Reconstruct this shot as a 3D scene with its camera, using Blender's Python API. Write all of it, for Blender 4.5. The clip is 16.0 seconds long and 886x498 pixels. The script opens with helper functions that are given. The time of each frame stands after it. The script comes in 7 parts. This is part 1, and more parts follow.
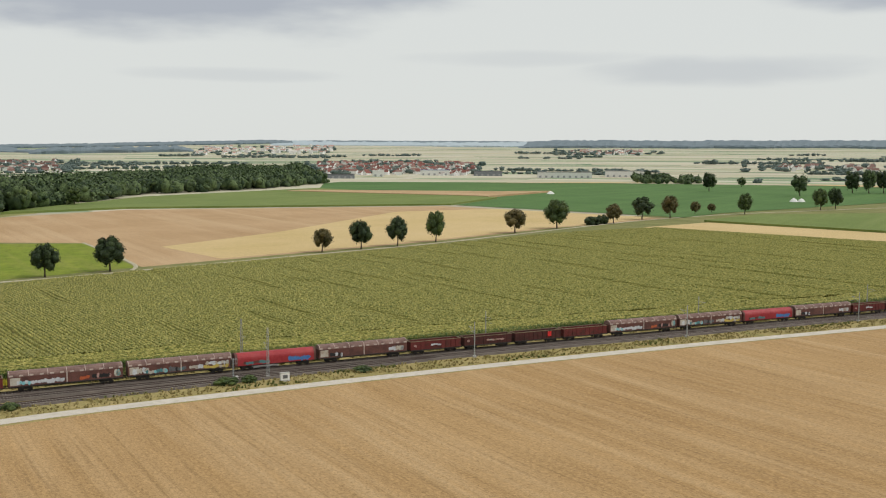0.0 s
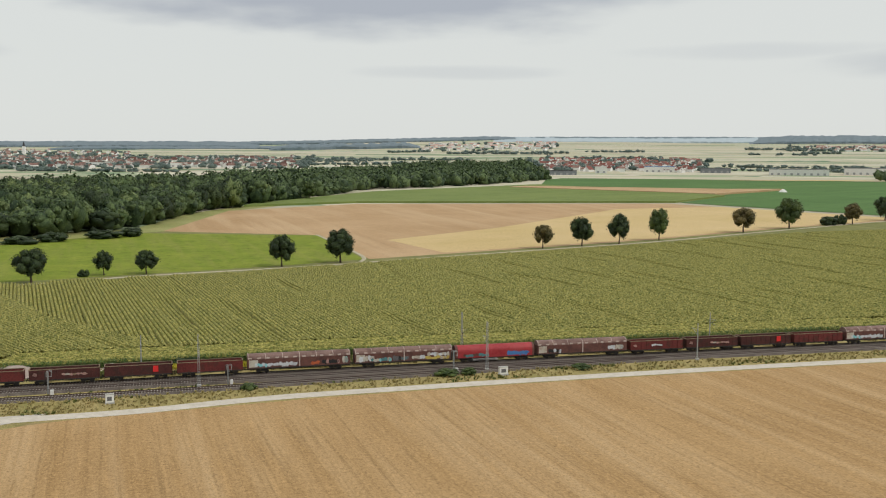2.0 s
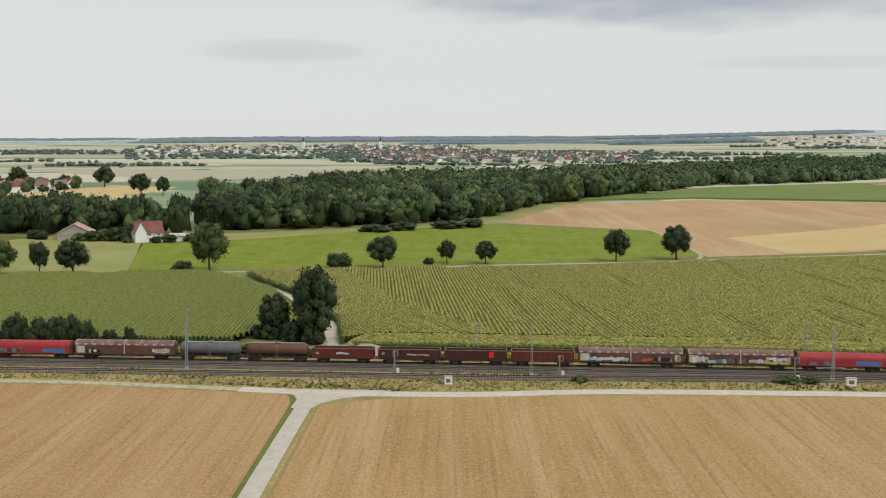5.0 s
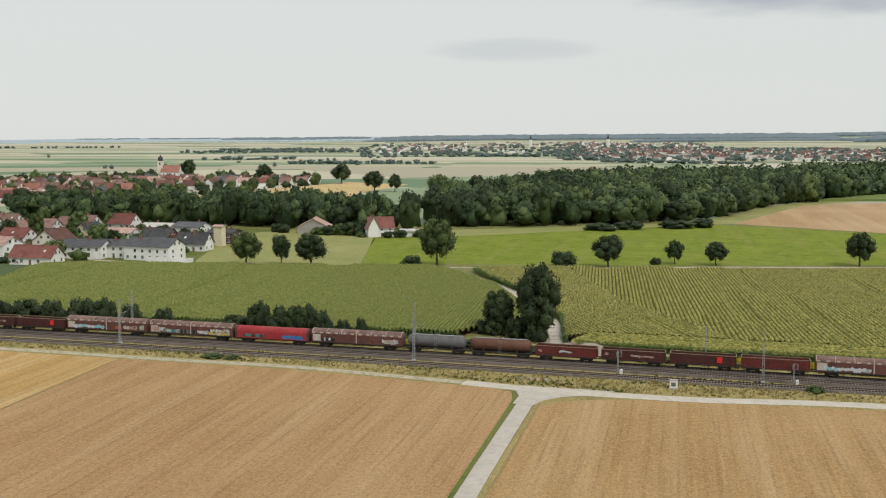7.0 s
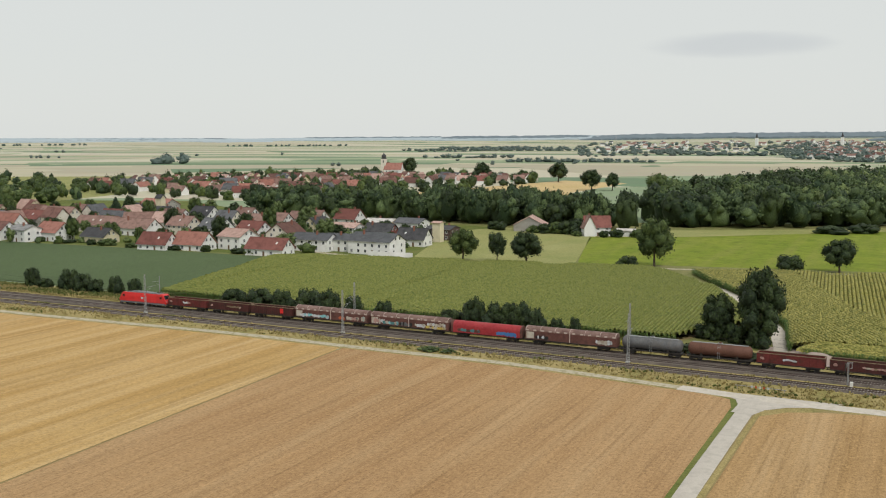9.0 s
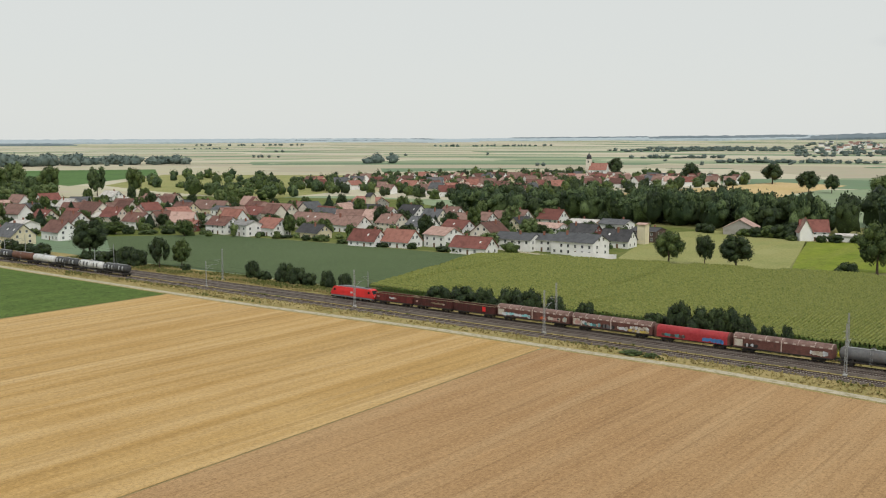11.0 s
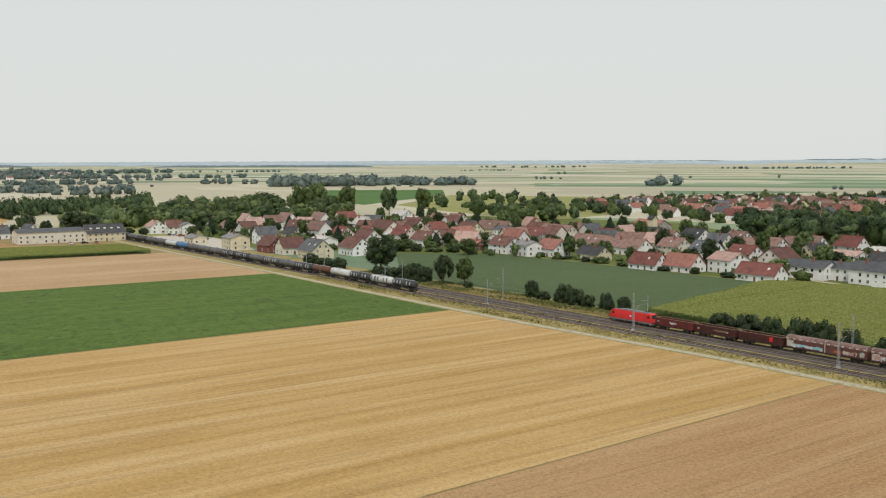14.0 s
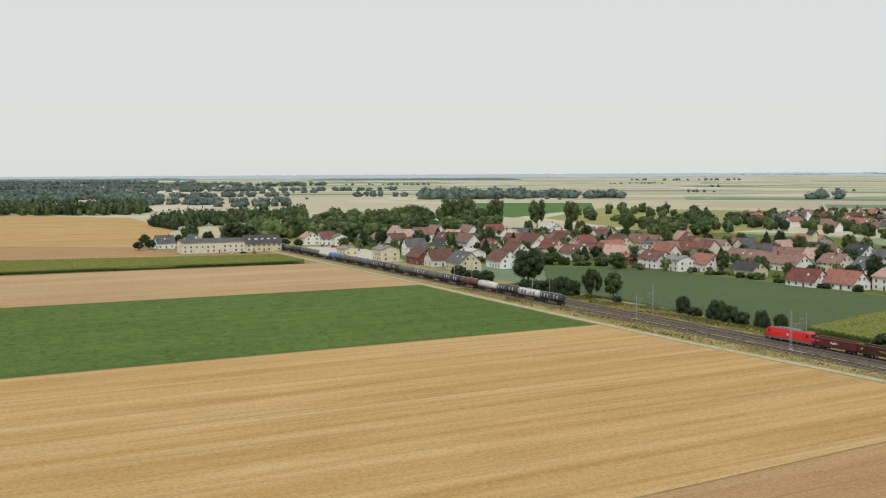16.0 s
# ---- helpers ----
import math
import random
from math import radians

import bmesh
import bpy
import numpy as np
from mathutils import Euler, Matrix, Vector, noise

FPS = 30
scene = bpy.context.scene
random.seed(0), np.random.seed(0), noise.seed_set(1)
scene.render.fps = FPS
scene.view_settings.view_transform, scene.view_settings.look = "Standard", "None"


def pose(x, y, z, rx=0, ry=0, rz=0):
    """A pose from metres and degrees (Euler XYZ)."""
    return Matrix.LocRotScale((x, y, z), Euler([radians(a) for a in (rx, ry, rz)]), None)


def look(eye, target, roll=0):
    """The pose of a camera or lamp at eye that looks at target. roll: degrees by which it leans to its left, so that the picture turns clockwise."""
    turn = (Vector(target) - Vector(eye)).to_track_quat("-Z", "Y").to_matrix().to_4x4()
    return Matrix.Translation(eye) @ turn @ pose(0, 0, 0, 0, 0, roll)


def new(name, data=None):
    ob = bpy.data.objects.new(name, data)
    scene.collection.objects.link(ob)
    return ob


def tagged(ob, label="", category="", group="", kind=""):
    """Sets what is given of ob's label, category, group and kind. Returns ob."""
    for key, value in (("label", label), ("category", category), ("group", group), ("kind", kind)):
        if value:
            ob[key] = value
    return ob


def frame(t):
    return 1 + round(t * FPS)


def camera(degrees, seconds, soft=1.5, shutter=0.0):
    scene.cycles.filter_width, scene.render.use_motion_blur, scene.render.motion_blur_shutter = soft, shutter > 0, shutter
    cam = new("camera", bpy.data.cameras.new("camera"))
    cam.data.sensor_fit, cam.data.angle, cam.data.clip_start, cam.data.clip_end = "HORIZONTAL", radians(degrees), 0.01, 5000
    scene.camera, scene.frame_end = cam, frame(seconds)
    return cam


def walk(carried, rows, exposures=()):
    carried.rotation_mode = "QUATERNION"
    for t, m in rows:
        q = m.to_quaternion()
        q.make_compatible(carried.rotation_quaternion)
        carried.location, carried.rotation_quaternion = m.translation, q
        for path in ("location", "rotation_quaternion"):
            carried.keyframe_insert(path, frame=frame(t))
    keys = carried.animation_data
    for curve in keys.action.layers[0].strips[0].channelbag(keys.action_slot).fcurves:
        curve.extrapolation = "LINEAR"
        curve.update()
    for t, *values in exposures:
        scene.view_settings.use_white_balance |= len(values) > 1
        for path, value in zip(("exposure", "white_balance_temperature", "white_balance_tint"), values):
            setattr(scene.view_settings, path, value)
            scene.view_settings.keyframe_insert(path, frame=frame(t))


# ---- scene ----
import itertools

EYE_Z = 50.5
cam = camera(47.361, 16.0, soft=1.1)
# seconds, heading (right positive), downward tilt, roll; a drone that hovers and pans
PATH = [
    (0.0, 21.776, 5.356, 0.292),
    (0.5, 18.728, 5.424, 0.244),
    (1.0, 15.483, 5.501, 0.227),
    (1.5, 12.482, 5.550, 0.253),
    (2.0, 9.260, 5.622, 0.262),
    (2.5, 6.249, 5.698, 0.250),
    (3.0, 3.013, 5.737, 0.224),
    (3.5, -0.000, 5.794, 0.206),
    (4.0, -3.263, 5.852, 0.216),
    (6.5, -19.151, 6.137, 0.080),
    (7.0, -22.425, 6.145, 0.022),
    (7.5, -25.454, 6.178, 0.027),
    (8.0, -28.528, 6.208, 0.012),
    (8.5, -31.511, 6.238, -0.001),
    (9.0, -34.666, 6.235, -0.020),
    (11.5, -49.205, 6.208, -0.108),
    (12.0, -52.269, 6.190, -0.108),
    (12.5, -54.902, 6.177, -0.104),
    (13.0, -57.516, 6.163, -0.124),
    (13.5, -59.777, 5.784, -0.119),
    (14.0, -62.040, 4.969, -0.088),
    (14.5, -64.040, 4.250, -0.140),
    (15.0, -66.220, 4.244, -0.134),
    (15.5, -68.295, 4.234, -0.164),
    (16.0, -70.420, 4.222, -0.164),
]
walk(cam, [(t, pose(0, 0, EYE_Z, 90 - p, 0, -y) @ pose(0, 0, 0, 0, 0, r)) for t, y, p, r in PATH],
     exposures=[(0.0, 0.0), (16.0, 0.0)])

# ---- sky and sun ----
SUN_EL, SUN_AZ = 48, 118    # degrees; azimuth clockwise from +y
world = bpy.data.worlds.new("overcast_sky")
scene.world = world
world.use_nodes = True


def link(nt, a, b):
    nt.links.new(a, b)


def build_world():
    nt = world.node_tree
    n = nt.nodes
    n.clear()
    out = n.new("ShaderNodeOutputWorld")
    sky = n.new("ShaderNodeTexSky")
    sky.sky_type, sky.sun_disc = "NISHITA", False
    sky.sun_elevation, sky.sun_rotation = radians(SUN_EL), radians(SUN_AZ)
    bg_sky = n.new("ShaderNodeBackground")
    bg_sky.inputs[1].default_value = 0.08
    link(nt, sky.outputs[0], bg_sky.inputs[0])
    # cloud deck: pale grey, with darker bellies and a brighter band low down
    tc = n.new("ShaderNodeTexCoord")
    sep = n.new("ShaderNodeSeparateXYZ")
    link(nt, tc.outputs["Generated"], sep.inputs[0])
    def math_node(op, x, y=None):
        q = n.new("ShaderNodeMath")
        q.operation = op
        for k, v in ((0, x), (1, y)):
            if v is None:
                continue
            if isinstance(v, (int, float)):
                q.inputs[k].default_value = v
            else:
                link(nt, v, q.inputs[k])
        return q.outputs[0]

    az = math_node("MULTIPLY", math_node("ARCTAN2", sep.outputs[0], sep.outputs[1]), 57.296)
    el = math_node("MULTIPLY", math_node("ARCSINE", sep.outputs[2]), 57.296)
    cmb = n.new("ShaderNodeCombineXYZ")
    link(nt, math_node("MULTIPLY", az, 0.16), cmb.inputs[0])
    link(nt, math_node("MULTIPLY", el, 0.62), cmb.inputs[1])
    noi = n.new("ShaderNodeTexNoise")
    noi.inputs["Scale"].default_value, noi.inputs["Detail"].default_value = 1.0, 6
    noi.inputs["Roughness"].default_value = 0.48
    link(nt, cmb.outputs[0], noi.inputs["Vector"])
    wob = math_node("MULTIPLY", math_node("SUBTRACT", noi.outputs[0], 0.5), 1.6)
    # grey cloud bellies: azimuth, elevation, half width, half height, depth
    total = 0.0
    for ca, ce, hw, hh, dep in ((5, 9.0, 19, 2.9, 1.05), (37, 4.5, 9, 0.9, 0.42), (26, 5.3, 7, 0.5, 0.22), (45, 8.6, 6, 1.4, 0.9), (-18.6, 5.0, 5.0, 0.7, 0.32), (10, 4.3, 6, 0.45, 0.25), (-70, 14, 30, 3.0, 0.5), (28, 14, 20, 4, 0.7), (-12, 8.4, 3, 0.7, 0.4),
                                (100, 20, 40, 7, 0.6), (180, 15, 50, 6, 0.6), (-130, 18, 30, 6, 0.6)):
        u = math_node("POWER", math_node("ABSOLUTE", math_node("DIVIDE", math_node("SUBTRACT", az, ca), hw)), 2.0)
        v = math_node("POWER", math_node("ABSOLUTE", math_node("DIVIDE", math_node("SUBTRACT", el, ce), hh)), 2.0)
        f = math_node("SUBTRACT", 1.0, math_node("ADD", math_node("ADD", u, v), wob))
        mr = n.new("ShaderNodeMapRange")
        mr.interpolation_type = "SMOOTHSTEP"
        mr.inputs[1].default_value, mr.inputs[2].default_value, mr.inputs[4].default_value = -0.25, 0.95, dep
        link(nt, f, mr.inputs[0])
        total = math_node("MAXIMUM", mr.outputs[0], total)
    ramp = n.new("ShaderNodeMix")
    ramp.data_type = "RGBA"
    ramp.inputs[6].default_value, ramp.inputs[7].default_value = (0.730, 0.752, 0.732, 1), (0.44, 0.47, 0.52, 1)
    link(nt, total, ramp.inputs[0])
    bg = n.new("ShaderNodeBackground")
    link(nt, ramp.outputs[2], bg.inputs[0])
    mix = n.new("ShaderNodeMixShader")
    mix.inputs[0].default_value = 0.93
    link(nt, bg_sky.outputs[0], mix.inputs[1]), link(nt, bg.outputs[0], mix.inputs[2])
    link(nt, mix.outputs[0], out.inputs[0])


build_world()
sun_data = bpy.data.lights.new("sun", "SUN")
sun_data.energy, sun_data.angle, sun_data.color = 1.6, radians(10), (1.0, 0.965, 0.92)
sun = new("sun", sun_data)
sun.matrix_world = look((0, 0, 300), (-math.sin(radians(SUN_AZ)) * 100, -math.cos(radians(SUN_AZ)) * 100,
                                     300 - 100 * math.tan(radians(SUN_EL))))


# ---- materials ----
def material(name, a, b, scale=1.0, rough=0.8, fine=8.0, bump=0.0, spec=0.3, metal=0.0, island=0.0, stain=None, objrand=0.0, leafy=0.0, span=0.16):
    """Two colours mixed by noise at two sizes, with bump; stain: (colour, size, amount) adds worn patches."""
    m = bpy.data.materials.new(name)
    m.use_nodes = True
    nt = m.node_tree
    n = nt.nodes
    bs = n["Principled BSDF"]
    geo = n.new("ShaderNodeNewGeometry")
    n1, n2 = n.new("ShaderNodeTexNoise"), n.new("ShaderNodeTexNoise")
    for q, s in ((n1, scale), (n2, scale * fine)):
        q.inputs["Scale"].default_value, q.inputs["Detail"].default_value = s, 4
        link(nt, geo.outputs["Position"], q.inputs["Vector"])
    ad = n.new("ShaderNodeMix")
    ad.data_type = "FLOAT"
    ad.inputs[0].default_value = 0.5
    link(nt, n1.outputs[0], ad.inputs[2]), link(nt, n2.outputs[0], ad.inputs[3])
    fac = ad.outputs[0]
    if island or objrand:
        src = geo.outputs["Random Per Island"]
        if objrand:
            oi = n.new("ShaderNodeObjectInfo")
            src = oi.outputs["Random"]
        a2 = n.new("ShaderNodeMath")
        a2.operation = "MULTIPLY_ADD"
        link(nt, src, a2.inputs[0])
        a2.inputs[1].default_value = island or objrand
        a3 = n.new("ShaderNodeMath")
        a3.operation, a3.inputs[1].default_value = "SUBTRACT", (island or objrand) / 2
        link(nt, fac, a3.inputs[0])
        link(nt, a3.outputs[0], a2.inputs[2])
        fac = a2.outputs[0]
    rp = n.new("ShaderNodeValToRGB")
    e = rp.color_ramp.elements
    e[0].position, e[0].color = 0.5 - span, (*a, 1)
    e[1].position, e[1].color = 0.5 + span, (*b, 1)
    link(nt, fac, rp.inputs[0])
    col = rp.outputs[0]
    if stain:
        n3 = n.new("ShaderNodeTexNoise")
        n3.inputs["Scale"].default_value, n3.inputs["Detail"].default_value = 1 / stain[1], 6
        link(nt, geo.outputs["Position"], n3.inputs["Vector"])
        mr = n.new("ShaderNodeMapRange")
        mr.inputs[1].default_value, mr.inputs[2].default_value = 0.5, 0.62
        mr.inputs[4].default_value = stain[2]
        link(nt, n3.outputs[0], mr.inputs[0])
        mx = n.new("ShaderNodeMix")
        mx.data_type = "RGBA"
        link(nt, mr.outputs[0], mx.inputs[0]), link(nt, col, mx.inputs[6])
        mx.inputs[7].default_value = (*stain[0], 1)
        col = mx.outputs[2]
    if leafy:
        # noise paints shaded gaps between leaves and lit leaves into the colour
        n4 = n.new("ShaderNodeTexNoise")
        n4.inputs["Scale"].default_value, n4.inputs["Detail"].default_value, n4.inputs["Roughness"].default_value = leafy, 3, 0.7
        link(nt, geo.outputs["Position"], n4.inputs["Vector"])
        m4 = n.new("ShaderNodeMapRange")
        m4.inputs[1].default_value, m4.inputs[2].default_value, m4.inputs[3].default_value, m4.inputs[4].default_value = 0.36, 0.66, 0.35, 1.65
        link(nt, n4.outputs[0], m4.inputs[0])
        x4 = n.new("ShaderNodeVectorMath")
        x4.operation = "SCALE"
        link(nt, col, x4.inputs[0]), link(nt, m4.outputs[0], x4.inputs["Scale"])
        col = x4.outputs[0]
        b4 = n.new("ShaderNodeBump")
        b4.inputs["Strength"].default_value, b4.inputs["Distance"].default_value = 0.9, 0.9 / leafy
        link(nt, n4.outputs[0], b4.inputs["Height"])
        link(nt, b4.outputs[0], bs.inputs["Normal"])
    link(nt, col, bs.inputs["Base Color"])
    bs.inputs["Roughness"].default_value, bs.inputs["Metallic"].default_value = rough, metal
    bs.inputs["Specular IOR Level"].default_value = spec
    if bump:
        bp = n.new("ShaderNodeBump")
        bp.inputs["Strength"].default_value, bp.inputs["Distance"].default_value = 0.6, bump
        link(nt, n2.outputs[0], bp.inputs["Height"])
        link(nt, bp.outputs[0], bs.inputs["Normal"])
    return m


def field_material(name, a, b, c, row=0.0, row_amount=0.3, lean=-0.165, patch=0.012, wide=0.0, bump=0.1, rough=0.9, speck=1.1, speck_amount=0.55, straw=0.0, tram=0.0, tram_amount=0.5):
    """Farmland: large soft patches, swaths along the rows (wide metres apart), fine rows and grain."""
    m = bpy.data.materials.new(name)
    m.use_nodes = True
    nt = m.node_tree
    n = nt.nodes
    bs = n["Principled BSDF"]
    bs.inputs["Roughness"].default_value, bs.inputs["Specular IOR Level"].default_value = rough, 0.15
    geo = n.new("ShaderNodeNewGeometry")
    rot = n.new("ShaderNodeMapping")
    rot.inputs["Rotation"].default_value = (0, 0, math.atan(lean))
    link(nt, geo.outputs["Position"], rot.inputs[0])
    st = n.new("ShaderNodeMapping")        # stretched along the rows
    st.inputs["Scale"].default_value = (1, 0.06, 1)
    link(nt, rot.outputs[0], st.inputs[0])

    def noi(vec, s, d=4, r=0.55):
        q = n.new("ShaderNodeTexNoise")
        q.inputs["Scale"].default_value, q.inputs["Detail"].default_value, q.inputs["Roughness"].default_value = s, d, r
        link(nt, vec, q.inputs["Vector"])
        return q.outputs[0]

    def mixc(f, x, y):
        q = n.new("ShaderNodeMix")
        q.data_type = "RGBA"
        link(nt, f, q.inputs[0])
        for k, v in ((6, x), (7, y)):
            if isinstance(v, tuple):
                q.inputs[k].default_value = (*v, 1)
            else:
                link(nt, v, q.inputs[k])
        return q.outputs[2]

    def rng(v, lo, hi, to=1.0):
        q = n.new("ShaderNodeMapRange")
        q.inputs[1].default_value, q.inputs[2].default_value, q.inputs[4].default_value = lo, hi, to
        link(nt, v, q.inputs[0])
        return q.outputs[0]

    big = noi(geo.outputs["Position"], patch, 5)
    col = mixc(rng(big, 0.35, 0.65), a, b)
    swath = noi(st.outputs[0], 0.16 if not wide else 1.1 / wide, 3)
    col = mixc(rng(swath, 0.46, 0.68, 0.75), col, c)
    if tram:
        # drilled bands between tramlines: broad soft stripes and thin dark wheel marks
        tm = n.new("ShaderNodeMapping")
        tm.inputs["Scale"].default_value = (1, 0.004, 1)
        link(nt, rot.outputs[0], tm.inputs[0])
        band = noi(tm.outputs[0], 1 / tram, 2, 0.5)
        col = mixc(rng(band, 0.46, 0.62, tram_amount), col, tuple(min(1, v * 1.12) for v in c))
        mark = noi(tm.outputs[0], 5.0 / tram, 1, 0.5)
        col = mixc(rng(mark, 0.6, 0.68, tram_amount), col, tuple(v * 0.72 for v in a))
    if row:
        ln = n.new("ShaderNodeMapping")
        ln.inputs["Scale"].default_value = (1, 0.018, 1)
        link(nt, rot.outputs[0], ln.inputs[0])
        thin = noi(ln.outputs[0], 1.0 / row, 2, 0.6)
        col = mixc(rng(thin, 0.52, 0.7, row_amount), col, tuple(v * 0.55 for v in a))
        thin2 = noi(st.outputs[0], 0.6 / row, 2, 0.7)
        col = mixc(rng(thin2, 0.55, 0.75, row_amount), col, tuple(min(1, v * 1.35) for v in b))
    grain = noi(geo.outputs["Position"], speck, 5, 0.8)
    col = mixc(rng(grain, 0.5, 0.66, speck_amount), col, tuple(v * 0.42 for v in a))
    grain2 = noi(geo.outputs["Position"], speck * 0.6, 4, 0.8)
    col = mixc(rng(grain2, 0.5, 0.68, speck_amount * 0.8), col, tuple(min(1, v * 1.4) for v in b))
    if straw:
        # single stalks and clods, short and drawn out along the rows
        sm = n.new("ShaderNodeMapping")
        sm.inputs["Scale"].default_value = (1, 0.4, 1)
        link(nt, rot.outputs[0], sm.inputs[0])
        q1 = noi(sm.outputs[0], 3.2, 2, 0.75)
        col = mixc(rng(q1, 0.5, 0.62, straw), col, tuple(v * 0.5 for v in a))
        q2 = noi(sm.outputs[0], 2.3, 2, 0.75)
        col = mixc(rng(q2, 0.52, 0.64, straw), col, tuple(min(1, v * 1.45) for v in b))
    link(nt, col, bs.inputs["Base Color"])
    bp = n.new("ShaderNodeBump")
    bp.inputs["Strength"].default_value, bp.inputs["Distance"].default_value = 0.5, bump
    link(nt, grain, bp.inputs["Height"]), link(nt, bp.outputs[0], bs.inputs["Normal"])
    return m


def far_material():
    """Distant farmland: long parcels of straw, fallow and crops, with haze mixed into their colours."""
    m = bpy.data.materials.new("hazed_parcels")
    m.use_nodes = True
    nt = m.node_tree
    n = nt.nodes
    bs = n["Principled BSDF"]
    bs.inputs["Roughness"].default_value, bs.inputs["Specular IOR Level"].default_value = 0.95, 0.1
    geo = n.new("ShaderNodeNewGeometry")
    cols = []
    for ang, sc in ((0.35, (0.0018, 0.0008, 1)), (1.1, (0.0008, 0.0020, 1))):
        mp = n.new("ShaderNodeMapping")
        mp.inputs["Rotation"].default_value, mp.inputs["Scale"].default_value = (0, 0, ang), sc
        link(nt, geo.outputs["Position"], mp.inputs[0])
        vo = n.new("ShaderNodeTexVoronoi")
        vo.distance, vo.inputs["Scale"].default_value = "CHEBYCHEV", 1.0
        vo.inputs["Randomness"].default_value = 0.75
        link(nt, mp.outputs[0], vo.inputs["Vector"])
        sp = n.new("ShaderNodeSeparateColor")
        link(nt, vo.outputs["Color"], sp.inputs[0])
        rp = n.new("ShaderNodeValToRGB")
        rp.color_ramp.interpolation = "CONSTANT"
        e = rp.color_ramp.elements
        e[0].position, e[0].color = 0.0, (0.52, 0.48, 0.345, 1)
        e[1].position, e[1].color = 0.26, (0.28, 0.345, 0.215, 1)
        for p, c in ((0.35, (0.58, 0.54, 0.41)), (0.48, (0.35, 0.40, 0.26)), (0.58, (0.46, 0.42, 0.31)), (0.68, (0.185, 0.265, 0.16)), (0.80, (0.60, 0.56, 0.44))):
            q = e.new(p)
            q.color = (*c, 1)
        link(nt, sp.outputs[0], rp.inputs[0])
        cols.append(rp.outputs[0])
    nz = n.new("ShaderNodeTexNoise")
    nz.inputs["Scale"].default_value = 0.0011
    link(nt, geo.outputs["Position"], nz.inputs["Vector"])
    st = n.new("ShaderNodeMath")
    st.operation, st.inputs[1].default_value = "GREATER_THAN", 0.5
    link(nt, nz.outputs[0], st.inputs[0])
    mx = n.new("ShaderNodeMix")
    mx.data_type = "RGBA"
    link(nt, st.outputs[0], mx.inputs[0]), link(nt, cols[0], mx.inputs[6]), link(nt, cols[1], mx.inputs[7])
    n2 = n.new("ShaderNodeTexNoise")
    n2.inputs["Scale"].default_value, n2.inputs["Detail"].default_value = 0.03, 6
    link(nt, geo.outputs["Position"], n2.inputs["Vector"])
    m2 = n.new("ShaderNodeMix")
    m2.data_type, m2.blend_type = "RGBA", "MULTIPLY"
    m2.inputs[0].default_value = 0.2
    link(nt, mx.outputs[2], m2.inputs[6]), link(nt, n2.outputs[1], m2.inputs[7])
    link(nt, m2.outputs[2], bs.inputs["Base Color"])
    return m


M = {}
M["far"] = far_material()
M["verge"] = field_material("dry_verge_grass", (0.27, 0.225, 0.08), (0.40, 0.315, 0.14), (0.185, 0.185, 0.055), patch=0.08, straw=0.3)
M["stubble_e"] = field_material("cut_straw_stubble", (0.34, 0.205, 0.084), (0.43, 0.275, 0.126), (0.50, 0.345, 0.185), row=0.85, row_amount=0.42, wide=7, patch=0.02, speck=1.6, speck_amount=0.55, straw=0.3, tram=5.0, tram_amount=0.2)
M["stubble_w"] = field_material("brown_stubble", (0.345, 0.20, 0.09), (0.415, 0.26, 0.125), (0.47, 0.315, 0.165), row=0.85, row_amount=0.42, wide=7, patch=0.02, speck=1.6, speck_amount=0.55, straw=0.3, tram=5.0, tram_amount=0.2)
M["gold"] = field_material("ripe_wheat", (0.42, 0.255, 0.086), (0.48, 0.31, 0.118), (0.585, 0.42, 0.215), row=2.4, row_amount=0.36, wide=6.5, patch=0.03, speck=1.2, speck_amount=0.4, straw=0.28, tram=7.0, tram_amount=0.42)
M["green"] = field_material("green_beet_leaves", (0.070, 0.118, 0.022), (0.098, 0.155, 0.032), (0.125, 0.178, 0.038), row=1.0, row_amount=0.3, bump=0.25, speck=0.3, speck_amount=0.95, straw=0.55)
M["beet"] = field_material("blue_green_beet_leaves", (0.078, 0.114, 0.048), (0.098, 0.136, 0.06), (0.088, 0.126, 0.052), row=1.4, row_amount=0.15, wide=20, bump=0.2, straw=0.35)
M["tan"] = field_material("pale_stubble", (0.40, 0.255, 0.128), (0.49, 0.33, 0.185), (0.54, 0.385, 0.23), row=3.0, row_amount=0.15, wide=18, straw=0.18)
M["tanlight"] = field_material("bleached_stubble", (0.52, 0.385, 0.17), (0.60, 0.45, 0.235), (0.58, 0.43, 0.21), row=3.0, row_amount=0.12, wide=18, lean=2.0)
M["meadow"] = field_material("bright_meadow", (0.142, 0.198, 0.016), (0.215, 0.255, 0.028), (0.23, 0.24, 0.05), patch=0.05, speck=0.22, speck_amount=0.6, straw=0.3)
M["hay"] = field_material("mown_pale_meadow", (0.24, 0.26, 0.085), (0.33, 0.32, 0.13), (0.29, 0.28, 0.10), patch=0.03)
M["hay2"] = field_material("rough_grass", (0.15, 0.165, 0.05), (0.22, 0.215, 0.08), (0.26, 0.235, 0.10), patch=0.06)
M["farcrop"] = field_material("far_green_crop", (0.072, 0.145, 0.04), (0.095, 0.18, 0.052), (0.11, 0.195, 0.058), wide=25, lean=1.4)
M["maizefar"] = field_material("far_maize", (0.135, 0.185, 0.048), (0.18, 0.225, 0.065), (0.20, 0.24, 0.075), wide=10, lean=1.2)
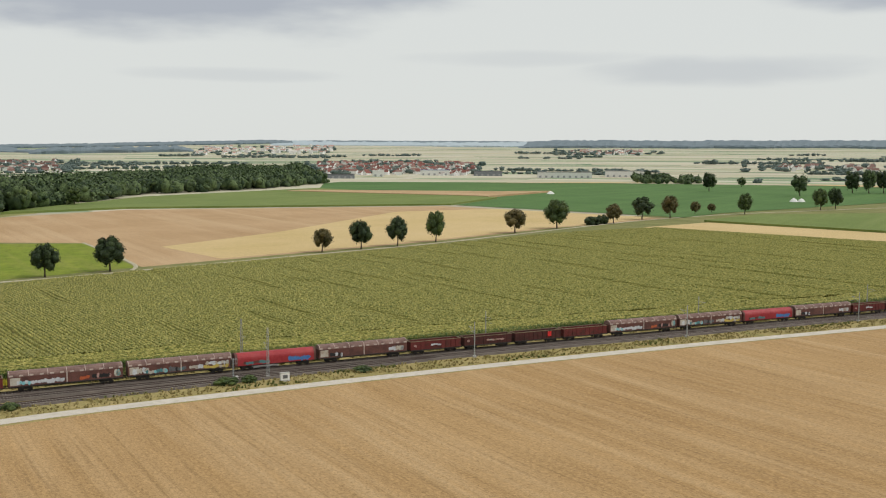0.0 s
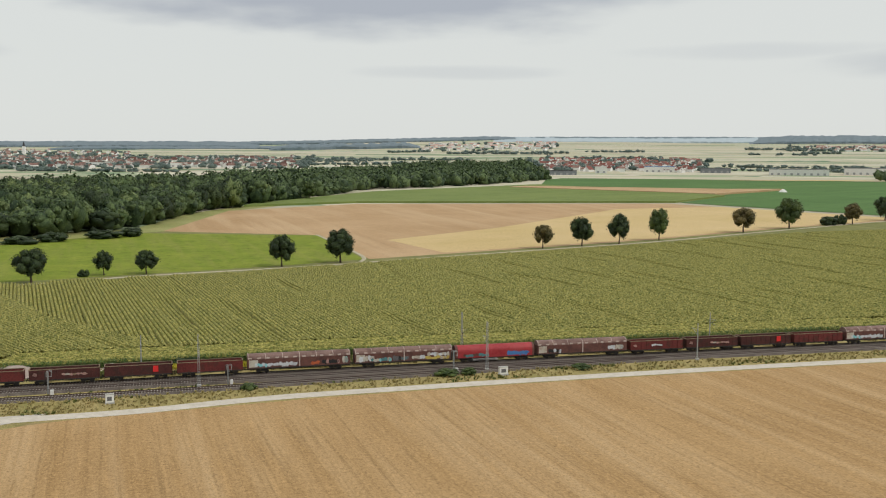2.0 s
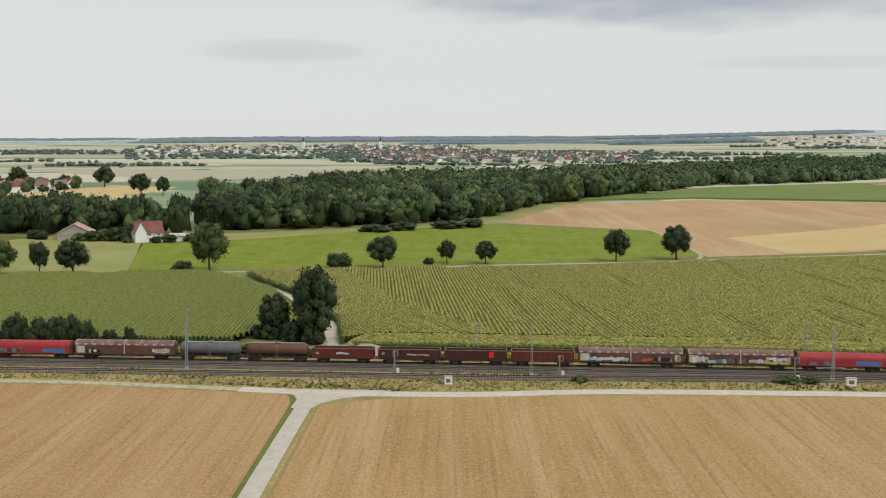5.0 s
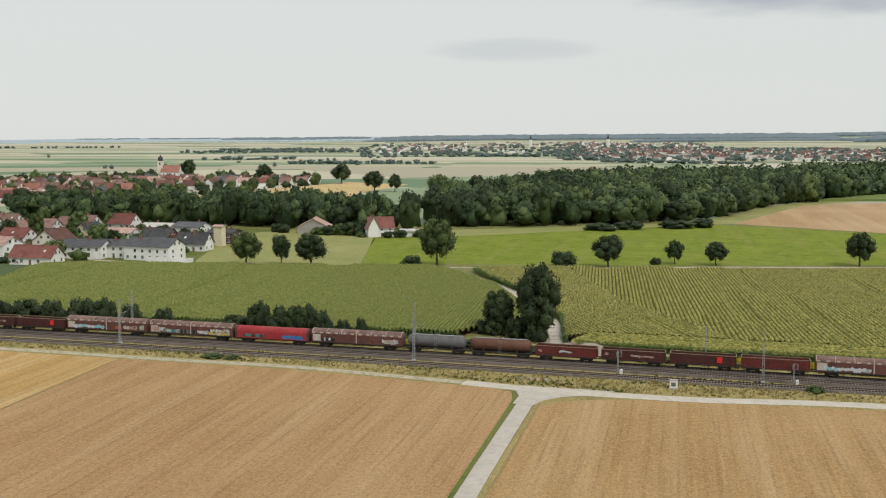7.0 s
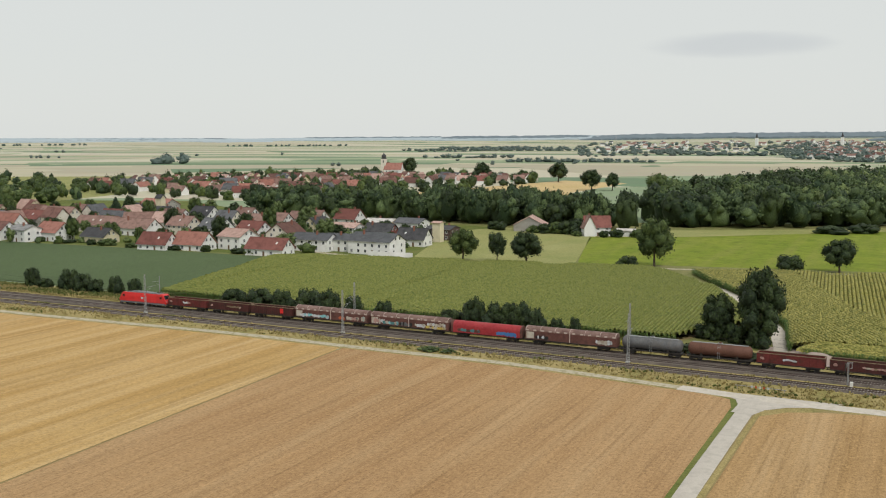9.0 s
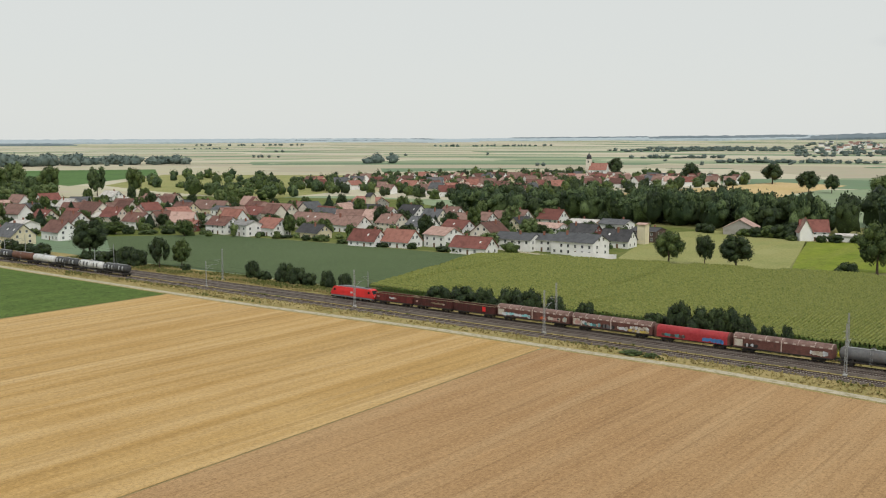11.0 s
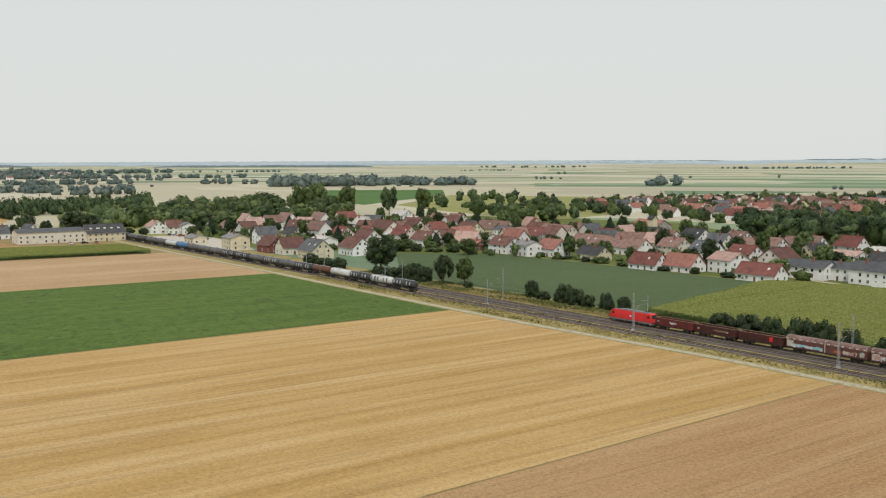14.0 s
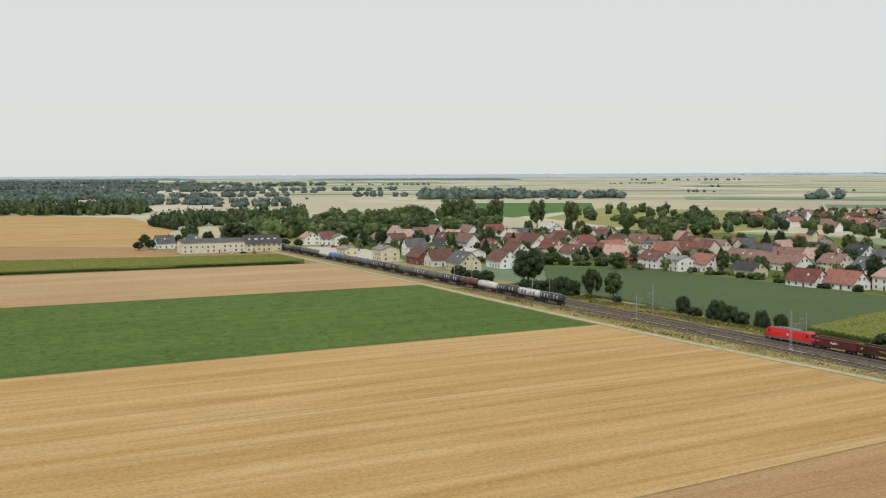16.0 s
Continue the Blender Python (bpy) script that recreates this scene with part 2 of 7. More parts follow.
M["grass"] = field_material("strip_grass", (0.085, 0.125, 0.022), (0.15, 0.17, 0.042), (0.19, 0.185, 0.06), patch=0.15)
M["maize"] = material("maize_tops", (0.062, 0.090, 0.014), (0.45, 0.395, 0.118), 1.1, 0.75, 3, spec=0.2, span=0.13)
M["maize_w"] = material("greener_maize_tops", (0.066, 0.100, 0.018), (0.265, 0.268, 0.072), 1.1, 0.75, 3, spec=0.2, span=0.15)
M["maizeleaf"] = material("maize_leaves", (0.045, 0.10, 0.018), (0.12, 0.18, 0.04), 0.8, 0.6, 4, island=0.3)
M["gravelpath"] = material("pale_gravel", (0.50, 0.45, 0.38), (0.62, 0.565, 0.49), 0.25, 0.9, 12, 0.02, stain=((0.40, 0.35, 0.27), 1.6, 0.35))
M["dirtpath"] = material("beige_dirt", (0.38, 0.335, 0.235), (0.53, 0.475, 0.36), 0.3, 0.95, 10, 0.02, stain=((0.24, 0.215, 0.10), 1.2, 0.6))
M["asphalt"] = material("worn_pale_asphalt", (0.45, 0.41, 0.355), (0.56, 0.51, 0.445), 0.3, 0.85, 14, 0.01, stain=((0.36, 0.33, 0.28), 1.5, 0.35))
M["ballast"] = material("brown_track_ballast", (0.070, 0.057, 0.048), (0.165, 0.135, 0.112), 0.35, 0.95, 14, 0.08, span=0.12)
M["rail"] = material("worn_rail", (0.07, 0.052, 0.045), (0.13, 0.10, 0.088), 2, 0.5, 4, metal=0.3)
M["railrust"] = material("rusty_rail", (0.045, 0.03, 0.025), (0.09, 0.06, 0.048), 3, 0.8, 5)
M["sleeper"] = material("concrete_sleeper", (0.23, 0.20, 0.175), (0.38, 0.345, 0.31), 1.5, 0.9, 8)
M["bark"] = material("tree_bark", (0.06, 0.045, 0.032), (0.13, 0.10, 0.075), 1.5, 0.95, 6, 0.05)
M["soil"] = material("field_margin", (0.23, 0.175, 0.07), (0.33, 0.255, 0.115), 0.3, 0.95, 9, 0.1)
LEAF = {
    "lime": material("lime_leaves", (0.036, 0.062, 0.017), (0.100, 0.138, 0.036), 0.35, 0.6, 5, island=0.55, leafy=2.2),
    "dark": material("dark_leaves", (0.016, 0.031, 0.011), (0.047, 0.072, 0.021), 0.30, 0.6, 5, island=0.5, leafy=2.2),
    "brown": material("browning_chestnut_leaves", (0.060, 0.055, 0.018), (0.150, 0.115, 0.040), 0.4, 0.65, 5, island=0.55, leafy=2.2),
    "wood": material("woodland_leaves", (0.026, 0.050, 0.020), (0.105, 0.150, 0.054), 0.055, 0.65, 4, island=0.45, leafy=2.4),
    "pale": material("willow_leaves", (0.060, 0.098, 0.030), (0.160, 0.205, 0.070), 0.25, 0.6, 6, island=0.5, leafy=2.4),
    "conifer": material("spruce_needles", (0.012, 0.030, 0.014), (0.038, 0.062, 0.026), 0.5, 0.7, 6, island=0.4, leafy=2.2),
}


# ---- mesh helpers ----
def mesh_of(name, verts, faces, mat, mats=None):
    me = bpy.data.meshes.new(name)
    me.from_pydata([tuple(v) for v in verts], [], [tuple(f) for f in faces])
    for x in (mats or [mat]):
        me.materials.append(x)
    return me


def part(name, bm, mat, parent, label=""):
    """Links a bmesh as one mesh object under a thing or a part."""
    me = bpy.data.meshes.new(name)
    bm.to_mesh(me)
    bm.free()
    me.materials.append(mat)
    ob = new(name, me)
    ob.parent = parent
    if label:
        ob["label"] = label
    return ob


def share(name, me, parent, m=Matrix(), label=""):
    ob = new(name, me)
    ob.parent = parent
    ob.matrix_basis = m
    if label:
        ob["label"] = label
    return ob


def box(bm, x0, x1, y0, y1, z0, z1, m=None):
    vs = [bm.verts.new(p) for p in ((x0, y0, z0), (x1, y0, z0), (x1, y1, z0), (x0, y1, z0), (x0, y0, z1), (x1, y0, z1), (x1, y1, z1), (x0, y1, z1))]
    if m is not None:
        for v in vs:
            v.co = m @ v.co
    for f in ((3, 2, 1, 0), (4, 5, 6, 7), (0, 1, 5, 4), (1, 2, 6, 5), (2, 3, 7, 6), (3, 0, 4, 7)):
        bm.faces.new([vs[i] for i in f])
    return vs


def boxes(*bs):
    bm = bmesh.new()
    for b in bs:
        box(bm, *b)
    return bm


def rod(bm, a, b, r0, r1=None, n=6):
    a, b = Vector(a), Vector(b)
    q = (b - a).to_track_quat("Z", "Y")
    r1 = r0 if r1 is None else r1
    ra = [bm.verts.new(a + q @ Vector((math.cos(6.2832 * i / n) * r0, math.sin(6.2832 * i / n) * r0, 0))) for i in range(n)]
    rb = [bm.verts.new(b + q @ Vector((math.cos(6.2832 * i / n) * r1, math.sin(6.2832 * i / n) * r1, 0))) for i in range(n)]
    for i in range(n):
        bm.faces.new((ra[i], ra[(i + 1) % n], rb[(i + 1) % n], rb[i]))
    bm.faces.new(ra[::-1]), bm.faces.new(rb)


def rods(*rs):
    bm = bmesh.new()
    for r in rs:
        rod(bm, *r)
    return bm


def prism(bm, prof, x0, x1):
    """A closed profile of (y, z) pushed along x."""
    a = [bm.verts.new((x0, y, z)) for y, z in prof]
    b = [bm.verts.new((x1, y, z)) for y, z in prof]
    k = len(prof)
    for i in range(k):
        bm.faces.new((a[i], a[(i + 1) % k], b[(i + 1) % k], b[i]))
    bm.faces.new(a[::-1]), bm.faces.new(b)


def thing(name, m, label, category, group=""):
    ob = new(name)
    ob.matrix_basis = m
    return tagged(ob, label, category, group)


# ---- terrain ----
def hill(az):
    return float(np.interp(az, [-100, -75, -50, -45, -30, -20, 0, 12, 60], [37, 43, 48, 48, 56, 68, 78, 106, 111]))


def ground_z(x, y):
    r = math.hypot(x, y)
    s = min(max((r - 1800) / 3000, 0), 1)
    if s == 0:
        return 0.0
    return hill(math.degrees(math.atan2(x, y)) if y > -800 else 60) * s ** 1.4


def build_ground():
    radii = [0] + [30 * 1.055 ** i for i in range(96)]
    radii = [r for r in radii if r < 4850] + [4850]
    k = 240
    vs, fs = [(0, 0, 0)], []
    for r in radii[1:]:
        for i in range(k):
            a = 2 * math.pi * i / k
            x, y = r * math.sin(a), r * math.cos(a)
            z = ground_z(x, y)
            if r > 2600:
                z += 5 * noise.noise((x / 500, y / 500, 0)) * min(1, (r - 2600) / 800)
            vs.append((x, y, z))
    for i in range(k):
        fs.append((0, 1 + (i + 1) % k, 1 + i))
    for j in range(len(radii) - 2):
        for i in range(k):
            a, b = 1 + j * k + i, 1 + j * k + (i + 1) % k
            fs.append((a, b, b + k, a + k))
    ob = new("ground", mesh_of("ground", vs, fs, M["far"]))
    tagged(ob, "wide farmland in straw and green parcels to the hills", "ground", kind="structure")


build_ground()


def track_y(x):
    """Centre line of the far main track."""
    if x > -220:
        return 226.7 + 0.102 * x - 8.726e-5 * x * x
    return 226.7 + 0.102 * -220 - 8.726e-5 * 48400 + 0.1404 * (x + 220)


def track_at(x, off=0.0):
    s = (track_y(x + 0.5) - track_y(x - 0.5))
    k = math.hypot(1, s)
    return Vector((x - off * s / k, track_y(x) + off / k, 0)), math.atan(s)


def sheet(name, pts, mat, z, label, category="field", thick=0.0):
    """A flat parcel of land from its corners."""
    bm = bmesh.new()
    vs = [bm.verts.new((x, y, z)) for x, y in pts]
    f = bm.faces.new(vs)
    f.normal_update()
    if f.normal.z < 0:
        f.normal_flip()
    if z > 1:
        low = [bm.verts.new((x, y, 0)) for x, y in pts]
        for i in range(len(pts)):
            j = (i + 1) % len(pts)
            bm.faces.new((vs[i], low[i], low[j], vs[j]))
        bmesh.ops.recalc_face_normals(bm, faces=bm.faces)
    bmesh.ops.triangulate(bm, faces=[f])
    me = bpy.data.meshes.new(name)
    bm.to_mesh(me)
    bm.free()
    me.materials.append(mat)
    return tagged(new(name, me), label, category, kind="structure")


def ribbon(name, centre, width, mat, z, label, category="path", crown=0.06):
    """A way along a line of points, slightly crowned."""
    pts = [Vector((x, y, 0)) for x, y in centre]
    fine = []
    for i in range(len(pts) - 1):
        p0, p1, p2, p3 = pts[max(i - 1, 0)], pts[i], pts[i + 1], pts[min(i + 2, len(pts) - 1)]
        k = max(2, int((p2 - p1).length / 5))
        for j in range(k):
            t = j / k
            fine.append(0.5 * (2 * p1 + (p2 - p0) * t + (2 * p0 - 5 * p1 + 4 * p2 - p3) * t * t + (3 * p1 - p0 - 3 * p2 + p3) * t ** 3))
    fine.append(pts[-1])
    vs, fs = [], []
    for i, p in enumerate(fine):
        d = (fine[min(i + 1, len(fine) - 1)] - fine[max(i - 1, 0)]).normalized()
        nrm = Vector((-d.y, d.x, 0))
        for u, h in ((-0.5, -0.05), (-0.46, 0), (0, crown), (0.46, 0), (0.5, -0.05)):
            w = width * u * (1 + 0.02 * noise.noise((p.x * 0.2, p.y * 0.2, u * 9)))
            q = p + nrm * w
            vs.append((q.x, q.y, z + h + ground_z(q.x, q.y)))
    for i in range(len(fine) - 1):
        for j in range(4):
            a = i * 5 + j
            fs.append((a, a + 5, a + 6, a + 1))
    ob = new(name, mesh_of(name, vs, fs, mat))
    return tagged(ob, label, category, kind="structure")


PATH_LINE = [(-760, 105), (-583, 127.7), (-507, 138), (-441, 146.6), (-385, 153.2), (-342, 158.6), (-300, 164), (-265, 169), (-232, 175), (-192, 182.5), (-150, 187.5), (-115, 192.4), (-75, 193.4), (-55, 193.6), (-40, 195.6), (-26, 197.9), (0, 205), (47, 211.8), (89, 216.6), (121, 219.6), (175, 223.9), (231, 227), (420, 238), (640, 250)]
SIDE_LINE = [(-60, 194), (-58.6, 186), (-50.3, 131), (-20.3, -60), (0, -200)]


def path_y(x):
    return float(np.interp(x, [p[0] for p in PATH_LINE], [p[1] for p in PATH_LINE]))


def along_path(x0, x1, off, k=14):
    return [(x0 + (x1 - x0) * i / k, path_y(x0 + (x1 - x0) * i / k) + off) for i in range(k + 1)]


def along_track(x0, x1, off, k=16):
    return [tuple(track_at(x0 + (x1 - x0) * i / k, off)[0][:2]) for i in range(k + 1)]


sheet("grassland", [(-420, 196), (-300, 210), (-60, 232), (300, 256), (900, 270), (1000, 900), (400, 700), (40, 640), (-80, 660), (-260, 560), (-500, 480), (-520, 300)], M["hay2"], 0.015, "rough grass between the fields", "ground")
sheet("field_margin", [(-745, -140), (620, -140), (640, 245), (231, 224), (44, 210), (-55, 190), (-117, 188), (-299, 161), (-583, 127), (-745, 106)], M["soil"], 0.02, "brown weedy margins between the near fields", "ground")
sheet("meadow", [(-70, 634), (-90, 655), (-76, 760), (-70, 806), (-30, 910), (0, 905), (-38, 838), (-60, 700)], M["hay"], 0.055, "pale grass strip along the wood", "field")
# verges on both sides of the railway
sheet("verge", along_path(-745, 640, -3.2, 60) + along_track(640, -745, 19, 60), M["verge"], 0.03, "dry grass verge along the railway", "verge")
ribbon("farm_track", PATH_LINE[12:], 4.0, M["gravelpath"], 0.10, "pale gravel farm track beside the railway", "path")
ribbon("farm_track", PATH_LINE[:13], 2.7, M["dirtpath"], 0.10, "beige dirt farm track beside the railway", "path")
ribbon("field_road", SIDE_LINE, 3.2, M["asphalt"], 0.12, "pale asphalt field road between stubble fields", "road")
sheet("road_margin", [(-65, 191), (-61.5, 190), (-60, 184), (-51.9, 131), (-21.9, -60), (-23.2, -60), (-53.2, 131), (-61.6, 184)], M["grass"], 0.05, "green grass strip beside the field road", "verge")
sheet("road_apron", [(-70, 194.5), (-44, 198), (-48, 192.6), (-52.5, 189.6), (-55.4, 185.5), (-56.2, 181), (-60.2, 181), (-60.9, 187), (-62.6, 190.6), (-66, 192.4)], M["asphalt"], 0.09, "pale gravel apron at the road junction", "road")
sheet("road_margin", [(-52, 191), (-56.4, 185), (-48.7, 131), (-18.7, -60), (-17.7, -60), (-47.7, 131), (-55.2, 181), (-46, 191)], M["verge"], 0.05, "weedy brown-green strip beside the field road", "verge")
sheet("stubble_field", [(-54.9, 181), (-47.4, 131), (-17.4, -60), (620, -60)] + along_path(640, -38, -2.9, 30) + [(-46, 190), (-51.5, 186.5)], M["stubble_e"], 0.06, "cut grain field with straw-coloured stubble rows", "field")
sheet("stubble_field", along_path(-157, -70, -2.4) + [(-63.5, 190), (-61.2, 184), (-52.8, 131), (-22.8, -60), (-113, -60), (-130, 56)], M["stubble_w"], 0.06, "brown stubble field with faint rows", "field")
sheet("wheat_field", along_path(-299, -157.5, -2.6) + [(-130.5, 56), (-113.5, -60), (-264, -60)], M["gold"], 0.07, "ripe golden wheat field with pale swaths", "field")
sheet("beet_field", along_path(-437, -300, -2.6) + [(-265, -60), (-414, -60)], M["green"], 0.08, "dark green beet field beside the railway", "field")
sheet("stubble_field", along_path(-566, -438, -2.6) + [(-415, -60), (-411, -120), (-548, -120)], M["tan"], 0.06, "bare pale brown stubble field", "field")
sheet("stubble_field", [(-616, 70), (-700, 45), (-748, 30), (-783, -57), (-800, -130), (-634, -130)], M["stubble_w"], 0.06, "reddish brown stubble field", "field")
sheet("wheat_field", [(-752, 31), (-860, 60), (-955, 79), (-1256, 52), (-1414, -101), (-1420, -230), (-810, -190), (-785, -57)], M["gold"], 0.07, "golden wheat field before a wood", "field")
# north of the railway
sheet("beet_field", [(-262, 214), (-330, 206), (-372, 199), (-410, 196), (-500, 236), (-470, 283), (-384, 300), (-306, 311)], M["beet"], 0.25, "bluish green beet field before the village", "field")
sheet("meadow", [(-186, 364), (-232, 468), (-191, 498), (-82, 622), (22, 594), (39, 462), (1, 441), (-92, 402), (-158, 379)], M["meadow"], 0.06, "bright yellow-green meadow", "field")
sheet("meadow", [(-255, 346), (-310, 455), (-300, 490), (-245, 500), (-232, 470), (-187, 364), (-203, 356)], M["hay"], 0.06, "pale mown meadow beside the houses", "field")
sheet("meadow", [(-233, 470), (-250, 515), (-215, 528), (-156, 575), (-82, 650), (-70, 634), (-82, 623), (-191, 499)], M["hay"], 0.05, "dry grass strip along the wood", "field")
sheet("stubble_field", [(41, 463), (24, 596), (-70, 634), (-40, 840), (71, 936), (365, 918), (470, 690), (400, 652), (330, 620), (212, 547), (134, 508)], M["tan"], 0.06, "wide pale brown stubble field beyond the avenue", "field")
sheet("stubble_field", [(60, 560), (140, 640), (290, 838), (395, 858), (462, 700), (400, 658), (330, 626), (212, 553), (134, 514), (80, 488)], M["tanlight"], 0.10, "bleached straw field beyond the avenue", "field")
sheet("maize_field", [(-30, 894), (-22, 925), (110, 1180), (368, 1411), (488, 1055), (380, 930), (72, 950)], M["maizefar"], 1.8, "distant strip of green maize", "field")
sheet("crop_field", [(490, 1056), (384, 930), (486, 690), (560, 735), (854, 841), (1545, 1500), (504, 1760), (452, 1680), (372, 1412)], M["farcrop"], 0.3, "large green crop field towards the town", "field")
ROW_E, ROW_W, ROW_HEAD = 13.5, 12.0, -83.5     # headings of the maize rows, degrees


# ---- trees ----
ICO = None


def ico():
    global ICO
    if ICO is None:
        bm = bmesh.new()
        bmesh.ops.create_icosphere(bm, subdivisions=2, radius=1)
        bm.verts.ensure_lookup_table()
        ICO = (np.array([v.co[:] for v in bm.verts]), [[v.index for v in f.verts] for f in bm.faces])
        bm.free()
    return ICO


ICO1 = None


def ico_small():
    global ICO1
    if ICO1 is None:
        bm = bmesh.new()
        bmesh.ops.create_icosphere(bm, subdivisions=1, radius=1)
        bm.verts.ensure_lookup_table()
        ICO1 = (np.array([v.co[:] for v in bm.verts]), [[v.index for v in f.verts] for f in bm.faces])
        bm.free()
    return ICO1


def crown_arrays(seed, w, h, z0, lumps, leaves, leaf, shape="round", coarse=False, core=0.85):
    """Leaf masses: lumpy inner clumps and many single tilted leaf sprays round them, with an uneven outline."""
    rg = np.random.RandomState(seed)
    vs, fs = [], []
    iv, jf = ico_small() if coarse else ico()
    cs = []
    for i in range(lumps):
        t = (i + rg.rand()) / lumps
        if shape == "round":
            rad = math.sin(math.pi * min(max(0.16 + 0.72 * t, 0), 1)) ** 0.8
        elif shape == "cone":
            rad = 1.02 - t
        else:
            rad = 0.75 + 0.25 * math.sin(math.pi * t)
        a = i * 2.4 + rg.rand()
        off = rad * (0.30 + 0.22 * rg.rand()) * w
        r = (0.17 + 0.09 * rg.rand()) * w * (0.6 + 0.5 * rad)
        if shape == "cone":
            off, r = rad * 0.22 * w, 0.30 * w * rad + 0.05 * w
        c = np.array((math.cos(a) * off, math.sin(a) * off, z0 + h * (0.14 + 0.74 * t)))
        cs.append((c, r))
    cs.append((np.array((0, 0, z0 + h * 0.5)), w * ((0.26 if core < 1 else 0.36) if shape != "cone" else 0.15)))
    for c, r in cs:
        d = 1 + 0.55 * (rg.rand(len(iv), 1) - 0.5)
        base = len(vs)
        vs.extend((c + iv * d * r * np.array((core, core, core * 0.9))).tolist())
        fs.extend([[base + k for k in f] for f in jf])
    for i in range(leaves):
        c, r = cs[rg.randint(len(cs) - 1)] if len(cs) > 1 else cs[0]
        d = rg.normal(size=3)
        d /= np.linalg.norm(d)
        d[2] = abs(d[2]) * (1 if rg.rand() < 0.75 else -1)
        p = c + d * r * (0.72 + 0.42 * rg.rand())
        u = rg.normal(size=3)
        u -= u.dot(d) * d * 0.6
        u /= np.linalg.norm(u)
        v = np.cross(d + 0.5 * rg.normal(size=3), u)
        v /= np.linalg.norm(v) + 1e-6
        s = leaf * (0.6 + 0.8 * rg.rand())
        base = len(vs)
        vs.extend([(p - u * s).tolist(), (p - v * s * 0.7).tolist(), (p + u * s).tolist(), (p + v * s * 0.7 + d * s * 0.3).tolist()])
        fs.append([base, base + 1, base + 2, base + 3])
    vs = np.array(vs)
    # true to the asked width and height
    vs[:, :2] *= (w / 2) / np.percentile(np.hypot(vs[:, 0], vs[:, 1]), 97)
    top = np.percentile(vs[:, 2], 99)
    vs[:, 2] = z0 + (vs[:, 2] - z0) * h / (top - z0)
    return vs, fs


def trunk_bm(seed, h, z1, r, w):
    rg = random.Random(seed)
    bm = bmesh.new()
    rod(bm, (0, 0, -0.2), (0, 0, 0.4), r * 1.5, r * 1.05, 8)
    rod(bm, (0, 0, 0.4), (rg.uniform(-.2, .2), rg.uniform(-.2, .2), z1), r * 1.05, r * 0.75, 8)
    rod(bm, (0, 0, z1 - 0.1), (rg.uniform(-.5, .5), rg.uniform(-.5, .5), h * 0.8), r * 0.75, r * 0.15, 6)
    for i in range(7):
        a = i * 2.4
        z = z1 + (h - z1) * (0.02 + 0.08 * i)
        rod(bm, (0, 0, z), (math.cos(a) * w * 0.34, math.sin(a) * w * 0.34, z + w * 0.24), r * 0.4, r * 0.08, 5)
    return bm


PROTO = {}


def tree(x, y, h, w, leaf="lime", trunk=None, shape="round", label="", category="tree", variant=0, name="tree", leaves=1500, group=""):
    """A single tree with a tapered trunk, limbs and a leafy crown; like trees share their meshes."""
    key = (leaf, shape, variant)
    if key not in PROTO:
        z0 = 2.4
        v, f = crown_arrays(hash_of(key), 10.0, 10.6, z0, 20, int(leaves * 1.8), 0.30, shape, True)
        PROTO[key] = mesh_of("crown", v, f, LEAF[leaf])
        PROTO[key].polygons.foreach_set("use_smooth", [True] * len(f))
        bm = trunk_bm(variant, 13, 3.4, 0.32, 10)
        me = bpy.data.meshes.new("trunk")
        bm.to_mesh(me)
        bm.free()
        me.materials.append(M["bark"])
        PROTO[key + ("t",)] = me
    ob = thing(name, pose(x, y, ground_z(x, y), 0, 0, (x * 37 + y * 91) % 360) @ Matrix.Diagonal((w / 10, w / 10, h / 13, 1)), label, category, group)
    share("trunk", PROTO[key + ("t",)], ob)
    share("crown", PROTO[key], ob)
    return ob


def hash_of(key):
    return sum(ord(c) * (i + 3) for i, c in enumerate(str(key))) % 99991


def bush(x, y, h, w, leaf="dark", label="dark green bush beside the railway", group="", variant=0):
    key = ("bush", leaf, variant)
    if key not in PROTO:
        v, f = crown_arrays(hash_of(key), 6.0, 5.6, -0.9, 15, 1500, 0.22, "round", True, 1.0)
        PROTO[key] = mesh_of("bush", v, f, LEAF[leaf])
        PROTO[key].polygons.foreach_set("use_smooth", [True] * len(f))
    ob = new("bush", PROTO[key])
    ob.matrix_basis = pose(x, y, 0, 0, 0, (x * 53 + y * 17) % 360) @ Matrix.Diagonal((w / 4.6, w / 4.6, h / 4.7, 1))
    return tagged(ob, label, "bush", group)


GROVE_PROTO = {}


